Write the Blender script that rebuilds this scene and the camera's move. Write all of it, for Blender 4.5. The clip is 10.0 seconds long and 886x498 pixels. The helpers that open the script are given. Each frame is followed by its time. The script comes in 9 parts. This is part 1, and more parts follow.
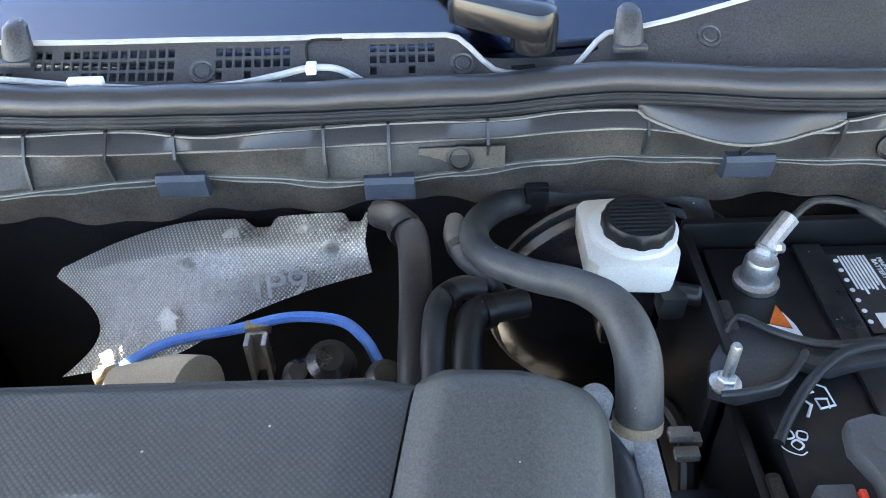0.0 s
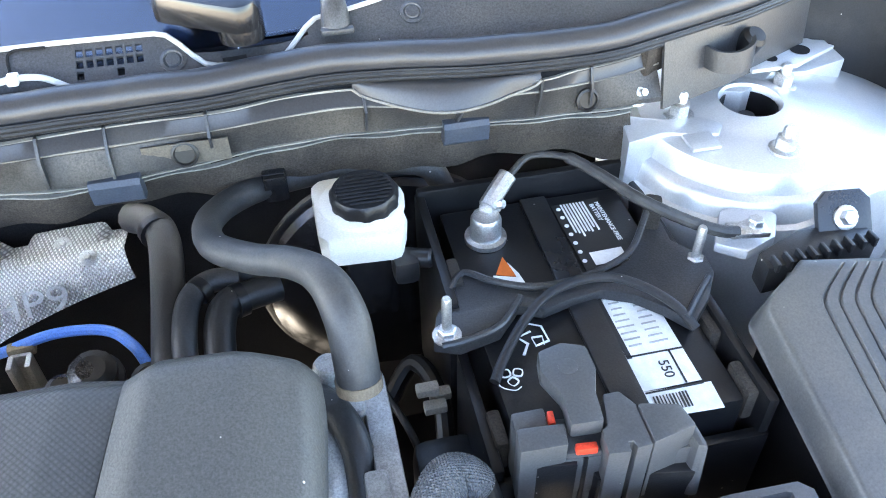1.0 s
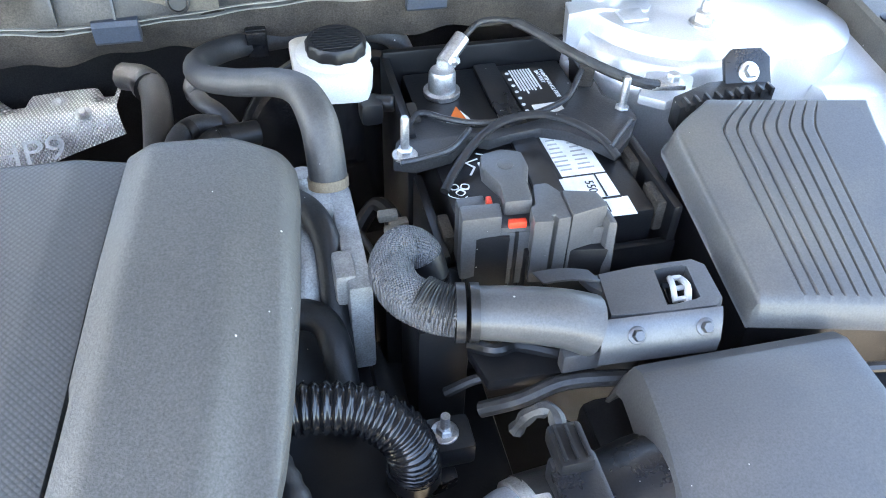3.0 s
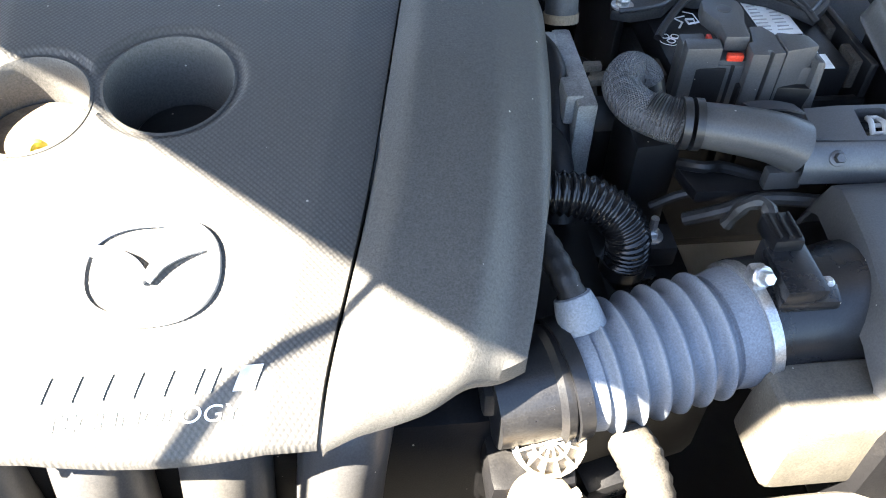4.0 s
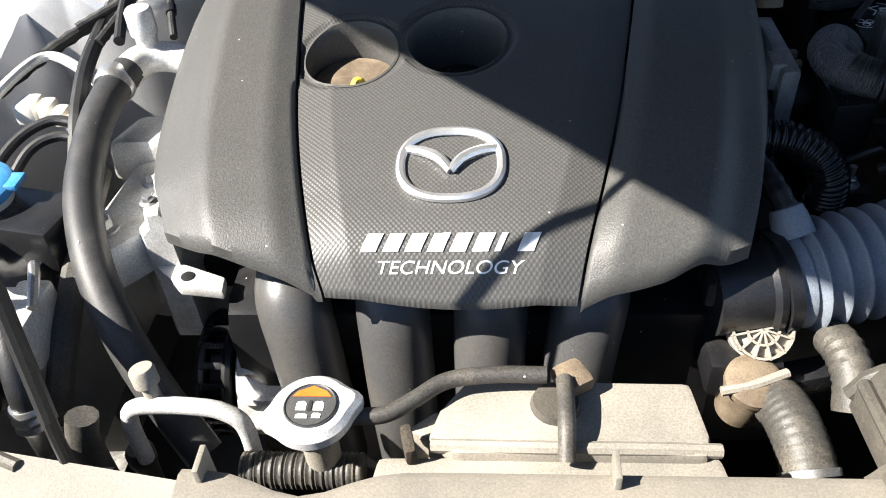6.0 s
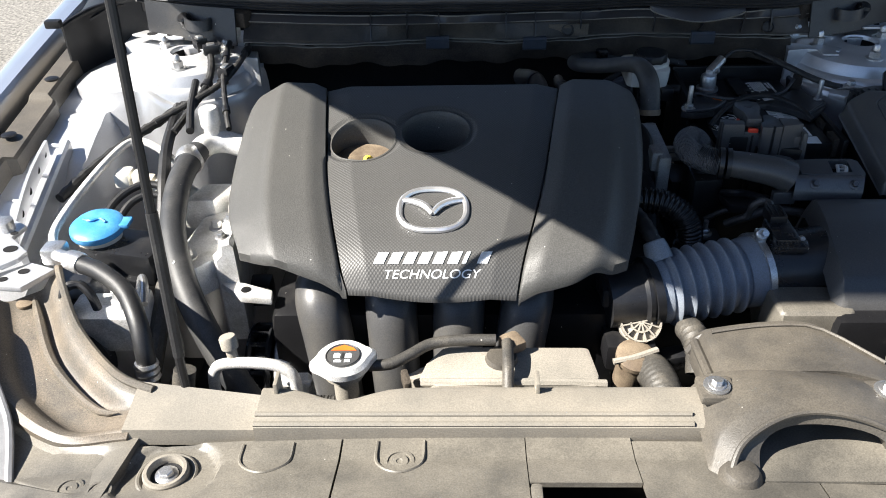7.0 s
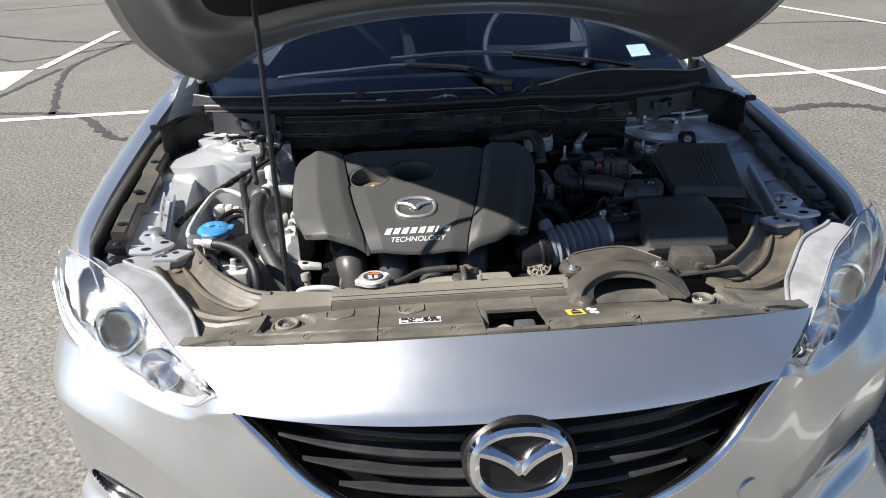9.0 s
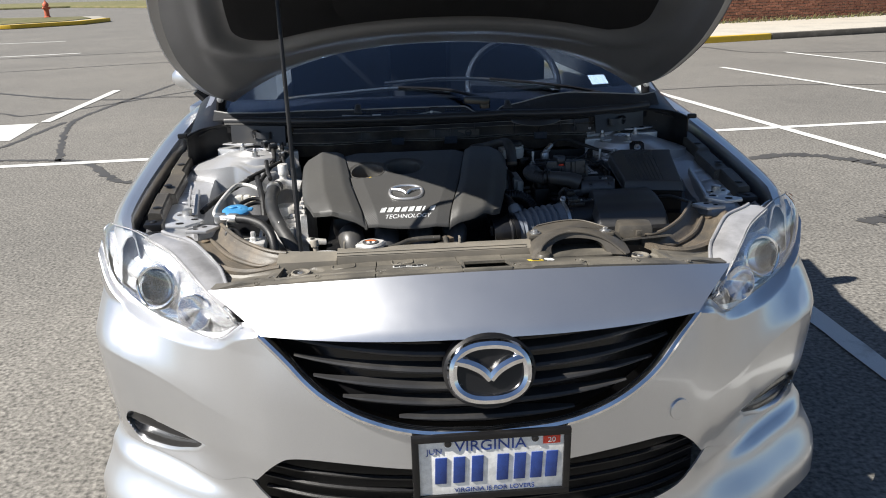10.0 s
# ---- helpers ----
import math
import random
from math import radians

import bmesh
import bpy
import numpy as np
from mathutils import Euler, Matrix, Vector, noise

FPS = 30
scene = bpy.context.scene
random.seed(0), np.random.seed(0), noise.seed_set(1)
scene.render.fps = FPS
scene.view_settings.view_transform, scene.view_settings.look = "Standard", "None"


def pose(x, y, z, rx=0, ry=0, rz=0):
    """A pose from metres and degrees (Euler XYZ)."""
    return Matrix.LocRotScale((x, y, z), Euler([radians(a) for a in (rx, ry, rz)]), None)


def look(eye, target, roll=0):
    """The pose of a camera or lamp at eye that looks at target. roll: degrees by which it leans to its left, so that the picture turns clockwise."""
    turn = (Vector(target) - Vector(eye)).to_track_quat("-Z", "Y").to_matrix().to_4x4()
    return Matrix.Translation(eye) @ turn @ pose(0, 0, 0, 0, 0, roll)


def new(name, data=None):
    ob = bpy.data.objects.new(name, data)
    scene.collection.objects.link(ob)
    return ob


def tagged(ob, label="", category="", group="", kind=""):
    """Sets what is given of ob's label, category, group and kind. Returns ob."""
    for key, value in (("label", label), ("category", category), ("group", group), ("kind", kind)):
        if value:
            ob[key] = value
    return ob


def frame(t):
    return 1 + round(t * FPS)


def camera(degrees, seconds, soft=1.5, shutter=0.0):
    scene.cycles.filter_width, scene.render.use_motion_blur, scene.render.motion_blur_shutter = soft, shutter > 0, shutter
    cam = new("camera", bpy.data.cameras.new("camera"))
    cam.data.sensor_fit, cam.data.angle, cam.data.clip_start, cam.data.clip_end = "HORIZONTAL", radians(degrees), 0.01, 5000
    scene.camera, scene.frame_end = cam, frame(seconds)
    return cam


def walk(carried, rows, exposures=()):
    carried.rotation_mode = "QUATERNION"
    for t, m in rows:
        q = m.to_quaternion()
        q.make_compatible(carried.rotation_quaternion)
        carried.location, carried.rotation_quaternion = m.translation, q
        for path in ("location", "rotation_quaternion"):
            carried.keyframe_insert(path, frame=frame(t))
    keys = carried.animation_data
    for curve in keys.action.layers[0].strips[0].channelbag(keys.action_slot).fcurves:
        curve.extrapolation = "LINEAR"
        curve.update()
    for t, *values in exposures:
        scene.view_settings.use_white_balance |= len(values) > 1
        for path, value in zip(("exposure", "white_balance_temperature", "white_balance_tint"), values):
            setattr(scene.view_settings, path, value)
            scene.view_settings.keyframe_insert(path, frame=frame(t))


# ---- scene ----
cam = camera(57.5, 10.0, 1.0)
PATH = [
    (0, (0.064, 0.104, 1.324), (0.061, 1.61, 0.009), -1.7),
    (0.5, (0.118, 0.091, 1.326), (0.284, 1.578, -0.001), -1.1),
    (1, (0.168, 0.069, 1.331), (0.465, 1.523, -0.009), -1.3),
    (1.5, (0.2, 0.04, 1.327), (0.563, 1.472, -0.021), -1.0),
    (2, (0.206, 0.009, 1.318), (0.58, 1.437, -0.032), -1.0),
    (2.2, (0.202, -0.007, 1.309), (0.577, 1.433, -0.028), -0.9),
    (3.3, (0.11, -0.13, 1.288), (0.467, 1.282, -0.083), 3.3),
    (3.5, (0.085, -0.164, 1.28), (0.427, 1.24, -0.102), 4.1),
    (4, (0.009, -0.213, 1.28), (0.172, 1.166, -0.159), 1.6),
    (4.5, (-0.052, -0.235, 1.27), (-0.092, 1.14, -0.182), -0.6),
    (5, (-0.076, -0.241, 1.265), (-0.209, 1.149, -0.167), -2.1),
    (5.5, (-0.09, -0.289, 1.269), (-0.262, 1.161, -0.097), -3.6),
    (6, (-0.085, -0.392, 1.288), (-0.244, 1.105, -0.029), -4.4),
    (6.2, (-0.081, -0.451, 1.305), (-0.229, 1.094, 0.044), -4.3),
    (7.3, (-0.096, -0.802, 1.438), (-0.122, 0.901, 0.389), -1.0),
    (7.5, (-0.11, -0.88, 1.449), (-0.107, 0.849, 0.444), -1.2),
    (8, (-0.15, -1.089, 1.486), (-0.078, 0.681, 0.557), -1.7),
    (8.5, (-0.17, -1.251, 1.509), (-0.074, 0.541, 0.627), -1.0),
    (9, (-0.153, -1.444, 1.491), (-0.063, 0.394, 0.708), -2.2),
    (9.5, (-0.148, -1.652, 1.455), (-0.054, 0.222, 0.763), -2.2),
    (10, (-0.176, -1.814, 1.412), (-0.045, 0.08, 0.782), -1.6),
]
EXPO = [(0.0, 4.95, 7350, 10), (0.6, 5.35, 7450, 10), (1.2, 5.6, 7520, 10), (2.2, 5.45, 7650, 10), (3.3, 5.75, 7900, 10), (3.7, 5.40, 7680, 10), (4.1, 4.05, 7150, 10), (4.6, 2.85, 6700, 10), (5.2, 2.50, 6600, 10), (6.2, 1.80, 6540, 10), (7.5, 1.77, 6450, 10), (8.5, 1.18, 6350, 10), (10, 0.84, 6450, 10)]
walk(cam, [(t, look(eye, target, roll)) for t, eye, target, roll in PATH], EXPO)

# ---- world and sun ----
SUN_DROP = Vector((1.00, 0.31, -1.0))   # the way the sunlight goes
world = bpy.data.worlds.new("sky")
scene.world = world
world.use_nodes = True
wn = world.node_tree
wn.nodes.clear()
w_out = wn.nodes.new("ShaderNodeOutputWorld")
w_bg = wn.nodes.new("ShaderNodeBackground")
w_sky = wn.nodes.new("ShaderNodeTexSky")
w_sky.sky_type = "NISHITA"
w_sky.sun_disc = False
w_sky.sun_elevation = radians(43)
w_sky.sun_rotation = math.atan2(-1.00, -0.31)
w_sky.air_density, w_sky.dust_density, w_sky.ozone_density = 0.8, 0.4, 2.5
w_bg.inputs["Strength"].default_value = 0.05
wn.links.new(w_sky.outputs[0], w_bg.inputs["Color"])
wn.links.new(w_bg.outputs[0], w_out.inputs["Surface"])
sun_data = bpy.data.lights.new("sun", "SUN")
sun_data.energy, sun_data.angle, sun_data.color = 5.0, radians(0.6), (1.0, 0.95, 0.87)
sun_lamp = new("sun", sun_data)
sun_lamp.matrix_world = look(-SUN_DROP * 20, (0, 0, 0))


# ---- materials ----
def mat(name, col, rough=0.5, metal=0.0, col2=None, amount=0.5, scale=40.0, bump=0.12, vary=0.25, coat=0.0, pattern=None, spec=0.5, rnd=0.0, sharp=0.12, rvar=1.0, specks=0.0):
    """A surface with broad stains (col2), fine grain and relief, at real size."""
    m = bpy.data.materials.new(name)
    m.use_nodes = True
    nt = m.node_tree
    b = nt.nodes["Principled BSDF"]
    co = nt.nodes.new("ShaderNodeTexCoord")

    def node(kind, **inputs):
        n = nt.nodes.new(kind)
        for k, v in inputs.items():
            n.inputs[k].default_value = v
        return n

    def math_node(op, a, b_):
        n = nt.nodes.new("ShaderNodeMath")
        n.operation = op
        for i, v in enumerate((a, b_)):
            if isinstance(v, (int, float)):
                n.inputs[i].default_value = v
            else:
                nt.links.new(v, n.inputs[i])
        return n.outputs[0]

    broad = node("ShaderNodeTexNoise", Scale=scale, Detail=5.0, Roughness=0.62)
    fine = node("ShaderNodeTexNoise", Scale=max(scale * 14, 650.0) if scale >= 3 else scale * 14, Detail=3.0, Roughness=0.65)
    for n in (broad, fine):
        nt.links.new(co.outputs["Object"], n.inputs["Vector"])
    ramp = node("ShaderNodeMapRange")
    ramp.inputs["From Min"].default_value = 1.0 - amount - sharp
    ramp.inputs["From Max"].default_value = 1.0 - amount + sharp
    nt.links.new(broad.outputs["Fac"], ramp.inputs["Value"])
    mix = nt.nodes.new("ShaderNodeMix")
    mix.data_type = "RGBA"
    mix.inputs["A"].default_value = (*col, 1)
    mix.inputs["B"].default_value = (*(col2 or [c * 1.25 for c in col]), 1)
    nt.links.new(ramp.outputs[0], mix.inputs["Factor"])
    grain = node("ShaderNodeMapRange")
    grain.inputs["From Min"].default_value, grain.inputs["From Max"].default_value = 0.3, 0.7
    grain.inputs["To Min"].default_value, grain.inputs["To Max"].default_value = 1 - vary, 1 + vary
    nt.links.new(fine.outputs["Fac"], grain.inputs["Value"])
    value = grain.outputs[0]
    if rnd:
        info = nt.nodes.new("ShaderNodeObjectInfo")
        r = node("ShaderNodeMapRange")
        r.inputs["To Min"].default_value, r.inputs["To Max"].default_value = 1 - rnd, 1 + rnd
        nt.links.new(info.outputs["Random"], r.inputs["Value"])
        value = math_node("MULTIPLY", value, r.outputs[0])
    mul = nt.nodes.new("ShaderNodeVectorMath")
    mul.operation = "SCALE"
    base = mix.outputs["Result"]
    if specks:                     # scattered grains of pale dust
        cell = node("ShaderNodeTexVoronoi", Scale=150.0)
        nt.links.new(co.outputs["Object"], cell.inputs["Vector"])
        pick = nt.nodes.new("ShaderNodeSeparateColor")
        nt.links.new(cell.outputs["Color"], pick.inputs[0])
        size = math_node("MULTIPLY", math_node("GREATER_THAN", pick.outputs[0], 1.0 - specks), math_node("MULTIPLY", pick.outputs[1], 0.13))
        dust = nt.nodes.new("ShaderNodeMix")
        dust.data_type = "RGBA"
        dust.inputs["B"].default_value = (0.42, 0.40, 0.36, 1)
        nt.links.new(math_node("LESS_THAN", cell.outputs["Distance"], size), dust.inputs["Factor"])
        nt.links.new(base, dust.inputs["A"])
        base = dust.outputs["Result"]
    nt.links.new(base, mul.inputs[0])
    nt.links.new(value, mul.inputs["Scale"])
    nt.links.new(mul.outputs[0], b.inputs["Base Color"])
    rr = node("ShaderNodeMapRange")
    rr.inputs["To Min"].default_value, rr.inputs["To Max"].default_value = max(0.02, rough - 0.08 * rvar), min(1, rough + 0.1 * rvar)
    nt.links.new(broad.outputs["Fac"], rr.inputs["Value"])
    nt.links.new(rr.outputs[0], b.inputs["Roughness"])
    height = fine.outputs["Fac"]
    dist = 0.0006
    if pattern == "dots":          # moulded grid of small studs
        vo = node("ShaderNodeTexVoronoi", Scale=340.0, Randomness=0.0)
        mp = nt.nodes.new("ShaderNodeMapping")
        mp.inputs["Rotation"].default_value = (0, 0, radians(45))
        mp.inputs["Scale"].default_value = (1, 1, 0.0)
        nt.links.new(co.outputs["Object"], mp.inputs["Vector"])
        nt.links.new(mp.outputs[0], vo.inputs["Vector"])
        height = math_node("ADD", math_node("MULTIPLY", vo.outputs["Distance"], -2.0), math_node("MULTIPLY", fine.outputs["Fac"], 0.4))
        dist = 0.0004
        pit = node("ShaderNodeMapRange")         # stud relief put into the colour: paler tops, darker gaps
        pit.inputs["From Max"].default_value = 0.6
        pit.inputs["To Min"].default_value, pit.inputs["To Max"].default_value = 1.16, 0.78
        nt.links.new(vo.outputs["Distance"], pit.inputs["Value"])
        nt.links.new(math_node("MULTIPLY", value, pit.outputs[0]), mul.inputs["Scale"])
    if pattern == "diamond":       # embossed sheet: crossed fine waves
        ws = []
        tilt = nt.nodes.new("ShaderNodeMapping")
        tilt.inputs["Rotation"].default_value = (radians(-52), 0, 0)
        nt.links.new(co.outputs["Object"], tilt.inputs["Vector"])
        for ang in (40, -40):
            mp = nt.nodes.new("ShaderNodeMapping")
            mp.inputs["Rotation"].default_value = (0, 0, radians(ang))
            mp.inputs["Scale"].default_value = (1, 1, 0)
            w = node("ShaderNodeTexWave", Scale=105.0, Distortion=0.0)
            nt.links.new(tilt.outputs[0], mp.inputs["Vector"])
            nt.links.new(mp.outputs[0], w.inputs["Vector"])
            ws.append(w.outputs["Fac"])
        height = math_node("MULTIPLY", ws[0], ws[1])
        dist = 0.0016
        groove = node("ShaderNodeMapRange")      # hollows between the bosses darkened, their shading put into the colour
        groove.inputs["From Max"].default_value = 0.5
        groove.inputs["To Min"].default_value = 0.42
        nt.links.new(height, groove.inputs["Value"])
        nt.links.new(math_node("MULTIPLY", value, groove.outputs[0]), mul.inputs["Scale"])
    if pattern == "weave":
        w = node("ShaderNodeTexWave", Scale=190.0, Distortion=0.6)
        w2 = node("ShaderNodeTexWave", Scale=190.0, Distortion=0.6)
        w2.bands_direction = "Y"
        for q in (w, w2):
            nt.links.new(co.outputs["Object"], q.inputs["Vector"])
        height = math_node("ADD", w.outputs["Fac"], w2.outputs["Fac"])
        dist = 0.001
    bp = node("ShaderNodeBump", Strength=bump, Distance=dist)
    nt.links.new(height, bp.inputs["Height"])
    nt.links.new(bp.outputs[0], b.inputs["Normal"])
    b.inputs["Metallic"].default_value = metal
    b.inputs["Coat Weight"].default_value = coat
    b.inputs["Coat Roughness"].default_value = 0.06
    b.inputs["Specular IOR Level"].default_value = spec
    return m


def clear(name, tint=(1, 1, 1), rough=0.0, ior=1.45):
    m = bpy.data.materials.new(name)
    m.use_nodes = True
    b = m.node_tree.nodes["Principled BSDF"]
    b.inputs["Base Color"].default_value = (*tint, 1)
    b.inputs["Transmission Weight"].default_value = 1.0
    b.inputs["Roughness"].default_value, b.inputs["IOR"].default_value = rough, ior
    return m


M = {
    "cover": mat("cover plastic", (0.068, 0.067, 0.064), 0.44, spec=0.34, col2=(0.080, 0.078, 0.073), amount=0.42, scale=6, bump=0.6, vary=0.30, rvar=0.2, sharp=0.25, specks=0.05),
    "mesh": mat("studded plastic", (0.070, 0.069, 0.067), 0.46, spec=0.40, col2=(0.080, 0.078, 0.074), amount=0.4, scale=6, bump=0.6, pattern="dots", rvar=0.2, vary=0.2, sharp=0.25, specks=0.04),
    "black": mat("black plastic", (0.0085, 0.0085, 0.0095), 0.36, spec=0.38, col2=(0.021, 0.020, 0.019), amount=0.36, scale=22, bump=0.25, vary=0.3, specks=0.05),
    "boxblack": mat("dusty black plastic", (0.0135, 0.014, 0.016), 0.28, col2=(0.026, 0.0255, 0.025), amount=0.42, scale=14, bump=0.25, vary=0.3, specks=0.08),
    "dusty": mat("dusty panel plastic", (0.070, 0.066, 0.058), 0.46, col2=(0.158, 0.144, 0.119), amount=0.53, scale=9, bump=0.3, vary=0.28, sharp=0.14, specks=0.06),
    "duct": mat("dusty duct plastic", (0.058, 0.053, 0.046), 0.44, col2=(0.110, 0.097, 0.078), amount=0.5, scale=11, bump=0.35, vary=0.3, sharp=0.14, specks=0.08),
    "wing": mat("muddy wing plastic", (0.080, 0.072, 0.060), 0.48, col2=(0.140, 0.115, 0.086), amount=0.52, scale=13, bump=0.4, vary=0.45, sharp=0.12, specks=0.08),
    "felt": mat("felt", (0.036, 0.031, 0.027), 0.9, col2=(0.066, 0.055, 0.044), amount=0.5, scale=16, bump=0.8, vary=0.4, spec=0.15),
    "cowl": mat("cowl plastic", (0.027, 0.028, 0.031), 0.34, col2=(0.052, 0.048, 0.042), amount=0.36, scale=10, bump=0.35, vary=0.45, specks=0.08),
    "cowlface": mat("stained cowl plastic", (0.022, 0.022, 0.023), 0.50, col2=(0.075, 0.066, 0.054), amount=0.44, scale=15, bump=0.5, vary=0.5, sharp=0.18),
    "ventpanel": mat("grey-black grained plastic", (0.036, 0.037, 0.040), 0.42, col2=(0.050, 0.048, 0.046), amount=0.4, scale=7, bump=0.5, vary=0.5, specks=0.08),
    "clipblue": mat("blue-grey clip plastic", (0.036, 0.045, 0.062), 0.42, col2=(0.056, 0.062, 0.072), amount=0.4, scale=40, bump=0.2),
    "rubber": mat("rubber", (0.012, 0.012, 0.013), 0.46, col2=(0.034, 0.033, 0.031), amount=0.38, scale=26, bump=0.45, vary=0.4, specks=0.05),
    "seal": mat("bonnet seal rubber", (0.034, 0.034, 0.037), 0.34, col2=(0.054, 0.052, 0.049), amount=0.35, scale=12, bump=0.2, vary=0.2),
    "edge": mat("pale plastic edge", (0.22, 0.21, 0.185), 0.5, col2=(0.10, 0.095, 0.085), amount=0.45, scale=14, bump=0.2, vary=0.2),
    "frost": mat("hazy lamp plastic", (0.34, 0.34, 0.35), 0.22, col2=(0.20, 0.20, 0.205), amount=0.4, scale=9, bump=0.03, vary=0.06, coat=0.8),
    "hose": mat("heater hose rubber", (0.028, 0.029, 0.031), 0.52, col2=(0.062, 0.060, 0.057), amount=0.42, scale=20, bump=0.3, vary=0.3, specks=0.05),
    "hosedust": mat("dusty hose", (0.050, 0.047, 0.042), 0.5, col2=(0.115, 0.102, 0.083), amount=0.40, scale=24, bump=0.4, vary=0.5, specks=0.06),
    "bellows": mat("grey-blue bellows rubber", (0.165, 0.190, 0.230), 0.5, col2=(0.22, 0.24, 0.265), amount=0.45, scale=14, bump=0.25),
    "weave": mat("braided sleeve", (0.085, 0.086, 0.090), 0.45, scale=30, bump=0.8, vary=0.4, pattern="weave"),
    "paint": mat("silver paint", (0.64, 0.65, 0.675), 0.33, 0.89, col2=(0.66, 0.67, 0.69), amount=0.5, scale=3, bump=0.02, vary=0.05, coat=1.0),
    "inner": mat("silver inner panel paint", (0.60, 0.605, 0.62), 0.32, 0.50, col2=(0.50, 0.495, 0.49), amount=0.36, scale=9, bump=0.06, vary=0.1, coat=0.15),
    "dash": mat("grained dashboard skin", (0.17, 0.18, 0.19), 0.5, col2=(0.13, 0.135, 0.14), amount=0.4, scale=6, bump=0.3, vary=0.2),
    # bonnet's silver paint, its base colour darkened for the shade underneath
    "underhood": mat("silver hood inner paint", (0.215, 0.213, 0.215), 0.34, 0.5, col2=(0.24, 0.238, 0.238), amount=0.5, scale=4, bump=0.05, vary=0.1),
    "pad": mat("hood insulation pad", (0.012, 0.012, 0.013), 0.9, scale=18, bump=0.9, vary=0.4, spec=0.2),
    "alu": mat("cast aluminium", (0.76, 0.755, 0.74), 0.48, 0.42, col2=(0.55, 0.535, 0.50), amount=0.45, scale=30, bump=0.5, vary=0.25),
    "cast": mat("dull casting", (0.40, 0.40, 0.395), 0.5, 0.5, col2=(0.27, 0.265, 0.255), amount=0.45, scale=34, bump=0.5, vary=0.3),
    "steel": mat("zinc steel", (0.60, 0.60, 0.60), 0.35, 0.9, col2=(0.42, 0.40, 0.37), amount=0.4, scale=50, bump=0.2),
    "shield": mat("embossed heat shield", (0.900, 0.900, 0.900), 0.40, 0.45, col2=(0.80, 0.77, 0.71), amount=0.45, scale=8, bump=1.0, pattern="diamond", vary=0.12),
    "brown": mat("brown bracket", (0.16, 0.115, 0.065), 0.55, 0.3, col2=(0.28, 0.23, 0.16), amount=0.5, scale=30, bump=0.4),
    "rust": mat("rusty cap", (0.115, 0.085, 0.058), 0.75, 0.1, col2=(0.20, 0.155, 0.105), amount=0.5, scale=40, bump=0.6),
    "white": mat("aged white plastic", (0.70, 0.68, 0.62), 0.45, col2=(0.62, 0.52, 0.38), amount=0.38, scale=16, bump=0.15, vary=0.1),
    "tank": mat("dusty tank plastic", (0.22, 0.205, 0.175), 0.6, col2=(0.31, 0.28, 0.235), amount=0.5, scale=10, bump=0.3, vary=0.25, sharp=0.14, specks=0.03),
    "shelf": mat("dusty shelf plastic", (0.15, 0.14, 0.12), 0.6, col2=(0.24, 0.215, 0.175), amount=0.5, scale=9, bump=0.3, vary=0.2, sharp=0.2),
    "sidetank": mat("airbox plastic", (0.060, 0.060, 0.061), 0.36, col2=(0.085, 0.080, 0.071), amount=0.40, scale=9, bump=0.15, vary=0.22, specks=0.07),
    "bluecap": mat("blue cap", (0.045, 0.23, 0.48), 0.4, col2=(0.09, 0.30, 0.55), amount=0.4, scale=50, bump=0.1),
    "bluetube": mat("blue sleeve", (0.06, 0.20, 0.62), 0.45, col2=(0.12, 0.26, 0.6), amount=0.4, scale=50, bump=0.1),
    "red": mat("red plastic", (0.60, 0.045, 0.02), 0.4, scale=50, bump=0.1),
    "orange": mat("orange print", (0.62, 0.13, 0.015), 0.5, scale=60, bump=0.02, vary=0.06),
    "yellow": mat("yellow print", (0.78, 0.56, 0.06), 0.5, scale=60, bump=0.02, vary=0.06),
    "label": mat("white label", (0.74, 0.74, 0.72), 0.45, scale=60, bump=0.02, vary=0.05),
    "module": mat("dull metal housing", (0.105, 0.108, 0.115), 0.40, 0.6, col2=(0.075, 0.076, 0.08), amount=0.4, scale=14, bump=0.15, vary=0.12),
    "faint": mat("grey print", (0.34, 0.34, 0.33), 0.5, scale=60, bump=0.02, vary=0.05),
    "ink": mat("black print", (0.02, 0.02, 0.02), 0.5, scale=60, bump=0.02),
    "navy": mat("navy print", (0.02, 0.05, 0.22), 0.45, scale=60, bump=0.02),
    "print": mat("white print", (0.72, 0.73, 0.73), 0.45, scale=60, bump=0.02, vary=0.05),
    "chrome": mat("chrome", (0.78, 0.78, 0.80), 0.08, 1.0, scale=20, bump=0.01, vary=0.02),
    "satin": mat("satin silver badge", (0.70, 0.70, 0.71), 0.3, 0.85, scale=30, bump=0.05, vary=0.04),
    "slat": mat("dusty black slat", (0.030, 0.030, 0.031), 0.30, col2=(0.055, 0.053, 0.050), amount=0.4, scale=10, bump=0.1),
    "gloss": mat("gloss black", (0.010, 0.010, 0.011), 0.18, scale=10, bump=0.03),
    "reflector": mat("lamp reflector", (0.88, 0.88, 0.90), 0.10, 1.0, scale=6, bump=0.02, vary=0.03),
    "lamphouse": mat("lamp bezel", (0.50, 0.505, 0.52), 0.24, 0.75, scale=12, bump=0.02, vary=0.05),
    "amber": mat("amber lens", (0.75, 0.25, 0.03), 0.2, scale=30, bump=0.05),
    "cabin": mat("cabin trim", (0.012, 0.012, 0.014), 0.7, scale=8, bump=0.3),
    "tyre": mat("tyre", (0.015, 0.015, 0.015), 0.8, scale=20, bump=0.4),
    "wire": mat("black wire sleeve", (0.014, 0.014, 0.015), 0.45, col2=(0.035, 0.034, 0.032), scale=80, bump=0.5),
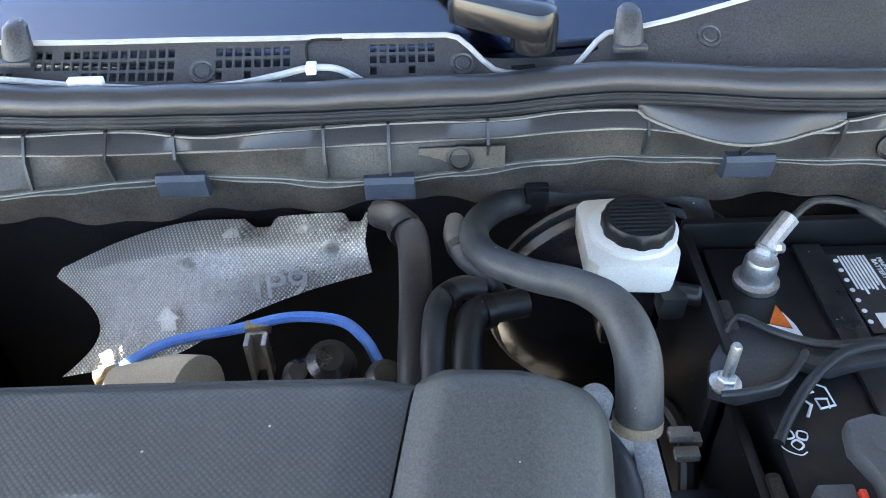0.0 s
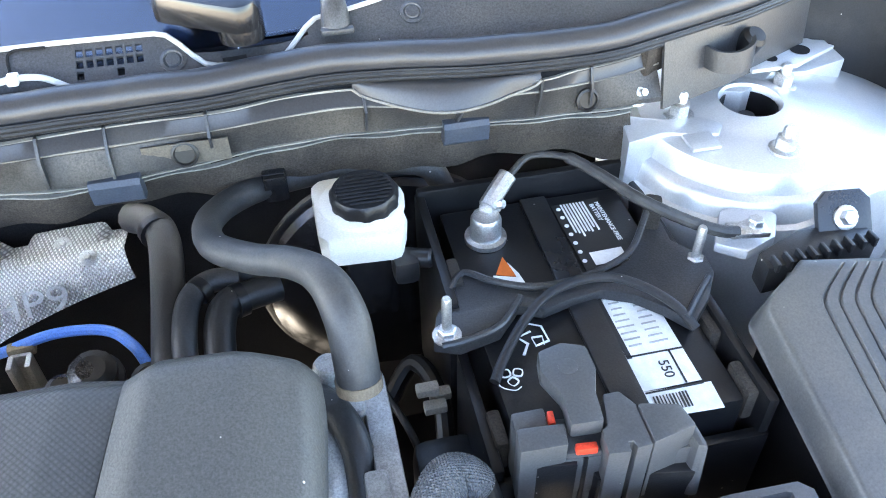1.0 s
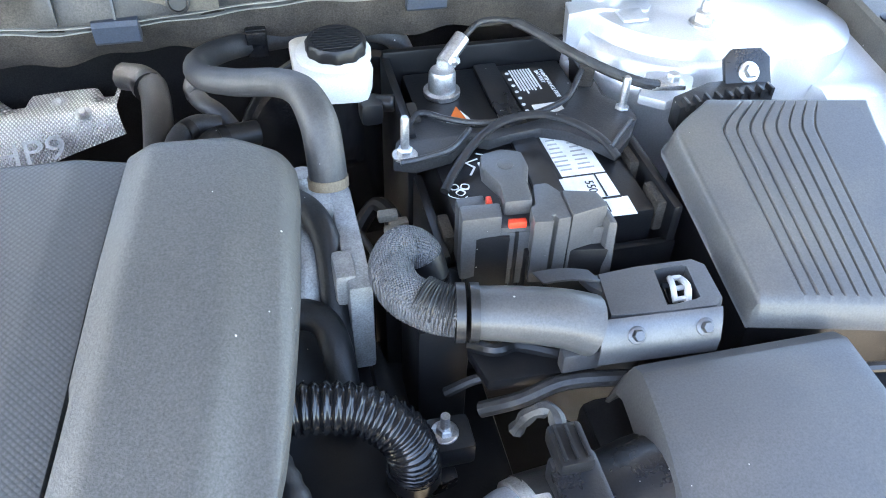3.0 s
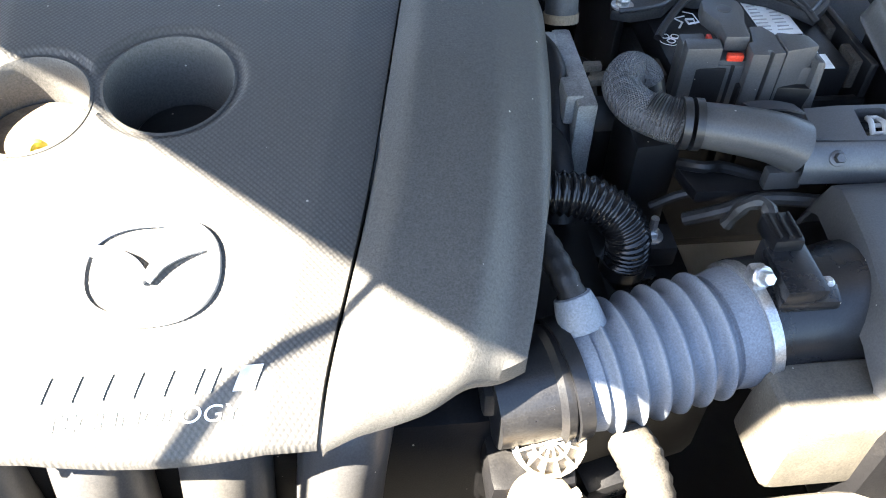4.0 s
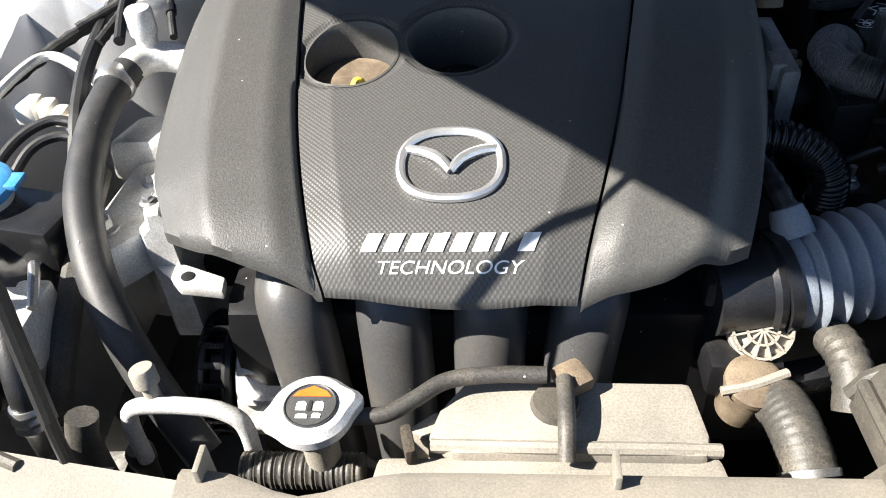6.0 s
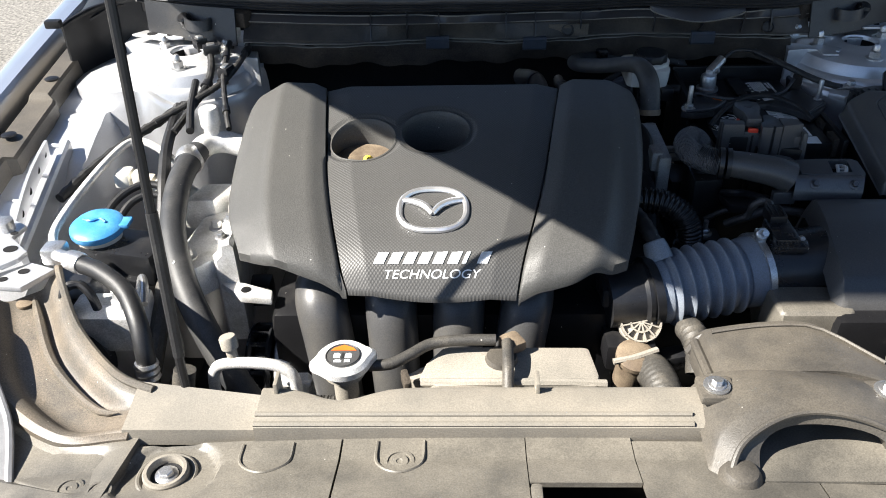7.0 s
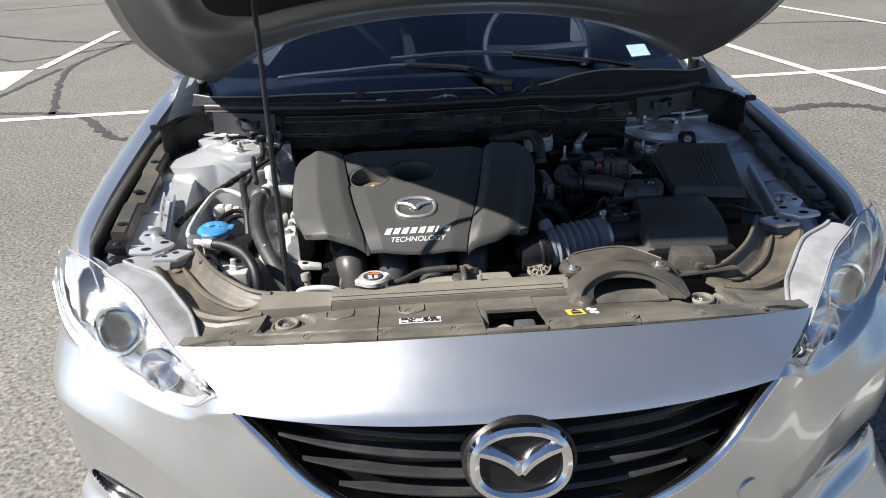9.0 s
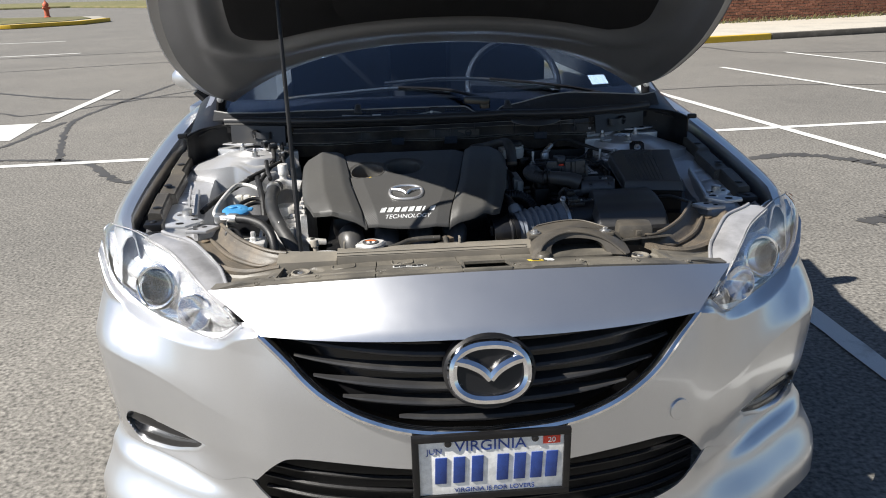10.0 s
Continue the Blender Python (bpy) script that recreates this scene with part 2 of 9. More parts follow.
    "asphalt": mat("asphalt", (0.140, 0.133, 0.120), 0.85, col2=(0.195, 0.184, 0.164), amount=0.5, scale=0.5, bump=0.0, vary=0.1, sharp=0.25),
    "line": mat("road paint", (0.66, 0.66, 0.63), 0.7, col2=(0.42, 0.41, 0.38), amount=0.34, scale=7, bump=0.3, vary=0.18),
    "tar": mat("crack sealant", (0.060, 0.058, 0.055), 0.6, scale=4, bump=0.3),
    "kerbdark": mat("dark weathered concrete", (0.075, 0.068, 0.058), 0.85, col2=(0.12, 0.11, 0.095), amount=0.4, scale=4, bump=0.3, vary=0.2),
    "concrete": mat("concrete", (0.46, 0.43, 0.37), 0.85, col2=(0.36, 0.34, 0.30), amount=0.4, scale=1.2, bump=0.3, vary=0.12),
    "kerbyellow": mat("yellow kerb paint", (0.66, 0.43, 0.03), 0.7, col2=(0.50, 0.34, 0.06), amount=0.36, scale=5, bump=0.2),
    "brick": mat("brick", (0.27, 0.105, 0.065), 0.85, col2=(0.34, 0.15, 0.09), amount=0.5, scale=6, bump=0.4, rnd=0.25),
    "mortar": mat("mortar", (0.40, 0.36, 0.30), 0.9, scale=10, bump=0.3),
    "grass": mat("dry grass", (0.20, 0.175, 0.085), 0.9, col2=(0.12, 0.125, 0.045), amount=0.5, scale=1.5, bump=0.5, vary=0.3),
    "hydrant": mat("hydrant paint", (0.42, 0.10, 0.05), 0.6, scale=20, bump=0.2),
}
# coarse aggregate on the asphalt
nt = M["asphalt"].node_tree
bs = nt.nodes["Principled BSDF"]
tc = nt.nodes.new("ShaderNodeTexCoord")
vo = nt.nodes.new("ShaderNodeTexVoronoi")
vo.inputs["Scale"].default_value = 70
no = nt.nodes.new("ShaderNodeTexNoise")
no.inputs["Scale"].default_value, no.inputs["Detail"].default_value = 55, 4
for n in (vo, no):
    nt.links.new(tc.outputs["Object"], n.inputs["Vector"])
src = bs.inputs["Base Color"].links[0].from_socket
mr = nt.nodes.new("ShaderNodeMapRange")
mr.inputs["From Min"].default_value, mr.inputs["From Max"].default_value = 0.3, 0.7
mr.inputs["To Min"].default_value, mr.inputs["To Max"].default_value = 0.40, 1.60
nt.links.new(no.outputs["Fac"], mr.inputs["Value"])
sc = nt.nodes.new("ShaderNodeVectorMath")
sc.operation = "SCALE"
nt.links.new(src, sc.inputs[0])
nt.links.new(mr.outputs[0], sc.inputs["Scale"])
nt.links.new(sc.outputs[0], bs.inputs["Base Color"])
bpn = nt.nodes.new("ShaderNodeBump")
bpn.inputs["Strength"].default_value, bpn.inputs["Distance"].default_value = 0.6, 0.004
nt.links.new(vo.outputs["Distance"], bpn.inputs["Height"])
nt.links.new(bpn.outputs[0], bs.inputs["Normal"])
M["lens"] = clear("clear lamp lens", (0.96, 0.97, 0.98))
M["glass"] = clear("windscreen glass", (0.38, 0.50, 0.68), 0.0, 1.52)
M["projector"] = clear("projector lens", (0.75, 0.82, 0.88), 0.02)


# ---- building tools ----
def join(bm, tmp, m=None):
    me = bpy.data.meshes.new("tmp")
    tmp.to_mesh(me)
    tmp.free()
    if m is not None:
        me.transform(m)
    bm.from_mesh(me)
    bpy.data.meshes.remove(me)
    return bm


def B():
    return bmesh.new()


def bevel_all(bm, bev, seg=2, angle=25):
    if bev > 0:
        es = [e for e in bm.edges if len(e.link_faces) == 2 and e.calc_face_angle(0) > radians(angle)]
        if es:
            bmesh.ops.bevel(bm, geom=es, offset=bev, segments=seg, affect="EDGES", profile=0.6, clamp_overlap=True)


def box(bm, c, s, bev=0.003, m=None, top=1.0, seg=2):
    """A rounded block of size s about c; top scales its upper face."""
    t = bmesh.new()
    bmesh.ops.create_cube(t, size=1)
    for v in t.verts:
        k = top if v.co.z > 0 else 1.0
        v.co = Vector((v.co.x * s[0] * k, v.co.y * s[1] * k, v.co.z * s[2]))
    bevel_all(t, bev, seg)
    mm = Matrix.Translation(c)
    if m is not None:
        mm = mm @ m
    return join(bm, t, mm)


def slab(bm, pts, z0, z1, bev=0.003, m=None, inset=0.0, seg=2):
    """An upright prism on the outline pts; its top drawn in by inset."""
    t = bmesh.new()
    c = Vector((sum(p[0] for p in pts) / len(pts), sum(p[1] for p in pts) / len(pts), 0))
    lo = [t.verts.new((p[0], p[1], z0)) for p in pts]
    hi = []
    for p in pts:
        d = Vector((p[0], p[1], 0)) - c
        d *= 1 - inset / max(d.length, 1e-6)
        hi.append(t.verts.new((c.x + d.x, c.y + d.y, z1)))
    n = len(pts)
    t.faces.new(hi)
    t.faces.new(lo[::-1])
    for i in range(n):
        t.faces.new((lo[i], lo[(i + 1) % n], hi[(i + 1) % n], hi[i]))
    bmesh.ops.recalc_face_normals(t, faces=t.faces)
    bevel_all(t, bev, seg)
    return join(bm, t, m)


def spline(pts, steps=8, closed=False):
    P = [Vector(p) for p in pts]
    n = len(P)
    out = []
    for i in range(n if closed else n - 1):
        a, b = P[i], P[(i + 1) % n]
        p0 = P[i - 1] if (closed or i > 0) else a * 2 - b
        p3 = P[(i + 2) % n] if (closed or i + 2 < n) else b * 2 - a
        for k in range(steps):
            t = k / steps
            out.append(0.5 * ((2 * a) + (b - p0) * t + (2 * p0 - 5 * a + 4 * b - p3) * t * t + (3 * a - p0 - 3 * b + p3) * t ** 3))
    if not closed:
        out.append(P[-1])
    return out


def tube(bm, pts, r, n=12, steps=8, rad=None, closed=False, flat=1.0, smooth=True):
    """A round tube along pts; rad(u) scales its radius; flat squeezes it."""
    C = spline(pts, steps, closed) if smooth else [Vector(p) for p in pts]
    t = bmesh.new()
    rings = []
    up = Vector((0.13, 0.21, 0.97)).normalized()
    N = len(C)
    side = None
    for i, p in enumerate(C):
        a = C[(i - 1) % N] if (closed or i > 0) else p
        b = C[(i + 1) % N] if (closed or i + 1 < N) else p
        d = (b - a).normalized()
        if side is None:
            side = d.cross(up).normalized()
        else:
            side = (side - d * side.dot(d)).normalized()
        v = side.cross(d).normalized()
        k = r * (rad(i / max(1, N - 1)) if rad else 1.0)
        rings.append([t.verts.new(p + side * (math.cos(2 * math.pi * j / n) * k) + v * (math.sin(2 * math.pi * j / n) * k * flat)) for j in range(n)])
    for i in range(N if closed else N - 1):
        q, w = rings[i], rings[(i + 1) % N]
        for j in range(n):
            t.faces.new((q[j], q[(j + 1) % n], w[(j + 1) % n], w[j]))
    if not closed:
        t.faces.new(rings[0][::-1])
        t.faces.new(rings[-1])
    bmesh.ops.recalc_face_normals(t, faces=t.faces)
    return join(bm, t)


def aim(c, axis):
    return Matrix.Translation(c) @ Vector(axis).to_track_quat("Z", "Y").to_matrix().to_4x4()


def lathe(bm, prof, c, axis=(0, 0, 1), n=24, wob=None, sx=1.0, sy=1.0):
    """Turned shape: prof gives (radius, height) along the axis from c."""
    t = bmesh.new()
    rings = []
    for r, h in prof:
        if r < 1e-6:
            rings.append([t.verts.new((0, 0, h))])
        else:
            rings.append([t.verts.new((math.cos(2 * math.pi * j / n) * r * sx * (wob(j, r, h) if wob else 1), math.sin(2 * math.pi * j / n) * r * sy * (wob(j, r, h) if wob else 1), h)) for j in range(n)])
    for q, w in zip(rings[:-1], rings[1:]):
        for j in range(n):
            k = (j + 1) % n
            if len(q) == 1 and len(w) == 1:
                continue
            if len(q) == 1:
                t.faces.new((q[0], w[k], w[j]))
            elif len(w) == 1:
                t.faces.new((q[j], q[k], w[0]))
            else:
                t.faces.new((q[j], q[k], w[k], w[j]))
    if len(rings[0]) > 1:
        t.faces.new(rings[0][::-1])
    if len(rings[-1]) > 1:
        t.faces.new(rings[-1])
    bmesh.ops.recalc_face_normals(t, faces=t.faces)
    return join(bm, t, aim(c, axis))


def bolt(bm, c, r, h=0.006, axis=(0, 0, 1)):
    """Flanged hexagon head."""
    lathe(bm, [(r * 1.55, 0), (r * 1.55, h * 0.22), (r * 1.3, h * 0.34)], c, axis, 16)
    lathe(bm, [(r, h * 0.3), (r, h * 0.95), (r * 0.85, h * 1.1)], c, axis, 6)
    return bm


def sheet(bm, f, nu, nv, thick=0.003, skirt=0.0):
    """A curved plate z-thick below f(u, v); skirt turns its rim down."""
    t = bmesh.new()
    g = [[t.verts.new(f(i / nu, j / nv)) for j in range(nv + 1)] for i in range(nu + 1)]
    for i in range(nu):
        for j in range(nv):
            t.faces.new((g[i][j], g[i + 1][j], g[i + 1][j + 1], g[i][j + 1]))
    if skirt:
        rim = [e for e in t.edges if len(e.link_faces) == 1]
        ex = bmesh.ops.extrude_edge_only(t, edges=rim)
        vs = [v for v in ex["geom"] if isinstance(v, bmesh.types.BMVert)]
        for v in vs:
            v.co.z -= skirt
    bmesh.ops.recalc_face_normals(t, faces=t.faces)
    if thick:
        bmesh.ops.solidify(t, geom=t.faces[:], thickness=thick)
        bmesh.ops.recalc_face_normals(t, faces=t.faces)
    return join(bm, t)


def loft(bm, rows, cap=True, closed=True):
    """A skin over rows of points of one length."""
    t = bmesh.new()
    R = [[t.verts.new(p) for p in row] for row in rows]
    n = len(rows[0])
    for a, b in zip(R[:-1], R[1:]):
        for j in range(n if closed else n - 1):
            k = (j + 1) % n
            t.faces.new((a[j], a[k], b[k], b[j]))
    if cap and closed:
        t.faces.new(R[0][::-1])
        t.faces.new(R[-1])
    bmesh.ops.recalc_face_normals(t, faces=t.faces)
    return join(bm, t)


def lerp(a, b, t):
    return a + (b - a) * t


def curve(xs, ys):
    """A function through the points (xs, ys), eased between them."""
    xs, ys = list(xs), list(ys)

    def f(x):
        if x <= xs[0]:
            return ys[0]
        if x >= xs[-1]:
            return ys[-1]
        i = max(k for k in range(len(xs) - 1) if xs[k] <= x)
        p1, p2 = ys[i], ys[i + 1]
        h = xs[i + 1] - xs[i]
        m1 = (ys[i + 1] - ys[i - 1]) / (xs[i + 1] - xs[i - 1]) if i > 0 else (p2 - p1) / h
        m2 = (ys[i + 2] - ys[i]) / (xs[i + 2] - xs[i]) if i + 2 < len(xs) else (p2 - p1) / h
        t = (x - xs[i]) / h
        return (2 * t ** 3 - 3 * t * t + 1) * p1 + (t ** 3 - 2 * t * t + t) * h * m1 + (3 * t * t - 2 * t ** 3) * p2 + (t ** 3 - t * t) * h * m2
    return f


def smooth(a, b, x):
    t = min(1, max(0, (x - a) / (b - a)))
    return t * t * (3 - 2 * t)


PLACE = Matrix()


def settle(x=0.0, y=0.0, z=0.0, size=1.0, sx=1.0, sy=1.0):
    """Where the things that follow stand in the car: moved, and brought to size, from the drawing of their group."""
    global PLACE
    PLACE = Matrix.Translation((x, y, z)) @ Matrix.Diagonal((size * sx, size * sy, size, 1))


REAR = dict(x=-0.018, y=0.053, z=-0.080, size=1.05)     # cowl and battery end of the bay


def thing(name, loc, label, category, group="", kind=""):
    ob = new(name)
    ob.empty_display_size = 0.02
    ob.location = PLACE @ Vector(loc)
    return tagged(ob, label, category, group, kind)


def part(name, bm, material, parent=None, label="", sharp=35):
    me = bpy.data.meshes.new(name)
    bm.transform(PLACE)
    bm.normal_update()
    bm.to_mesh(me)
    bm.free()
    me.materials.append(material)
    me.polygons.foreach_set("use_smooth", [True] * len(me.polygons))
    me.set_sharp_from_angle(angle=radians(sharp))
    ob = new(name, me)
    if parent is not None:
        ob.parent = parent
        ob.matrix_parent_inverse = Matrix.Translation(-parent.location) if parent.type == "EMPTY" else Matrix()
    return tagged(ob, label)


def solo(name, bm, material, label, category, group="", kind="", sharp=35):
    return tagged(part(name, bm, material, None, label, sharp), label, category, group, kind)


def flip(bm):
    """Mirror to the other side of the car."""
    for v in bm.verts:
        v.co.x = -v.co.x
    bmesh.ops.reverse_faces(bm, faces=bm.faces[:])
    return bm


def lettering(name, text, size, m, material, parent, depth=0.0006, shear=0.0, align="CENTER", label=""):
    cu = bpy.data.curves.new(name, "FONT")
    cu.body, cu.size, cu.extrude, cu.shear = text, size, depth, shear
    cu.align_x, cu.align_y = align, "CENTER"
    ob = new("tmp_text", cu)
    bpy.context.view_layer.update()
    me = bpy.data.meshes.new_from_object(ob)
    bpy.data.objects.remove(ob)
    bm = bmesh.new()
    bm.from_mesh(me)
    bm.transform(m)
    return part(name, bm, material, parent, label)


def frame_at(c, xdir, up):
    """A pose with x along xdir and z along up."""
    x = Vector(xdir).normalized()
    z = Vector(up)
    z = (z - x * z.dot(x)).normalized()
    y = z.cross(x)
    m = Matrix((x, y, z)).transposed().to_4x4()
    m.translation = Vector(c)
    return m


# ---- the car park ----
bm = B()
ring = [0, 3, 8, 16, 30, 60, 120, 300, 900, 2500]
rows = []
for r in ring[1:]:
    rows.append([(r * math.cos(2 * math.pi * k / 48), 5 + r * math.sin(2 * math.pi * k / 48), 0) for k in range(48)])
loft(bm, rows, cap=False)
bm.faces.new([v for v in bm.verts[:48]])
solo("ground", bm, M["asphalt"], "grey weathered asphalt of a car park", "asphalt", kind="structure")


def stripe(a, b, w=0.10, worn=True):
    bm = B()
    a, b = Vector((*a, 0)), Vector((*b, 0))
    d = (b - a).normalized()
    s = Vector((-d.y, d.x, 0)) * (w / 2)
    n = max(2, int((b - a).length / 0.15))
    rows = []
    for i in range(n + 1):
        p = a + (b - a) * (i / n)
        j1, j2 = random.uniform(-0.006, 0.006), random.uniform(-0.006, 0.006)
        up = Vector((0, 0, 0.004 if abs(d.x) > abs(d.y) else 0.007))
        rows.append([p + s * (1 + j1 / w) + up, p - s * (1 + j2 / w) + up])
    loft(bm, rows, cap=False, closed=False)
    return solo("parking_line", bm, M["line"], "white painted parking bay line on asphalt", "line", "parking lines", "structure")


stripe((-9.0, 4.97), (10.0, 5.91), 0.11)
stripe((3.78, 3.9), (3.22, 8.8))
stripe((5.85, 7.4), (5.18, 10.8))
stripe((7.95, 9.2), (7.25, 12.9))
stripe((-4.08, 10.6), (-4.02, 7.7), 0.11)
stripe((-5.6, 6.9), (-4.0, 7.1), 1.1)
stripe((1.625, 1.40), (1.645, -4.0))
stripe((-12.5, 17.3), (-7.3, 18.6), 0.14)
stripe((-16, 22.5), (-9.5, 23.8), 0.14)


def crack(pts, w):
    bm = B()
    P = spline([(x, y, 0.003) for x, y in pts], 30)
    rows = []
    for i, p in enumerate(P):
        d = (P[min(i + 1, len(P) - 1)] - P[max(i - 1, 0)]).normalized()
        s = Vector((-d.y, d.x, 0)) * w * random.uniform(0.35, 0.65)
        j = Vector((random.uniform(-w, w) * 0.25, random.uniform(-w, w) * 0.25, 0))
        rows.append([p + s + j, p - s + j])
    loft(bm, rows, cap=False, closed=False)
    return solo("sealed_crack", bm, M["tar"], "dark sealed crack across the asphalt", "crack", "cracks", "structure")


crack([(-6, 5.9), (-4.2, 5.6), (-3.4, 5.5), (-2.8, 5.3), (-2.3, 4.55), (-1.9, 4.3)], 0.07)
crack([(-3.0, 5.3), (-3.6, 7.2), (-3.7, 8.4), (-3.4, 11.0), (-3.3, 13.0)], 0.06)
crack([(-8, 12.5), (-4.5, 9.8), (-3.0, 9.6), (-1.6, 9.2)], 0.08)
crack([(-9, 9.9), (-5.2, 8.7), (-4.3, 8.4), (-2.6, 10.6), (-1.5, 11.4)], 0.05)
crack([(1.9, 4.0), (3.1, 4.4), (3.6, 3.7), (3.2, 2.9), (2.6, 2.5)], 0.12)
crack([(-4.6, 4.9), (-4.15, 5.7), (-3.87, 6.19), (-3.82, 6.9), (-3.79, 7.66)], 0.06)
crack([(2.2, 8.2), (4.4, 8.6), (7.2, 8.2), (10, 9.2)], 0.045)
crack([(4.6, 13.2), (6.2, 14.6), (6.9, 12.9), (9.8, 12.4), (13, 12.8)], 0.06)
crack([(5.5, 16.6), (9.5, 16.2), (14, 17.6)], 0.05)
crack([(-13, 15.5), (-8.2, 14.2), (-4.5, 15.2), (-2, 15.0)], 0.07)
crack([(-20, 19), (-11, 17.4), (-5, 18.4)], 0.09)

# kerb, pavement and brick wall beyond, set at an angle to the bays
mK = Matrix.Translation((6.6, 15.35, 0)) @ Matrix.Rotation(radians(15), 4, "Z")
wall = thing("wall_far", mK @ Vector((8, 4.2, 0)), "red brick wall of a low building beyond the pavement", "wall", kind="structure")
bm = B()
box(bm, (12, 4.40, 2.0), (44, 0.4, 4.0), 0.01)
bm.transform(mK)
part("mortar_bed", bm, M["mortar"], wall, "pale mortar joints")
me_brick = None
rng = random.Random(4)
COURSE, LENGTH = 0.076, 0.215
for row in range(11):
    for k in range(26):
        if me_brick is None:
            bm = B()
            box(bm, (0, 0, 0), (0.203, 0.06, 0.064), 0.005, seg=1)
            brick = part("brick", bm, M["brick"], wall)
            me_brick = brick.data
        else:
            brick = new("brick", me_brick)
            brick.parent = wall
            brick.matrix_parent_inverse = Matrix.Translation(-wall.location)
        brick.location = mK @ Vector((1.5 + k * LENGTH + (LENGTH / 2 if row % 2 else 0), 4.19 + rng.uniform(-0.004, 0.004), 0.20 + row * COURSE))
        brick.rotation_euler = (0, 0, radians(15))
bm = B()
box(bm, (12, 2.19, 0.06), (44, 4.0, 0.12), 0.02)
bm.transform(mK)
solo("pavement", bm, M["concrete"], "pale concrete pavement along the brick wall", "pavement", kind="structure")
bm = B()
for k in range(130):
    for q in range(5):
        x, y = -4 + 0.2 * k + rng.uniform(-.1, .1), 3.98 + rng.uniform(-.12, .16)
        h = rng.uniform(0.05, 0.16)
        tube(bm, [(x, y, 0.11), (x + rng.uniform(-.05, .05), y, 0.11 + h * .6), (x + rng.uniform(-.1, .1), y - .02, 0.11 + h)], 0.02, 4, 2, rad=lambda u: 1 - 0.8 * u)
bm.transform(mK)
solo("grass_strip", bm, M["grass"], "dry grass tufts along the foot of the wall", "grass", kind="stuff")
for x0, x1, key, nm in ((-9.0, 1.85, "kerbyellow", "yellow painted concrete kerb"), (1.87, 34, "kerbdark", "dark weathered concrete kerb")):
    bm = B()
    slab(bm, [(x0, 0), (x1, 0), (x1, 0.18), (x0, 0.18)], 0, 0.13, 0.015)
    bm.transform(mK)
    solo("kerb", bm, M[key], nm + " at the edge of the pavement", "kerb", kind="structure")
# the rest of the brickwork, further along and higher up
verts, faces = [], []
for row in range(48):
    for k in range(-30, 120):
        if row < 11 and 0 <= k < 26:
            continue
        x = 1.5 + k * LENGTH + (LENGTH / 2 if row % 2 else 0)
        z = 0.20 + row * COURSE
        b = len(verts)
        for dx in (-0.1015, 0.1015):
            for dz in (-0.032, 0.032):
                verts += [(x + dx, 4.162 + rng.uniform(-0.003, 0.003), z + dz), (x + dx, 4.22, z + dz)]
        faces += [(b, b + 4, b + 6, b + 2), (b, b + 1, b + 5, b + 4), (b + 2, b + 6, b + 7, b + 3), (b, b + 2, b + 3, b + 1), (b + 4, b + 5, b + 7, b + 6)]
me = bpy.data.meshes.new("brickwork")
me.from_pydata(verts, [], faces)
bm = B()
bm.from_mesh(me)
bm.transform(mK)
tagged(part("brickwork", bm, M["brick"], wall), kind="stuff")
isl = thing("kerb_island", (-15.6, 37, 0), "grass island with a yellow and pale concrete kerb", "island", kind="structure")
bm = B()
slab(bm, [(-47.6, 31), (-15.2, 33.6), (-13.2, 36), (-12.9, 39), (-14.6, 43), (-47.6, 53)], 0, 0.16, 0.03)
part("kerb_edge", bm, M["concrete"], isl)
bm = B()
slab(bm, [(-47.6, 32), (-15.8, 34.4), (-14, 36.4), (-13.7, 39), (-15.2, 42.2), (-47.6, 51)], 0.13, 0.19, 0.01)
part("lawn", bm, M["grass"], isl, "dry grass")
bm = B()
slab(bm, [(-15.6, 33.52), (-15.15, 33.58), (-13.12, 36), (-12.82, 39), (-13.1, 39.05), (-13.4, 36.15), (-15.3, 33.85)], 0.02, 0.175, 0.01)
part("painted_kerb", bm, M["kerbyellow"], isl, "yellow painted kerb end")
bm = B()
slab(bm, [(-60, 72), (-28, 77), (-18, 65.6), (-6, 64), (10, 92), (-60, 110)], 0, 0.16, 0.03)
solo("grass_verge", bm, M["grass"], "grass verge behind the car park", "verge", kind="structure")
HYD = Vector((-16.9, 42.2, 0.18))
hy = thing("fire_hydrant", HYD, "weathered red fire hydrant on a kerbed island", "hydrant")
bm = B()
lathe(bm, [(0.16, 0), (0.16, 0.05), (0.12, 0.07), (0.12, 0.55), (0.15, 0.57), (0.15, 0.62), (0.13, 0.68), (0.06, 0.77), (0.03, 0.78), (0.03, 0.84), (0, 0.84)], HYD, n=16)
part("barrel", bm, M["hydrant"], hy)
for a in (0, 120, 240):
    bm = B()
    d = Vector((math.cos(radians(a)), math.sin(radians(a)), 0))
    lathe(bm, [(0.065, 0.10), (0.065, 0.18), (0.055, 0.20), (0.02, 0.22), (0, 0.22)], HYD + Vector((0, 0, 0.46)), d, 10)
    part("nozzle", bm, M["hydrant"], hy)

# ---- the car's body ----
car = thing("car", (0, 1.0, 0), "silver saloon car parked with its bonnet propped open", "car")


YB = curve((0, 0.15, 0.30, 0.432, 0.52, 0.60, 0.66, 0.735, 0.80, 0.85, 0.89), (-0.440, -0.434, -0.410, -0.363, -0.290, -0.214, -0.150, -0.078, -0.018, 0.040, 0.120))


def yb(x):
    return YB(abs(x))


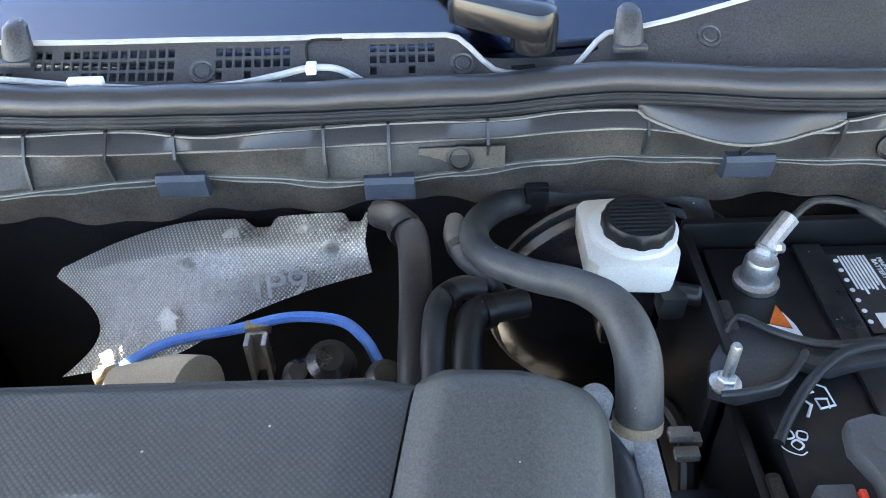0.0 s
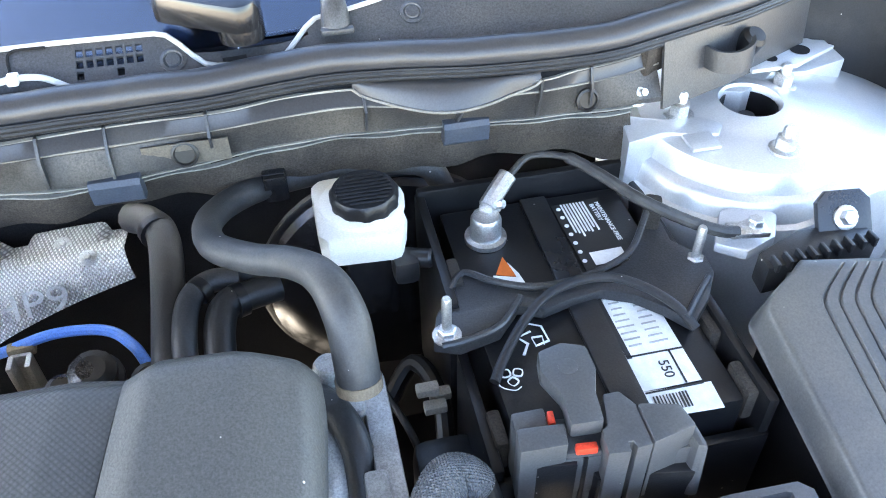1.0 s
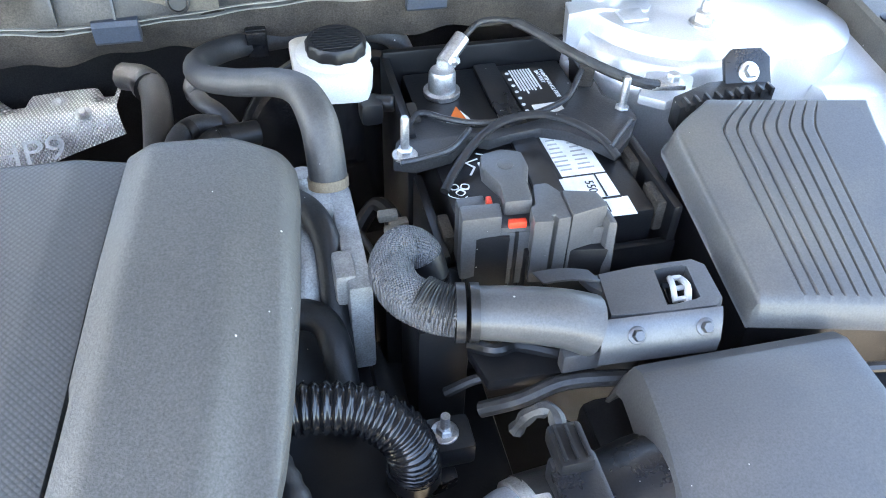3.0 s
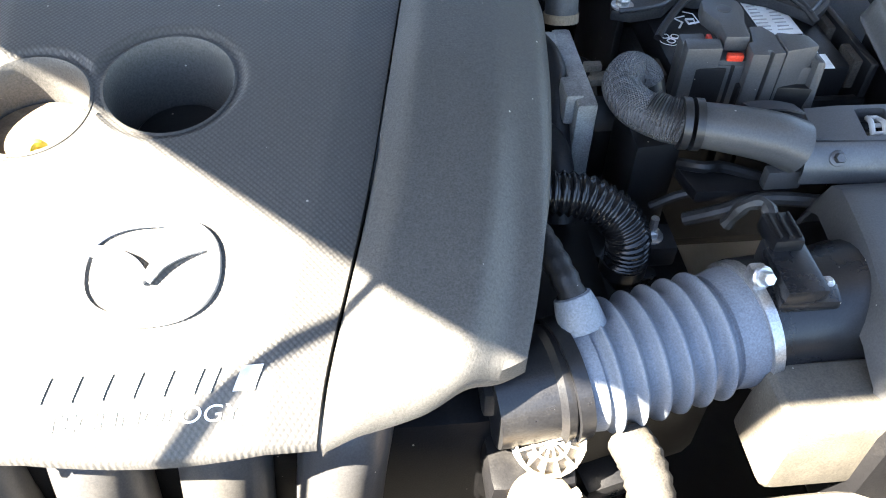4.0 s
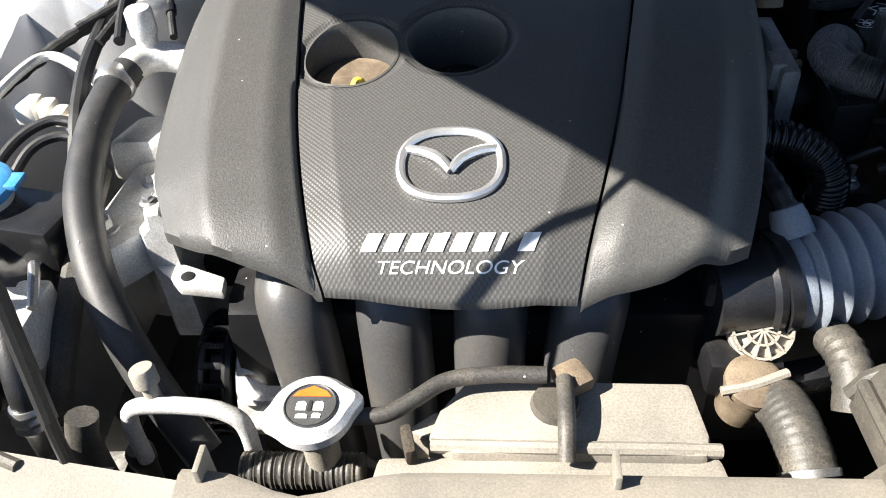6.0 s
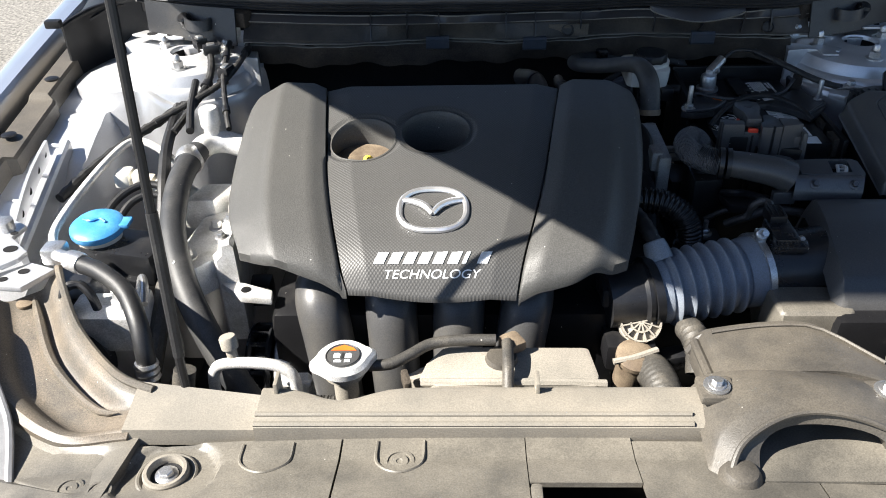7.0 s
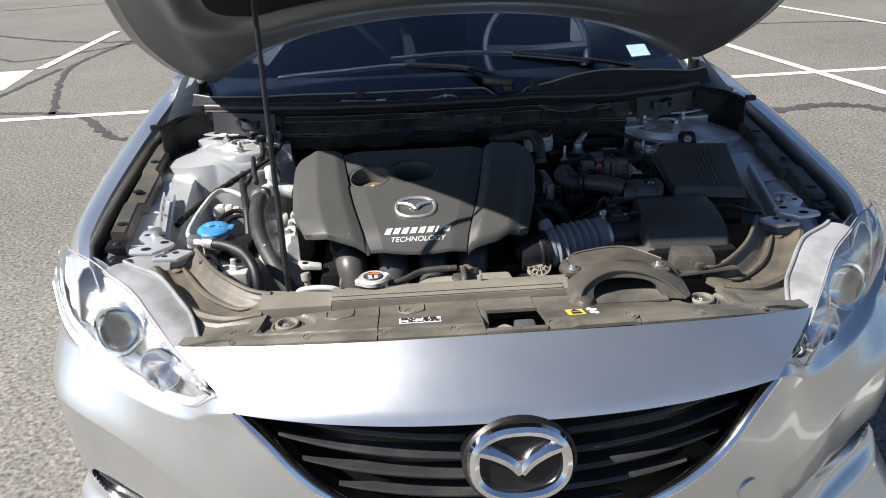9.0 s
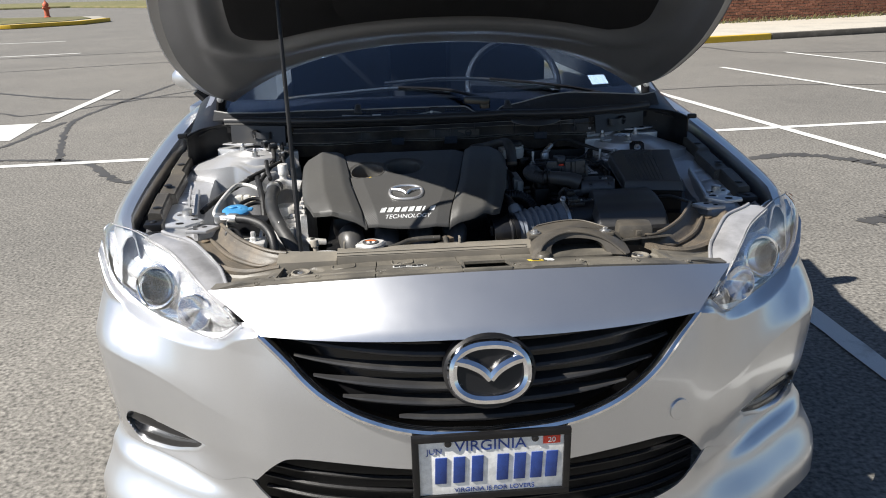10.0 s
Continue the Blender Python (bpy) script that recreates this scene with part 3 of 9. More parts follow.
def bumper_y(x, z):
    """Depth of the bumper skin at x and z."""
    e = abs(x)
    y = yb(x) + 0.030 * smooth(0.62, 0.86, z) * smooth(0.50, 0.42, e) - 0.030 * smooth(0.36, 0.22, z) + 0.02 * smooth(0.5, 0.36, z)
    full = 0.105 * smooth(0.36, 0.92, e)
    zc = lerp(0.545, 0.635, smooth(0.38, 0.88, e))          # shoulder line, rising to the wing
    up, down = max(0.0, (z - zc) / (0.715 - zc)), max(0.0, (zc - z) / 0.17)
    soft = math.sqrt((up - down) ** 2 + 0.02) - 0.14
    return y - full * max(0.0, 1 - (up if up > down else 0.0) ** 1.2 * 0.97 - 0.30 * min(down, 1.4) - 0.06 * math.exp(-soft * 8))


fog_top = curve((0.597, 0.64, 0.70, 0.76, 0.80, 0.815, 0.826), (0.471, 0.472, 0.476, 0.482, 0.476, 0.460, 0.435))
fog_bot = curve((0.597, 0.62, 0.65, 0.70, 0.76, 0.80, 0.826), (0.470, 0.440, 0.420, 0.395, 0.382, 0.388, 0.428))


def fog_dent(x, z):
    """How far the fog lamp pocket goes into the bumper."""
    if not 0.597 < x < 0.826:
        return 0.0
    return 0.030 * smooth(0.0, 0.013, min(z - fog_bot(x), fog_top(x) - z))


zg0 = curve((0, 0.15, 0.25, 0.33, 0.385, 0.432), (0.574, 0.584, 0.614, 0.662, 0.718, 0.772))      # lower rim of the grille
zl1 = curve((0, 0.16, 0.30, 0.40, 0.44, 0.48), (0.490, 0.498, 0.508, 0.504, 0.476, 0.425))            # top of the lower grille
zl0 = curve((0, 0.30, 0.42, 0.48), (0.335, 0.340, 0.36, 0.405))
ztop = curve((0.432, 0.485, 0.535, 0.60, 0.66, 0.735, 0.80, 0.85, 0.885), (0.774, 0.760, 0.724, 0.708, 0.702, 0.710, 0.730, 0.768, 0.82))

for side in (1, -1):
    bm = B()

    def f_up(u, v):
        x = lerp(0.0, 0.885, u ** 0.9)
        lo = zl1(x) if x < 0.48 else lerp(0.425, 0.372, smooth(0.48, 0.6, x))
        hi = zg0(x) if x < 0.432 else ztop(x)
        z = lerp(lo, hi, v)
        fold = smooth(0.955, 1.0, v) if x > 0.44 else 0.0       # turned in under the lamp
        return Vector((x, bumper_y(x, z) + fog_dent(x, z) + 0.035 * fold, z + 0.008 * fold))
    sheet(bm, f_up, 190, 140, 0.004)

    def f_low(u, v):
        x = lerp(0.0, 0.885, u ** 0.9)
        hi = zl0(x) if x < 0.48 else lerp(0.4245, 0.3715, smooth(0.48, 0.6, x))
        z = lerp(0.19, hi, v)
        lip = 0.05 * smooth(0.34, 0.24, z) * smooth(0.2, 0.7, x)
        ledge = 0.030 * smooth(0.370, 0.335, z) * smooth(0.50, 0.68, x)
        return Vector((x + lip * 0.5 + ledge * 0.4, bumper_y(x, z) - lip * 0.4 - ledge, z))
    sheet(bm, f_low, 48, 20, 0.004)

    def f_side(u, v):
        z = lerp(0.20, 0.79 + 0.03 * u, v)
        y = lerp(bumper_y(0.885, z), 0.36, u)
        x = lerp(0.885, 0.912, u ** 0.7) + 0.02 * smooth(0.34, 0.24, z)
        return Vector((x, y, z))
    sheet(bm, f_side, 6, 8, 0.004)
    if side < 0:
        flip(bm)
    part("bumper", bm, M["paint"], car, "silver painted bumper skin")

# nose strip between grille and slam panel
bm = B()


def strip_f(u, v):
    x = lerp(-1, 1, u)
    e = abs(x)
    top = Vector((x * 0.560, -0.346 + 0.134 * e ** 2.4, 0.874 - 0.060 * e ** 2.2))
    bot = Vector((x * 0.434, -0.440 + 0.075 * e ** 2.3, 0.778 - 0.004 * e))
    p = top.lerp(bot, v)
    bulge = math.sin(math.pi * v) * 0.0035 - 0.004 * smooth(0.90, 1.0, v)
    return p + Vector((0, -bulge * 0.6, bulge))


sheet(bm, strip_f, 60, 12, 0.004)
part("nose_panel", bm, M["paint"], car, "silver nose strip above the grille")

# grille
grille = thing("grille", (0, -0.4, 0.65), "black grille with curved slats and chrome lower rim", "grille")
bm = B()


def backing(u, v):
    x = lerp(-0.445, 0.445, u)
    z = lerp(zg0(abs(x)) - 0.02, 0.79, v)
    return Vector((x, bumper_y(x, z) + 0.075, z))


sheet(bm, backing, 40, 10, 0.004)
part("backing", bm, M["gloss"], grille)
for k in range(5):
    z0 = 0.731 - 0.033 * k
    w = 0.43
    while w > 0.1 and z0 + 0.19 * w * w < zg0(w) + 0.016:
        w -= 0.004
    bm = B()
    pts = []
    for q in range(25):
        x = lerp(-w, w, q / 24)
        z = z0 + 0.19 * x * x
        pts.append((x, bumper_y(x, z) + 0.018, z))
    rows = []
    for q, (x, y, z) in enumerate(pts):
        k = (0.12 + 0.88 * math.sin(math.pi * min(0.985, max(0.015, q / 24))) ** 0.6)
        rows.append([(x, y - 0.004 * k, z - 0.0062 * k), (x, y - 0.006 * k, z - 0.001), (x, y - 0.002 * k, z + 0.0045 * k), (x, y + 0.024 * k, z + 0.0095 * k), (x, y + 0.026 * k, z + 0.006 * k), (x, y + 0.004 * k, z - 0.006 * k)])
    loft(bm, rows)
    part("slat", bm, M["slat"], grille)
bm = B()
tube(bm, [(x, bumper_y(x, zg0(abs(x))) - 0.004, zg0(abs(x)) + 0.004 - 0.011 * smooth(0.38, 0.43, abs(x))) for x in [-0.436 + 0.872 * k / 32 for k in range(33)]], 0.0130, 10, 2, flat=0.8)
part("chrome_rim", bm, M["chrome"], grille, "chrome rim")


def oval(c, rx, rz, t, bm, axis_m, sq=2.4, n=48, dep=1.0):
    """A closed oval ring of bar radius t in the plane of axis_m."""
    pts = []
    for k in range(n):
        a = 2 * math.pi * k / n
        ca, sa = math.cos(a), math.sin(a)
        pts.append(axis_m @ Vector((rx * math.copysign(abs(ca) ** (2 / sq), ca), rz * math.copysign(abs(sa) ** (2 / sq), sa), 0)))
    tube(bm, pts, t, 8, 1, closed=True, flat=dep)


def emblem(parent, m, rx, rz, t, mat_ring, backing_mat=None, hole=True):
    """A plain oval ring with a swept V bar."""
    bm = B()
    oval(None, rx, rz, t, bm, m)
    part("ring", bm, mat_ring, parent, "oval silver ring")
    bm = B()
    for s in (-1, 1):
        tube(bm, [m @ Vector(p) for p in ((0, -0.24 * rz, 0.002), (s * 0.22 * rx, 0.10 * rz, 0.003), (s * 0.55 * rx, 0.34 * rz, 0.002), (s * 0.92 * rx, 0.46 * rz, 0.0))], t * 0.95, 8, 6, rad=lambda u: 0.65 + 0.55 * math.sin(math.pi * (0.2 + 0.6 * u)))
    part("swept_bar", bm, mat_ring, parent, "swept silver V bar")


badge = thing("front_badge", (0, -0.44, 0.713), "chrome oval badge on a black backing in the grille", "badge")
mB = frame_at((0, -0.452, 0.713), (1, 0, 0), (0, -0.97, 0.22))
bm = B()
pts = []
for r, h in ((0.088, -0.04), (0.088, 0.0), (0.082, 0.006), (0.0, 0.004)):
    pts.append((r, h))
lathe(bm, pts, (0, 0, 0), (0, 0, 1), 40, sx=1.0, sy=0.83)
bm.transform(mB @ Matrix.Rotation(0, 4, "Z"))
part("backing", bm, M["black"], badge, "black oval backing")
emblem(badge, mB @ Matrix.Translation((0, 0, 0.007)), 0.071, 0.053, 0.0104, M["chrome"])

# lower grille and fog pockets
lg = thing("lower_grille", (0, -0.4, 0.4), "black lower bumper grille with thin bars", "grille")
bm = B()


def lowback(u, v):
    x = lerp(-0.49, 0.49, u)
    z = lerp(0.32, 0.51, v)
    return Vector((x, bumper_y(x, z) + 0.06, z))


sheet(bm, lowback, 30, 4, 0.004)
part("backing", bm, M["black"], lg)
for k in range(4):
    bm = B()
    z = 0.355 + 0.034 * k
    tube(bm, [(x, bumper_y(x, z) + 0.025, z + 0.05 * x * x) for x in [-0.46 + 0.092 * q for q in range(11)]], 0.007, 6, 3, flat=0.7)
    part("bar", bm, M["black"], lg)
for side in (1, -1):
    fg = thing("fog_pocket", (side * 0.68, -0.2, 0.50), "black fog lamp blank recessed in the bumper corner", "bumper trim")
    bm = B()

    def blank_f(u, v):
        x = lerp(0.612, 0.818, u)
        z = lerp(fog_bot(x) + 0.005, fog_top(x) - 0.005, v) if fog_top(x) - fog_bot(x) > 0.012 else lerp(fog_bot(x), fog_top(x), v)
        return Vector((x, bumper_y(x, z) + 0.017 - 0.006 * math.exp(-((v - 0.62) / 0.16) ** 2) * smooth(0, 0.3, u) - 0.006 * smooth(0.24, 0.02, v), z))
    sheet(bm, blank_f, 40, 20, 0.003)
    if side < 0:
        flip(bm)
    part("blank", bm, M["gloss"], fg)
bm = B()
tow_x, tow_z = 0.402, 0.563
tow_n = Vector(((bumper_y(tow_x + 0.02, tow_z) - bumper_y(tow_x - 0.02, tow_z)) / 0.04, -1, (bumper_y(tow_x, tow_z + 0.02) - bumper_y(tow_x, tow_z - 0.02)) / 0.04)).normalized()
lathe(bm, [(0.0235, -0.004), (0.0235, 0.0004), (0.0226, 0.0013), (0, 0.0013)], Vector((tow_x, bumper_y(tow_x, tow_z), tow_z)) + tow_n * 0.0026, tow_n, 32)
part("tow_cover", bm, M["paint"], car, "round tow hook cover")

# number plate
plate = thing("number_plate", (0.002, -0.43, 0.50), "white car number plate in a black frame", "number plate")
mP = frame_at((0.002, -0.452, 0.508), (1, 0, 0.004), (0, -1, -0.09))
bm = B()
slab(bm, [(-0.146, -0.069), (0.146, -0.069), (0.146, 0.069), (-0.146, 0.069)], -0.002, 0.0, 0.0006, mP)
part("plate", bm, M["label"], plate, "white pressed metal plate")
bm = B()
for c, s in (((0, 0.071, 0), (0.312, 0.014, 0.012)), ((0, -0.071, 0), (0.312, 0.014, 0.012)), ((-0.149, 0, 0), (0.014, 0.13, 0.012)), ((0.149, 0, 0), (0.014, 0.13, 0.012))):
    t = B()
    box(t, c, s, 0.003)
    t.transform(mP)
    join(bm, t)
part("plate_frame", bm, M["black"], plate, "black plate frame")
lettering("state_name", "VIRGINIA", 0.034, mP @ Matrix.Translation((-0.002, 0.048, 0.001)), M["navy"], plate, 0.0005)
lettering("motto", "VIRGINIA IS FOR LOVERS", 0.0145, mP @ Matrix.Translation((0.006, -0.056, 0.001)), M["navy"], plate, 0.0004)
lettering("month_sticker", "JUN", 0.018, mP @ Matrix.Translation((-0.112, 0.040, 0.001)), M["navy"], plate, 0.0004)
bm = B()
box(bm, (0, 0, 0), (0.034, 0.018, 0.001), 0.0003)
bm.transform(mP @ Matrix.Translation((0.118, 0.052, 0.0008)))
stick = part("year_sticker", bm, M["red"], plate, "red year sticker")
lettering("year", "20", 0.016, mP @ Matrix.Translation((0.118, 0.052, 0.0018)), M["label"], stick, 0.0003)
for k, x in enumerate((-0.100, -0.064, -0.028, 0.022, 0.056, 0.089, 0.119)):
    bm = B()
    slab(bm, [(x - 0.0125, -0.037), (x + 0.0105, -0.037), (x + 0.0125, 0.025), (x - 0.0105, 0.025)], 0, 0.0022, 0.0008, mP)
    part("character_bar", bm, M["navy"], plate)
for sx in (-0.085, 0.085):
    bm = B()
    t = B()
    lathe(t, [(0.007, 0), (0.007, 0.003), (0.004, 0.0045), (0, 0.0045)], (sx, 0.058, 0.001), (0, 0, 1), 12)
    t.transform(mP)
    join(bm, t)
    part("screw", bm, M["gloss"], plate)

# headlamps
for side in (1, -1):
    hl = thing("headlamp", (side * 0.69, -0.1, 0.70), "clear swept-back headlamp with projector lens and chrome reflectors", "headlamp", "headlamps")
    LOW = spline([(0.484, -0.302, 0.770), (0.535, -0.262, 0.727), (0.600, -0.188, 0.712), (0.660, -0.122, 0.706), (0.735, -0.055, 0.714), (0.800, 0.002, 0.735), (0.846, 0.060, 0.775), (0.866, 0.140, 0.830)], 8)
    UPP = spline([(0.500, -0.285, 0.782), (0.558, -0.214, 0.812), (0.610, -0.142, 0.838), (0.660, -0.072, 0.858), (0.720, -0.010, 0.870), (0.775, 0.050, 0.877), (0.822, 0.092, 0.878), (0.858, 0.160, 0.866)], 8)

    def patch(u, v, off, k=1.0):
        i = u * (len(LOW) - 1)
        a = int(min(i, len(LOW) - 2))
        t = i - a
        lo = LOW[a].lerp(LOW[a + 1], t)
        up = UPP[a].lerp(UPP[a + 1], t)
        p = lo.lerp(up, 0.5 + (v - 0.5) * k)
        nrm = Vector((0.40 + 0.40 * u, -0.80 + 0.25 * u, 0.50))
        return p + nrm.normalized() * (off + 0.022 * math.sin(math.pi * v) * (0.6 + 0.4 * math.sin(math.pi * u)))
    bm = B()
    sheet(bm, lambda u, v: patch(u, v, 0.004), 40, 16, 0.003)
    if side < 0:
        flip(bm)
    o = part("lens", bm, M["lens"], hl, "clear plastic lens")
    o.visible_shadow = False
    bm = B()
    sheet(bm, lambda u, v: patch(u, v, -0.012 - 0.040 * math.sin(math.pi * min(1.0, u * 1.12)) * math.sin(math.pi * v) ** 0.6 - 0.006 * smooth(0.55, 0.60, v) - 0.006 * smooth(0.30, 0.26, v), 1.0), 44, 24, 0.003)
    if side < 0:
        flip(bm)
    part("housing", bm, M["lamphouse"], hl, "silver grey housing")
    bm = B()
    tube(bm, [patch(k / 40, 0.0, 0.002) for k in range(41)] + [patch(1, k / 6, 0.0) for k in range(1, 6)] + [patch(1 - k / 40, 1.0, 0.002) for k in range(41)] + [patch(0, 1 - k / 6, 0.002) for k in range(1, 6)], 0.0016, 6, 1, closed=True)
    if side < 0:
        flip(bm)
    part("gasket", bm, M["frost"], hl)
    bm = B()

    def deck_f(u, v):
        q = lerp(0.05, 0.60, u)
        a = patch(q, 0.97, 0.004)
        w = lerp(0.55, 1.0, smooth(0.0, 0.35, u)) * lerp(1.0, 0.72, smooth(0.7, 1.0, u))
        b = a + Vector((-0.046, 0.046, 0.004)) * w
        return a.lerp(b, v) + Vector((0, 0, 0.004 * math.sin(math.pi * v)))
    sheet(bm, deck_f, 30, 6, 0.003)
    if side < 0:
        flip(bm)
    part("top_deck", bm, M["frost"], hl, "hazy pale top of the lamp")
    bm = B()
    tube(bm, [deck_f(k / 24, 1.0) + Vector((0, 0, 0.003)) for k in range(25)], 0.004, 8, 1)
    if side < 0:
        flip(bm)
    part("deck_bead", bm, M["frost"], hl)
    bm = B()
    c = Vector((0.708, -0.062, 0.772))
    ax = Vector((0.25, -0.92, 0.22)).normalized()
    lathe(bm, [(0.056, -0.03), (0.052, -0.006), (0.047, -0.002), (0.042, -0.004), (0.040, -0.012), (0.036, -0.02)], c, ax, 32)
    if side < 0:
        flip(bm)
    part("projector_ring", bm, M["reflector"], hl, "chrome projector ring")
    bm = B()
    lathe(bm, [(0.036, -0.015), (0.036, -0.006), (0.031, 0.004), (0.020, 0.011), (0.008, 0.014), (0, 0.0145)], c, ax, 28)
    if side < 0:
        flip(bm)
    part("projector_lens", bm, M["projector"], hl, "glass projector lens")
    bm = B()
    lathe(bm, [(0.036, -0.030), (0.036, -0.016), (0, -0.016)], c, ax, 24)
    if side < 0:
        flip(bm)
    part("bulb_shutter", bm, M["gloss"], hl)
    bm = B()      # inner turn reflector bowl with flutes
    lathe(bm, [(0.004, -0.03), (0.020, -0.022), (0.034, -0.006), (0.040, 0.012), (0.038, 0.013), (0.030, -0.004), (0.003, -0.024)], Vector((0.596, -0.170, 0.752)), ax, 30, wob=lambda j, r, h: 1 + 0.015 * math.cos(j * math.pi))
    if side < 0:
        flip(bm)
    part("indicator_bowl", bm, M["reflector"], hl, "fluted chrome bowl")
    bm = B()
    sheet(bm, lambda u, v: patch(0.33 + 0.012 * v, 0.08 + 0.5 * v, lerp(-0.06, -0.012, u)), 6, 8, 0.006)
    if side < 0:
        flip(bm)
    part("divider", bm, M["reflector"], hl, "chrome divider fin")
    bm = B()
    sheet(bm, lambda u, v: patch(0.90 + 0.07 * u, 0.25 + 0.45 * v, -0.03), 4, 4, 0.006)
    if side < 0:
        flip(bm)
    part("side_marker", bm, M["amber"], hl, "amber side marker")
    bm = B()
    sheet(bm, lambda u, v: patch(0.30 + 0.68 * u, lerp(0.04, 0.16, v), lerp(-0.014, -0.040, v)), 24, 3, 0.004)
    if side < 0:
        flip(bm)
    part("light_bar", bm, M["reflector"], hl, "chrome lower bar")

# wings
XI = curve((-0.12, 0.03, 0.10, 0.33, 0.64, 0.84, 1.10, 1.4), (0.690, 0.768, 0.786, 0.805, 0.806, 0.802, 0.800, 0.800))
ZI = curve((-0.12, 0.03, 0.10, 0.33, 0.64, 0.84, 1.10, 1.4), (0.850, 0.868, 0.880, 0.908, 0.950, 0.975, 1.00, 1.005))
XO = curve((-0.12, 0.03, 0.10, 0.20, 0.33, 0.64, 1.0, 1.4), (0.74, 0.806, 0.846, 0.885, 0.905, 0.918, 0.920, 0.92))
for side in (1, -1):
    bm = B()

    def wing(u, v):
        y = lerp(0.035, 1.35, u)
        xi, zi, xo = XI(y), ZI(y), XO(y)
        xw = xi + 0.013 * smooth(0.06, 0.16, y)
        prof = [(xw - 0.010, zi - 0.060), (xw - 0.005, zi - 0.010), (xw + 0.001, zi - 0.001), (lerp(xw, xo, 0.40), zi - 0.006), (lerp(xi, xo, 0.78), zi - 0.030), (xo, zi - 0.085), (xo + 0.010, zi - 0.17), (xo + 0.004, zi - 0.30), (xo - 0.006, zi - 0.42)]
        k = v * (len(prof) - 1)
        i = int(min(k, len(prof) - 2))
        a, b = prof[i], prof[i + 1]
        t = k - i
        return Vector((lerp(a[0], b[0], t), y, lerp(a[1], b[1], t)))
    sheet(bm, wing, 34, 16, 0.003)
    if side < 0:
        flip(bm)
    part("front_wing", bm, M["paint"], car, "silver front wing")
    bm = B()
    # near-black sheet in place of the dark gap between wing and carrier
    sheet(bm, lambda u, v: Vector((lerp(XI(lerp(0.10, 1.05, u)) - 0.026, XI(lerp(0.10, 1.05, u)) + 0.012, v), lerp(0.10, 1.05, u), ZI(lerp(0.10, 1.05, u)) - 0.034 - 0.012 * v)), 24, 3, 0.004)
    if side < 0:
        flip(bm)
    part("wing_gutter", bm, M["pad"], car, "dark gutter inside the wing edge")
    bm = B()
    sheet(bm, lambda u, v: Vector((0.766, 0.640, 0.972)).lerp(Vector((0.806, 1.06, 1.030)), u).lerp(Vector((0.640, 0.735, 1.000)).lerp(Vector((0.715, 0.93, 1.075)), u), v) + Vector((0, 0, 0.012 * math.sin(math.pi * v))), 14, 10, 0.004)
    if side < 0:
        flip(bm)
    part("hinge_cover", bm, M["black"], car, "black plastic cover under the bonnet hinge")
    bm = B()
    slab(bm, [(1.0, 0.30), (1.02, 0.20), (3.6, 0.20), (3.6, 0.56), (0.80, 0.58), (0.92, 0.45)], 0.868, 0.90, 0.004, Matrix(((0, 0, 1, 0), (1, 0, 0, 0), (0, 1, 0, 0), (0, 0, 0, 1))))
    if side < 0:
        flip(bm)
    part("side_sill", bm, M["paint"], car, "silver lower body side")
    bm = B()
    slab(bm, [(1.352, 0.50), (3.7, 0.50), (3.72, 0.96), (1.352, 0.985)], 0.875, 0.915, 0.01, Matrix(((0, 0, 1, 0), (1, 0, 0, 0), (0, 1, 0, 0), (0, 0, 0, 1))))
    if side < 0:
        flip(bm)
    part("door_side", bm, M["paint"], car, "silver doors")
    for yw in (0.66, 3.45):
        w = B()
        lathe(w, [(0.20, -0.10), (0.30, -0.11), (0.33, -0.09), (0.335, 0), (0.33, 0.09), (0.30, 0.11), (0.22, 0.10)], (0.77, yw, 0.335), (1, 0, 0), 36)
        if side < 0:
            flip(w)
        wheel = part("wheel", w, M["tyre"], car, "black rubber tyre")
        w = B()
        lathe(w, [(0.22, 0.06), (0.20, 0.10), (0.06, 0.085), (0.05, 0.10), (0, 0.10)], (0.77, yw, 0.335), (1, 0, 0), 20, wob=lambda j, r, h: 1.0)
        if side < 0:
            flip(w)
        part("rim", w, M["alu"], wheel, "alloy rim")

settle(y=0.085, z=-0.028)
# cabin: roof, glass and pillars
bm = B()


def roof(u, v):
    y = lerp(1.42, 3.6, u)
    x = lerp(-1, 1, v)
    z = 1.40 + 0.05 * math.sin(math.pi * min(1, u * 1.1 + .1)) - 0.05 * abs(x) ** 3 - 0.28 * smooth(0.72, 1.0, u)
    return Vector((x * (0.60 - 0.05 * u), y, z))


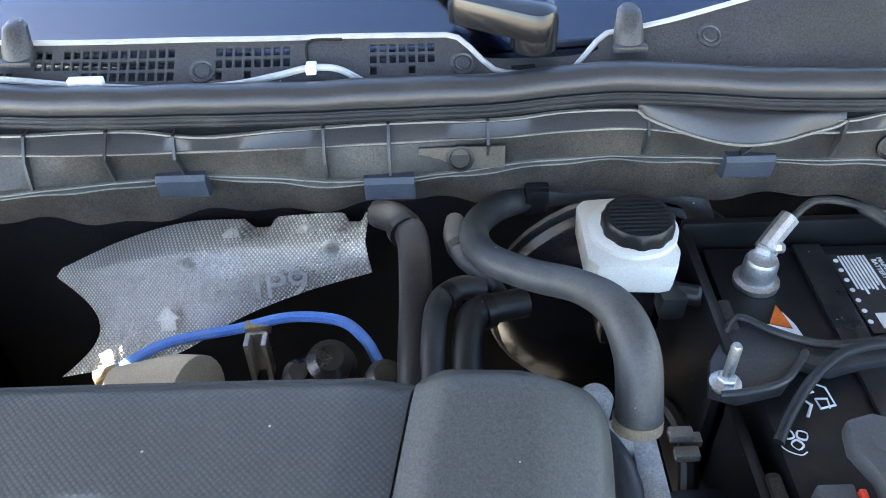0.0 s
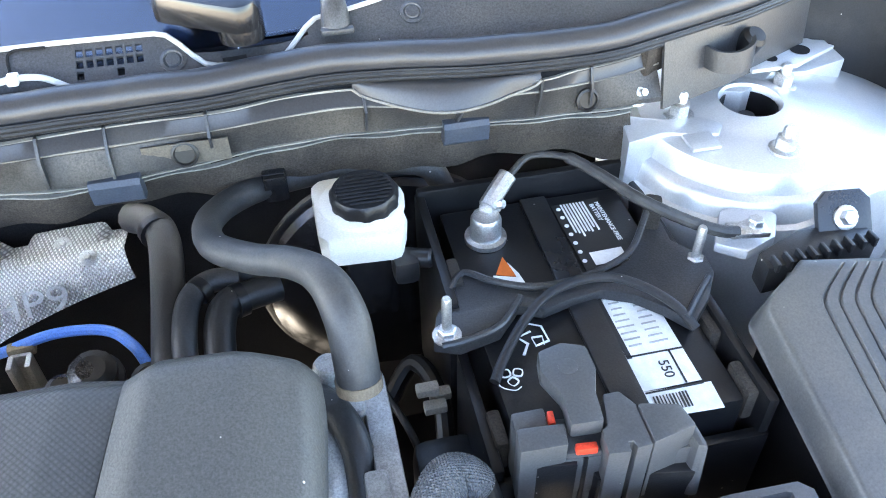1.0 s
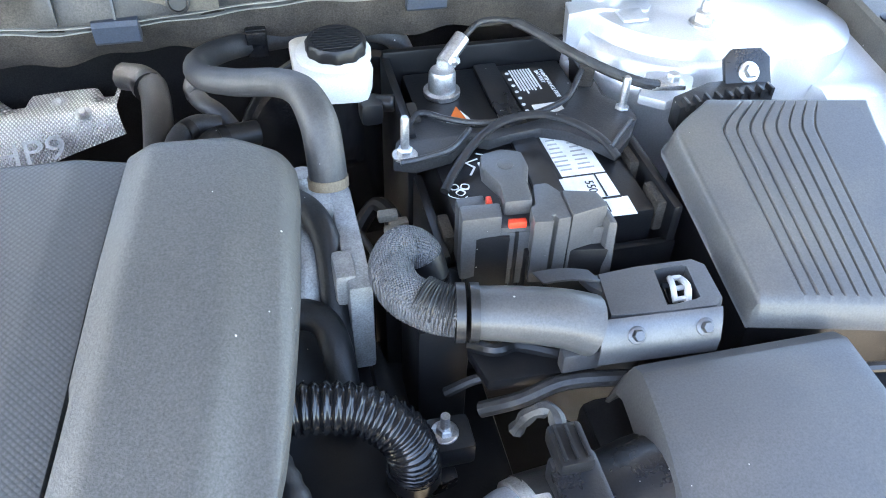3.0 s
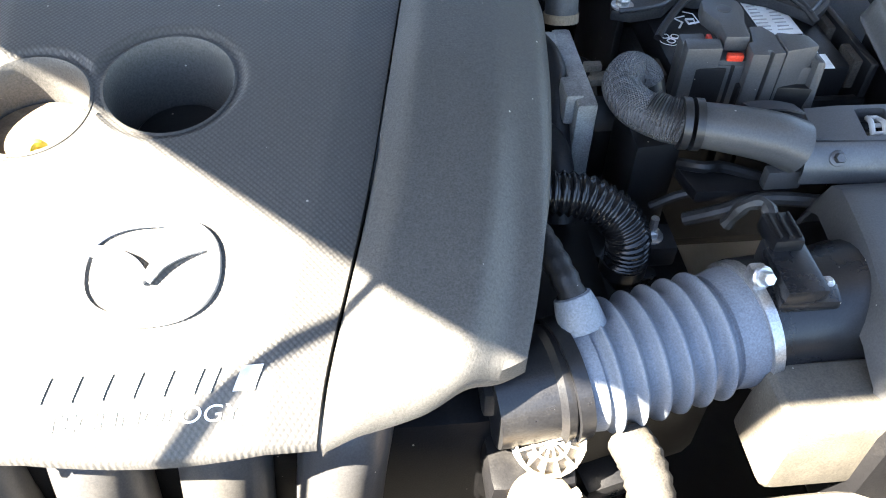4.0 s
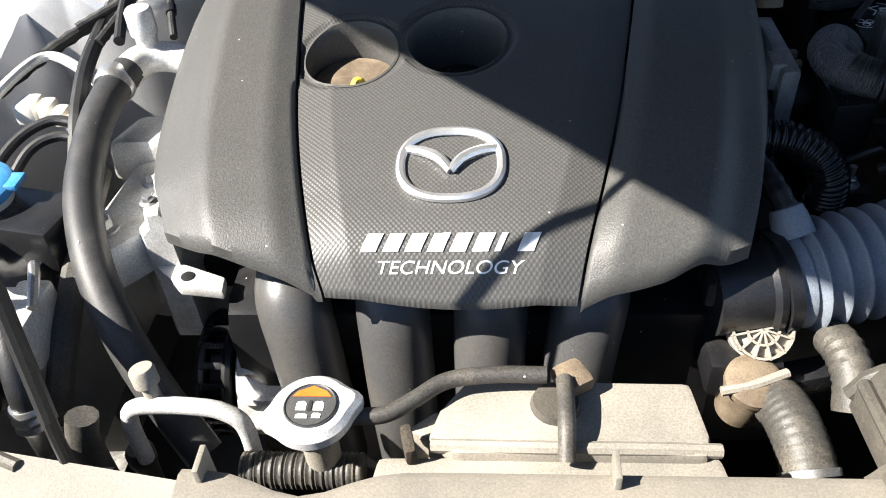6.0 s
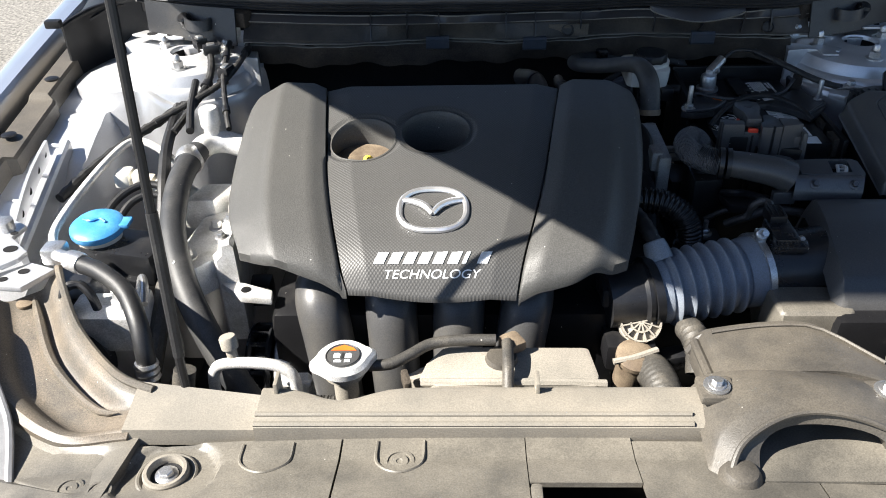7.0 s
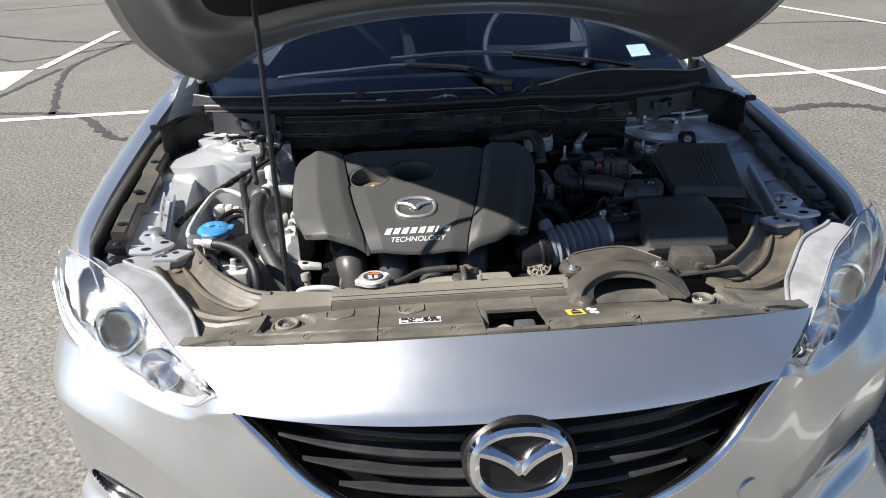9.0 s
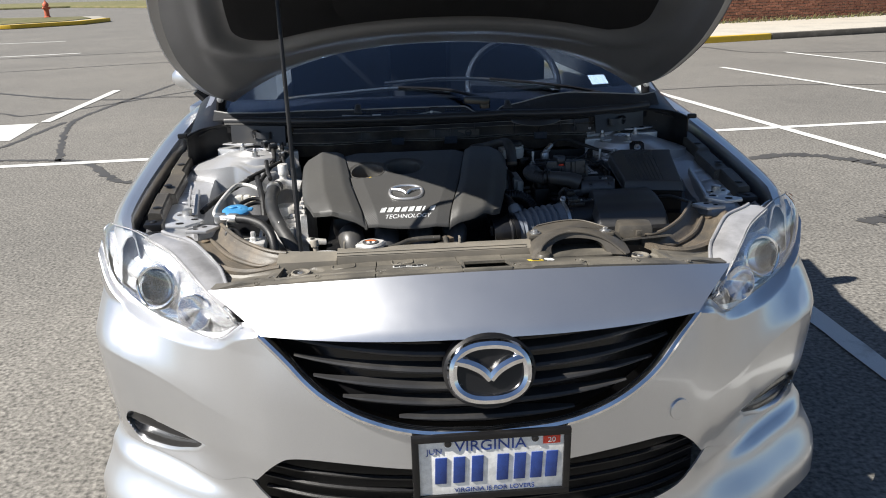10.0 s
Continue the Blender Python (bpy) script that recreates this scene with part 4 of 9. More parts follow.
sheet(bm, roof, 16, 16, 0.006)
part("roof", bm, M["paint"], car, "silver roof")
for side in (1, -1):
    bm = B()
    tube(bm, [(0.735, 0.80, 1.045), (0.69, 1.10, 1.20), (0.60, 1.46, 1.375)], 0.03, 8, 6, flat=0.7)
    if side < 0:
        flip(bm)
    part("windscreen_pillar", bm, M["paint"], car, "silver windscreen pillar")
    bm = B()
    sheet(bm, lambda u, v: Vector((lerp(lerp(0.86, 0.86, u), 0.60, v), lerp(lerp(1.1, 1.48, v), lerp(3.7, 3.45, v), u), lerp(0.97, 1.36, v))), 8, 4, 0.004)
    if side < 0:
        flip(bm)
    o = part("side_glass", bm, M["gloss"], car, "dark side glass")
    # mirror
    bm = B()
    mrows = []
    for k in range(13):
        a = k / 12
        w = 0.062 * math.sin(math.pi * min(0.985, max(0.015, a))) ** 0.35
        mrows.append([(lerp(0.785, 0.955, a), 1.22 + 0.03 * a + math.cos(q * math.pi / 6) * w * 0.75, 1.118 + math.sin(q * math.pi / 6) * w * (0.95 if q < 7 else 0.7)) for q in range(12)])
    loft(bm, mrows)
    if side < 0:
        flip(bm)
    mir = part("door_mirror", bm, M["paint"], car, "silver door mirror")
    bm = B()
    tube(bm, [(0.80, 1.26, 0.99), (0.83, 1.25, 1.03), (0.87, 1.24, 1.075)], 0.022, 8, 4)
    if side < 0:
        flip(bm)
    part("mirror_arm", bm, M["black"], mir)


def screen(u, v, off=0.0):
    x = lerp(-1, 1, u)
    e = abs(x)
    base = Vector((x * 0.70, 0.585 + 0.20 * e ** 2.2, 1.058 - 0.01 * e))
    top = Vector((x * 0.575, 1.43 + 0.06 * e ** 2, 1.402 - 0.03 * e ** 2))
    p = base.lerp(top, v)
    return p + Vector((0, -0.35, 1)).normalized() * (0.045 * math.sin(math.pi * v) * (1 - 0.4 * e * e) + off)


bm = B()
sheet(bm, screen, 40, 20, 0.004)
o = part("windscreen", bm, M["glass"], car, "tinted windscreen reflecting the sky")
o.visible_shadow = False
bm = B()
sheet(bm, lambda u, v: screen(0.01 + 0.98 * u, 0.105 * v, -0.009), 40, 5, 0.002)
part("screen_band", bm, M["gloss"], car, "black band along the foot of the windscreen")
bm = B()
sheet(bm, lambda u, v: Vector((lerp(-0.66, 0.66, u), lerp(0.80, 1.30, v), 0.99 + 0.03 * math.sin(v * 3) - 0.02 * v)), 12, 8, 0.01)
part("dashboard", bm, M["dash"], car, "grey dashboard")
bm = B()
box(bm, (0, 2.5, 0.62), (1.5, 2.4, 0.5), 0.03)
box(bm, (0.36, 1.95, 1.0), (0.46, 0.16, 0.62), 0.06)
box(bm, (-0.36, 1.95, 1.0), (0.46, 0.16, 0.62), 0.06)
part("seats", bm, M["cabin"], car, "dark seats")
bm = B()
# panel added to block the sky behind the seats
box(bm, (0, 3.05, 1.05), (1.36, 0.05, 0.62), 0.02)
part("rear_shelf", bm, M["cabin"], car, "dark rear of the cabin")
bm = B()
stc = Matrix.Translation((0.36, 1.42, 1.03)) @ Matrix.Rotation(radians(65), 4, "X")
tube(bm, [stc @ Vector((0.185 * math.cos(a * math.pi / 12), 0.185 * math.sin(a * math.pi / 12), 0)) for a in range(24)], 0.014, 8, 1, closed=True)
tube(bm, [stc @ Vector((-0.18, 0, 0)), stc @ Vector((0, 0, -0.03)), stc @ Vector((0.18, 0, 0))], 0.02, 8, 4)
part("steering_wheel", bm, M["cabin"], car)
bm = B()
sheet(bm, lambda u, v: screen(0.884 + 0.046 * u, 0.125 + 0.06 * v, -0.008), 4, 4, 0.001)
part("inspection_sticker", bm, M["label"], car, "white sticker inside the windscreen")
bm = B()
tube(bm, [(0.0, 1.26, 1.36), (0.0, 1.22, 1.31)], 0.012, 8, 2)
box(bm, (0, 1.20, 1.29), (0.22, 0.03, 0.065), 0.012)
part("rear_view_mirror", bm, M["gloss"], car)

settle()

# ---- bonnet ----
HY, HZ, LIFT, OPEN = 0.84, 1.05, 0.028, radians(39)
mH = Matrix.Translation((0, HY, HZ + LIFT)) @ Matrix.Rotation(-OPEN, 4, "X") @ Matrix.Translation((0, -HY, -HZ))
hood_half = curve((0.0, 0.06, 0.16, 0.40, 0.66, 0.84, 0.94, 1.0), (0.535, 0.590, 0.640, 0.725, 0.765, 0.750, 0.715, 0.650))


def hood_pt(u, v, drop=0.0, k=1.0):
    """Closed shape of the bonnet: v from front to rear, u across."""
    x = lerp(-1, 1, u) * k
    e = abs(x)
    w = hood_half(v)
    y = lerp(-0.328 + 0.085 * e ** 2.4, 0.61 + 0.215 * e ** 2.2, v)
    zmid = 0.840 + 0.19 * v ** 0.62 + 0.052 * v
    z = zmid - 0.030 * e ** 2 - 0.028 * e ** 6
    return Vector((x * w, y, z - drop))


def frame_depth(e, v):
    """How far a spot lies outside the insulation pad's outline."""
    cx, cv = max(0.0, e - 0.58), max(0.0, v - 0.66, 0.24 - v)
    return math.hypot(cx / 0.20, cv / 0.16) - 1


hood = thing("bonnet", (0, 0.83, 1.075), "raised silver bonnet with a black insulation pad beneath", "bonnet")
bm = B()
sheet(bm, lambda u, v: hood_pt(u, v), 48, 40, 0.003)
bm.transform(mH)
part("skin", bm, M["paint"], hood, "silver outer skin")


def inner_drop(u, v):
    e = abs(lerp(-1, 1, u))
    d = frame_depth(e, v)
    near = min(1 - e, v * 0.9, (1 - v) * 0.9)
    h = 0.012 + 0.024 * smooth(-0.05, 0.22, d) - 0.008 * smooth(0.25, 0.5, d)
    h += 0.006 * smooth(0.05, 0.0, abs(e - 0.87)) * smooth(0.1, 0.2, v)
    return 0.005 + h * smooth(0.0, 0.045, near)


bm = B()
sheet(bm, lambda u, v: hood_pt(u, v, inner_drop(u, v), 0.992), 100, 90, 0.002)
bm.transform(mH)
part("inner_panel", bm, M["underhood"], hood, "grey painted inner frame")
bm = B()


def pad_pt(u, v):
    a, b = lerp(-1, 1, u), lerp(-1, 1, v)
    s = max(0.0, (abs(b) - 0.62) / 0.38)
    half = 0.745 - 0.17 * (1 - math.sqrt(max(0.0, 1 - s * s)))
    vv = lerp(0.095, 0.805, v)
    rim = min(1 - abs(a), 1 - abs(b))
    bulge = 0.010 * smooth(0.0, 0.06, rim) + 0.004 * math.sin(a * 9) * math.sin(b * 6.5) * smooth(0.05, 0.3, rim)
    bulge -= 0.008 * smooth(0.04, 0.0, abs(abs(a) - 0.52)) * smooth(0.1, 0.2, rim) + 0.006 * smooth(0.03, 0.0, abs(b - 0.2)) * smooth(0.1, 0.2, rim)
    return hood_pt(0.5 + 0.5 * half * a, vv, 0.017 + bulge)


sheet(bm, pad_pt, 70, 60, 0.005)
bm.transform(mH)
part("insulation_pad", bm, M["pad"], hood, "black felt insulation pad")
for side in (1, -1):
    for q in ((0.835, 0.90), (0.90, 0.86), (0.86, 0.955), (0.90, 0.30)):
        bm = B()
        p = hood_pt(0.5 + side * q[0] * 0.5, q[1], 0.022)
        lathe(bm, [(0.009, 0), (0.009, 0.006), (0.006, 0.008), (0, 0.008)], p, (0, 0, -1), 12)
        bm.transform(mH)
        part("grommet", bm, M["black"], hood)
    bm = B()
    tube(bm, [(side * 0.640, 0.775, 1.150), (side * 0.672, 0.805, 1.115), (side * 0.690, 0.825, 1.06), (side * 0.70, 0.84, 0.99)], 0.015, 8, 6, flat=0.5)
    hg = part("hinge", bm, M["black"], hood, "dark steel hinge arm")
    for c, r in (((side * 0.660, 0.783, 1.128), 0.008), ((side * 0.688, 0.808, 1.075), 0.007)):
        bm = B()
        bolt(bm, c, r, 0.008, (0, -1, 0))
        part("pivot_bolt", bm, M["steel"], hg)
rod_base, rod_dir = Vector((-0.372, -0.106, 0.838)), Vector((-0.030, 0.200, 0.980))
rod = thing("prop_rod", rod_base, "black steel prop rod holding the bonnet up", "prop rod")
bm = B()
tube(bm, [rod_base + Vector((0.03, 0.0, 0.004)), rod_base + Vector((0.012, 0.0, 0.006)), rod_base + rod_dir * 0.03, rod_base + rod_dir * 0.3, rod_base + rod_dir * 0.60, rod_base + rod_dir * 0.635 + Vector((0.0, 0.01, 0.0))], 0.0047, 10, 6)
part("rod", bm, M["black"], rod)
bm = B()
tube(bm, [rod_base + rod_dir * 0.05, rod_base + rod_dir * 0.20], 0.0058, 10, 4)
part("grip_sleeve", bm, M["rubber"], rod, "rubber grip sleeve")

# ---- engine bay shell ----
bm = B()
box(bm, (0, 0.355, 0.36), (1.20, 0.91, 0.04), 0.01)
part("undertray", bm, M["black"], car, "dark undertray")
settle(y=0.085, z=-0.02)
bm = B()
slab(bm, [(-0.47, 0.680), (0.47, 0.680), (0.47, 0.715), (-0.47, 0.715)], 0.34, 0.975, 0.004)
slab(bm, [(-0.72, 0.80), (-0.46, 0.716), (0.46, 0.716), (0.72, 0.80), (0.72, 0.83), (-0.72, 0.83)], 0.34, 0.965, 0.004)
part("bulkhead", bm, M["pad"], car, "dark bulkhead")
settle()
bm = B()
box(bm, (0, -0.20, 0.58), (1.0, 0.035, 0.46), 0.01)
part("radiator", bm, M["black"], car)
for side in (1, -1):
    bm = B()

    def apron(u, v):
        y = lerp(-0.02, 0.83, u)
        xi, zi = XI(y), ZI(y)
        rib = 0.006 * max(0, math.sin(y * 55)) ** 6
        prof = [(xi - 0.022, zi - 0.030), (xi - 0.050, zi - 0.046), (xi - 0.075, zi - 0.048 + rib), (xi - 0.14, zi - lerp(0.072, 0.046, smooth(0.30, 0.48, y)) + rib), (xi - 0.168, zi - 0.12), (xi - 0.165, 0.62), (xi - 0.17, 0.40)]
        k = v * (len(prof) - 1)
        i = int(min(k, len(prof) - 2))
        a, b = prof[i], prof[i + 1]
        return Vector((lerp(a[0], b[0], k - i), y, lerp(a[1], b[1], k - i)))
    sheet(bm, apron, 60, 18, 0.003)
    if side < 0:
        flip(bm)
    part("inner_wing", bm, M["inner"], car, "silver painted inner wing")
    # strut tower
    settle(side * -0.018, 0.053, -0.068, 1.05)
    tw = thing("strut_tower", (side * 0.55, 0.52, 0.8), "silver painted suspension strut tower with three nuts", "strut tower", "strut towers")
    bm = B()
    cx, cy = 0.5505, 0.536

    def shell(j, r, h):
        a = 2 * math.pi * j / 72
        out = max(0.0, -math.cos(a - 0.35))
        return 1 + smooth(0.094, 0.112, r) * 0.62 * out ** 1.2

    lathe(bm, [(0.0245, 0.915), (0.0245, 0.961), (0.0265, 0.966), (0.033, 0.966), (0.046, 0.962), (0.055, 0.9605), (0.086, 0.9595), (0.093, 0.957), (0.0970, 0.949), (0.0995, 0.941), (0.104, 0.9395), (0.107, 0.937), (0.1095, 0.930), (0.1115, 0.922), (0.116, 0.920), (0.119, 0.914), (0.1205, 0.90), (0.122, 0.85), (0.124, 0.78), (0.127, 0.60), (0.129, 0.42)], (cx, cy, 0), n=72, wob=shell)
    for v in bm.verts:
        d = Vector((v.co.x - cx, v.co.y - cy))
        if d.length > 0.090 and v.co.z > 0.88:
            out = smooth(0.25, 0.75, (d.x * 0.94 - d.y * 0.34) / d.length)
            v.co.z = lerp(v.co.z, 0.957 - 0.34 * (d.length - 0.090), out)
    if side < 0:
        flip(bm)
    part("tower", bm, M["inner"], tw, "silver painted steel")
    for nx, ny in ((0.4867, 0.5362), (0.5924, 0.5571), (0.5457, 0.4705)):
        bm = B()
        lathe(bm, [(0.0125, 0), (0.0125, 0.002), (0.0095, 0.003), (0.0095, 0.003)], (nx, ny, 0.960), n=18)
        lathe(bm, [(0.0085, 0.003), (0.0085, 0.012), (0.006, 0.0135)], (nx, ny, 0.960), n=6)
        lathe(bm, [(0.005, 0.012), (0.005, 0.020), (0.003, 0.023), (0, 0.023)], (nx, ny, 0.960), n=12)
        if side < 0:
            flip(bm)
        part("nut", bm, M["steel"], tw, "zinc strut nut")
    bm = B()
    lathe(bm, [(0.0242, 0.916), (0.0242, 0.960), (0.0235, 0.960), (0.0235, 0.928), (0.012, 0.930), (0.012, 0.940), (0.007, 0.942), (0.007, 0.951), (0, 0.951)], (cx, cy, 0), n=20)
    if side < 0:
        flip(bm)
    part("strut_rod_end", bm, M["black"], tw)
    # overlapping sheets behind and beside the opening
    bm = B()
    slab(bm, [(0.440, 0.575), (0.501, 0.571), (0.553, 0.552), (0.572, 0.560), (0.593, 0.576), (0.622, 0.570), (0.669, 0.582), (0.672, 0.640), (0.470, 0.640)], 0.915, 0.9635, 0.0015)
    if side < 0:
        flip(bm)
    part("gusset", bm, M["inner"], tw, "overlapping silver gusset sheet")
    bm = B()
    slab(bm, [(0.430, 0.505), (0.462, 0.512), (0.505, 0.500), (0.516, 0.514), (0.500, 0.527), (0.470, 0.530), (0.438, 0.545)], 0.915, 0.9625, 0.0015)
    box(bm, (0.486, 0.493, 0.9625), (0.024, 0.022, 0.003), 0.001)
    if side < 0:
        flip(bm)
    part("clip_tab", bm, M["inner"], tw, "silver tab with a hole")
    # box-shaped seal carrier along the wing
    settle()
    sb = thing("wing_seal_strip", (side * 0.74, 0.4, 0.88), "dark plastic seal carrier along the wing edge", "seal strip", "wing seals")
    bm = B()
    rows = []
    for k in range(71):
        y = lerp(0.188, 0.74, k / 70)
        xo = XI(y) - 0.018
        step = smooth(-0.02, 0.02, math.sin(y * 19.0))
        w = 0.034 + 0.012 * step
        z = ZI(y) - 0.012 - 0.006 * step
        rows.append([(xo, y, z - 0.05), (xo, y, z - 0.004), (xo - 0.004, y, z), (xo - w + 0.004, y, z - 0.002), (xo - w, y, z - 0.006), (xo - w - 0.002, y, z - 0.040)])
    loft(bm, rows)
    if side < 0:
        flip(bm)
    part("carrier", bm, M["duct"], sb)
    for y in (0.225, 0.385, 0.55, 0.70):
        bm = B()
        lathe(bm, [(0.011, 0), (0.011, 0.002), (0.007, 0.0035), (0, 0.0035)], (XI(y) - 0.036, y, ZI(y) - 0.014), n=16)
        if side < 0:
            flip(bm)
        part("push_pin", bm, M["black"], sb)
    bm = B()
    for y0, y1, dz in ((0.078, 0.128, 0.034), (0.132, 0.182, 0.026)):
        slab(bm, [(XI(y0) - 0.058, y0), (XI(y0) - 0.014, y0), (XI(y1) - 0.014, y1), (XI(y1) - 0.058, y1)], ZI(y0) - dz - 0.030, ZI(y1) - dz, 0.004)
    if side < 0:
        flip(bm)
    part("front_holder", bm, M["black"], sb, "black stepped holder")
    for y in (0.100, 0.155):
        bm = B()
        lathe(bm, [(0.010, 0), (0.010, 0.003), (0.006, 0.006), (0, 0.006)], (XI(y) - 0.036, y, ZI(y) - (0.033 if y < 0.13 else 0.025)), n=16)
        if side < 0:
            flip(bm)
        part("push_pin", bm, M["boxblack"], sb)
    # pressed beads and an upright pierced strip on the inner wing
    if side < 0:
        br = thing("wing_strip", (-0.70, 0.25, 0.86), "silver pierced upright strip on the inner wing", "bracket")
        bm = B()
        sheet(bm, lambda u, v: Vector((XI(lerp(0.17, 0.36, u)) - lerp(0.118, 0.098, u) - 0.003 * v, lerp(0.17, 0.36, u), lerp(0.845, 0.875, u) + lerp(0.0, 0.030, v) + 0.006 * math.sin(math.pi * u))), 20, 4, 0.004)
        flip(bm)
        strip = part("strip", bm, M["inner"], br)
        # holes drawn as flat dark discs laid on the strip
        for u in (0.2, 0.45, 0.7, 0.9):
            bm = B()
            y = lerp(0.17, 0.36, u)
            lathe(bm, [(0.006, 0), (0.006, 0.0008), (0, 0.0008)], (XI(y) - lerp(0.118, 0.098, u) - 0.0045, y, lerp(0.845, 0.875, u) + 0.020), (-1, 0, 0.1), 14)
            flip(bm)
            part("hole", bm, M["pad"], strip)
    for y in (0.27, 0.34, 0.41, 0.48):
        bm = B()
        tube(bm, [(XI(y) - 0.070, y, ZI(y) - 0.046), (XI(y) - 0.088, y, ZI(y) - 0.0475), (XI(y) - 0.106, y, ZI(y) - 0.050)], 0.0042, 8, 4, rad=lambda u: 0.35 + 0.65 * math.sin(math.pi * min(0.97, max(0.03, u))))
        if side < 0:
            flip(bm)
        part("pressed_bead", bm, M["inner"], car)
    # corner closing panel beside the cowl
    bm = B()
    FOLD = spline([(0.762, 0.612, 0.990), (0.750, 0.640, 0.996), (0.722, 0.686, 1.002), (0.655, 0.716, 1.008), (0.560, 0.728, 1.012)], 6)
    sheet(bm, lambda u, v: FOLD[int(round(u * (len(FOLD) - 1)))] - Vector((0, 0, lerp(0.10, 0.0, v))), len(FOLD) - 1, 6, 0.004)
    tube(bm, FOLD, 0.005, 8, 1)
    box(bm, (0.770, 0.606, 0.998), (0.026, 0.016, 0.014), 0.004)
    if side < 0:
        flip(bm)
    part("corner_panel", bm, M["black"], car, "black plastic corner panel")

# ---- cowl ----
settle()
cowl = thing("cowl", (0, 0.62, 0.95), "black plastic cowl with vent slots, felt lining and rubber seal", "cowl")
# lines along the cowl, in plan
seal_y = curve((-0.66, -0.52, -0.40, -0.26, -0.13, -0.05, 0.07, 0.115, 0.157, 0.195, 0.236, 0.28, 0.32, 0.365, 0.40, 0.44, 0.49, 0.545, 0.66), (0.705, 0.668, 0.642, 0.627, 0.621, 0.621, 0.6235, 0.627, 0.6335, 0.636, 0.6335, 0.6265, 0.6195, 0.617, 0.617, 0.624, 0.638, 0.655, 0.700))
rim_y = curve((-0.46, -0.36, -0.26, -0.20, -0.162, -0.114, -0.053, 0.03, 0.115, 0.158, 0.209, 0.30, 0.361, 0.393, 0.428, 0.48), (0.640, 0.626, 0.615, 0.617, 0.616, 0.606, 0.612, 0.618, 0.619, 0.627, 0.627, 0.612, 0.604, 0.612, 0.618, 0.634))
edge_y = curve((-0.46, -0.27, -0.13, 0.01, 0.072, 0.116, 0.16, 0.217, 0.275, 0.314, 0.34, 0.368, 0.43, 0.48), (0.630, 0.607, 0.604, 0.608, 0.611, 0.613, 0.618, 0.618, 0.602, 0.601, 0.606, 0.606, 0.614, 0.628))
lip_y = curve((-0.46, -0.36, -0.27, -0.23, -0.157, -0.116, -0.059, 0.003, 0.072, 0.116, 0.161, 0.205, 0.283, 0.342, 0.388, 0.445), (0.610, 0.600, 0.595, 0.603, 0.612, 0.614, 0.609, 0.602, 0.610, 0.620, 0.624, 0.625, 0.620, 0.613, 0.612, 0.610))
felt_y = curve((-0.46, -0.26, -0.159, -0.068, 0.048, 0.10, 0.276, 0.342, 0.394, 0.443), (0.625, 0.618, 0.621, 0.628, 0.633, 0.634, 0.630, 0.624, 0.622, 0.600))


def run(section, x0=-0.46, x1=0.445, n=120):
    """A strip along the cowl; section(x) gives its outline as (y, z)."""
    bm = B()
    loft(bm, [[(x, y, z) for y, z in section(x)] for x in [lerp(x0, x1, k / n) for k in range(n + 1)]])
    return bm


def ripple(x, k=1.0):
    return 0.0009 * k * math.sin(x * 41) + 0.0006 * k * math.sin(x * 97 + 1.3)


part("felt_lining", run(lambda x: [(lip_y(x) + 0.004, 0.9545), (lerp(lip_y(x), felt_y(x), 0.5) + ripple(x, 2), 0.935), (felt_y(x) + ripple(x, 2), 0.9155 + ripple(x, 3)), (felt_y(x) + 0.018, 0.916), (lip_y(x) + 0.03, 0.9545)]), M["felt"], cowl, "brown dusty felt lining")
part("lower_lip", run(lambda x: [(lip_y(x) + 0.001 + ripple(x), 0.9540 + ripple(x)), (lip_y(x) + 0.001 + ripple(x), 0.9552 + ripple(x)), (lip_y(x) + 0.03, 0.9560), (lip_y(x) + 0.03, 0.9545)]), M["edge"], cowl, "pale worn edge")
# near-black strip in place of the shade between the two lips
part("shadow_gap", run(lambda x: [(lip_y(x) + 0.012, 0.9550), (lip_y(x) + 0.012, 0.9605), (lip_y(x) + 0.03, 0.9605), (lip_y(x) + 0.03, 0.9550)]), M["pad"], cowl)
part("upper_lip", run(lambda x: [(lip_y(x) - 0.002, 0.9600 + ripple(x, 0.6)), (lip_y(x) - 0.002, 0.9612 + ripple(x, 0.6)), (lip_y(x) + 0.03, 0.9620), (lip_y(x) + 0.03, 0.9602)]), M["edge"], cowl, "pale worn edge")
part("channel", run(lambda x: [(lip_y(x), 0.9612), (lip_y(x) - 0.0005, 0.966), (edge_y(x) + 0.003, 0.9855), (edge_y(x) + 0.001, 0.9895), (lip_y(x) + 0.034, 0.9895), (lip_y(x) + 0.034, 0.9612)], x1=0.47), M["cowlface"], cowl, "dusty stained black channel")
part("channel_face", run(lambda x: [(edge_y(x), 0.9895), (edge_y(x) + 0.001, 0.9905), (rim_y(x) - 0.001, 0.9992), (rim_y(x) + 0.001, 1.0000), (rim_y(x) + 0.02, 0.9990), (rim_y(x) + 0.02, 0.9885)], x1=0.47), M["seal"], cowl, "smooth sloping face")
part("ledge_edge", run(lambda x: [(edge_y(x) - 0.0006, 0.9886), (edge_y(x) - 0.0006, 0.9897 + ripple(x, 0.4)), (edge_y(x) + 0.003, 0.9903), (edge_y(x) + 0.003, 0.9886)], x1=0.47), M["edge"], cowl, "pale worn edge")
part("rim_edge", run(lambda x: [(rim_y(x) - 0.0004, 0.9993), (rim_y(x) - 0.0002, 1.0006 + ripple(x, 0.5)), (rim_y(x) + 0.0025, 1.0008), (rim_y(x) + 0.0025, 0.9993)], x1=0.47), M["edge"], cowl, "pale worn edge")
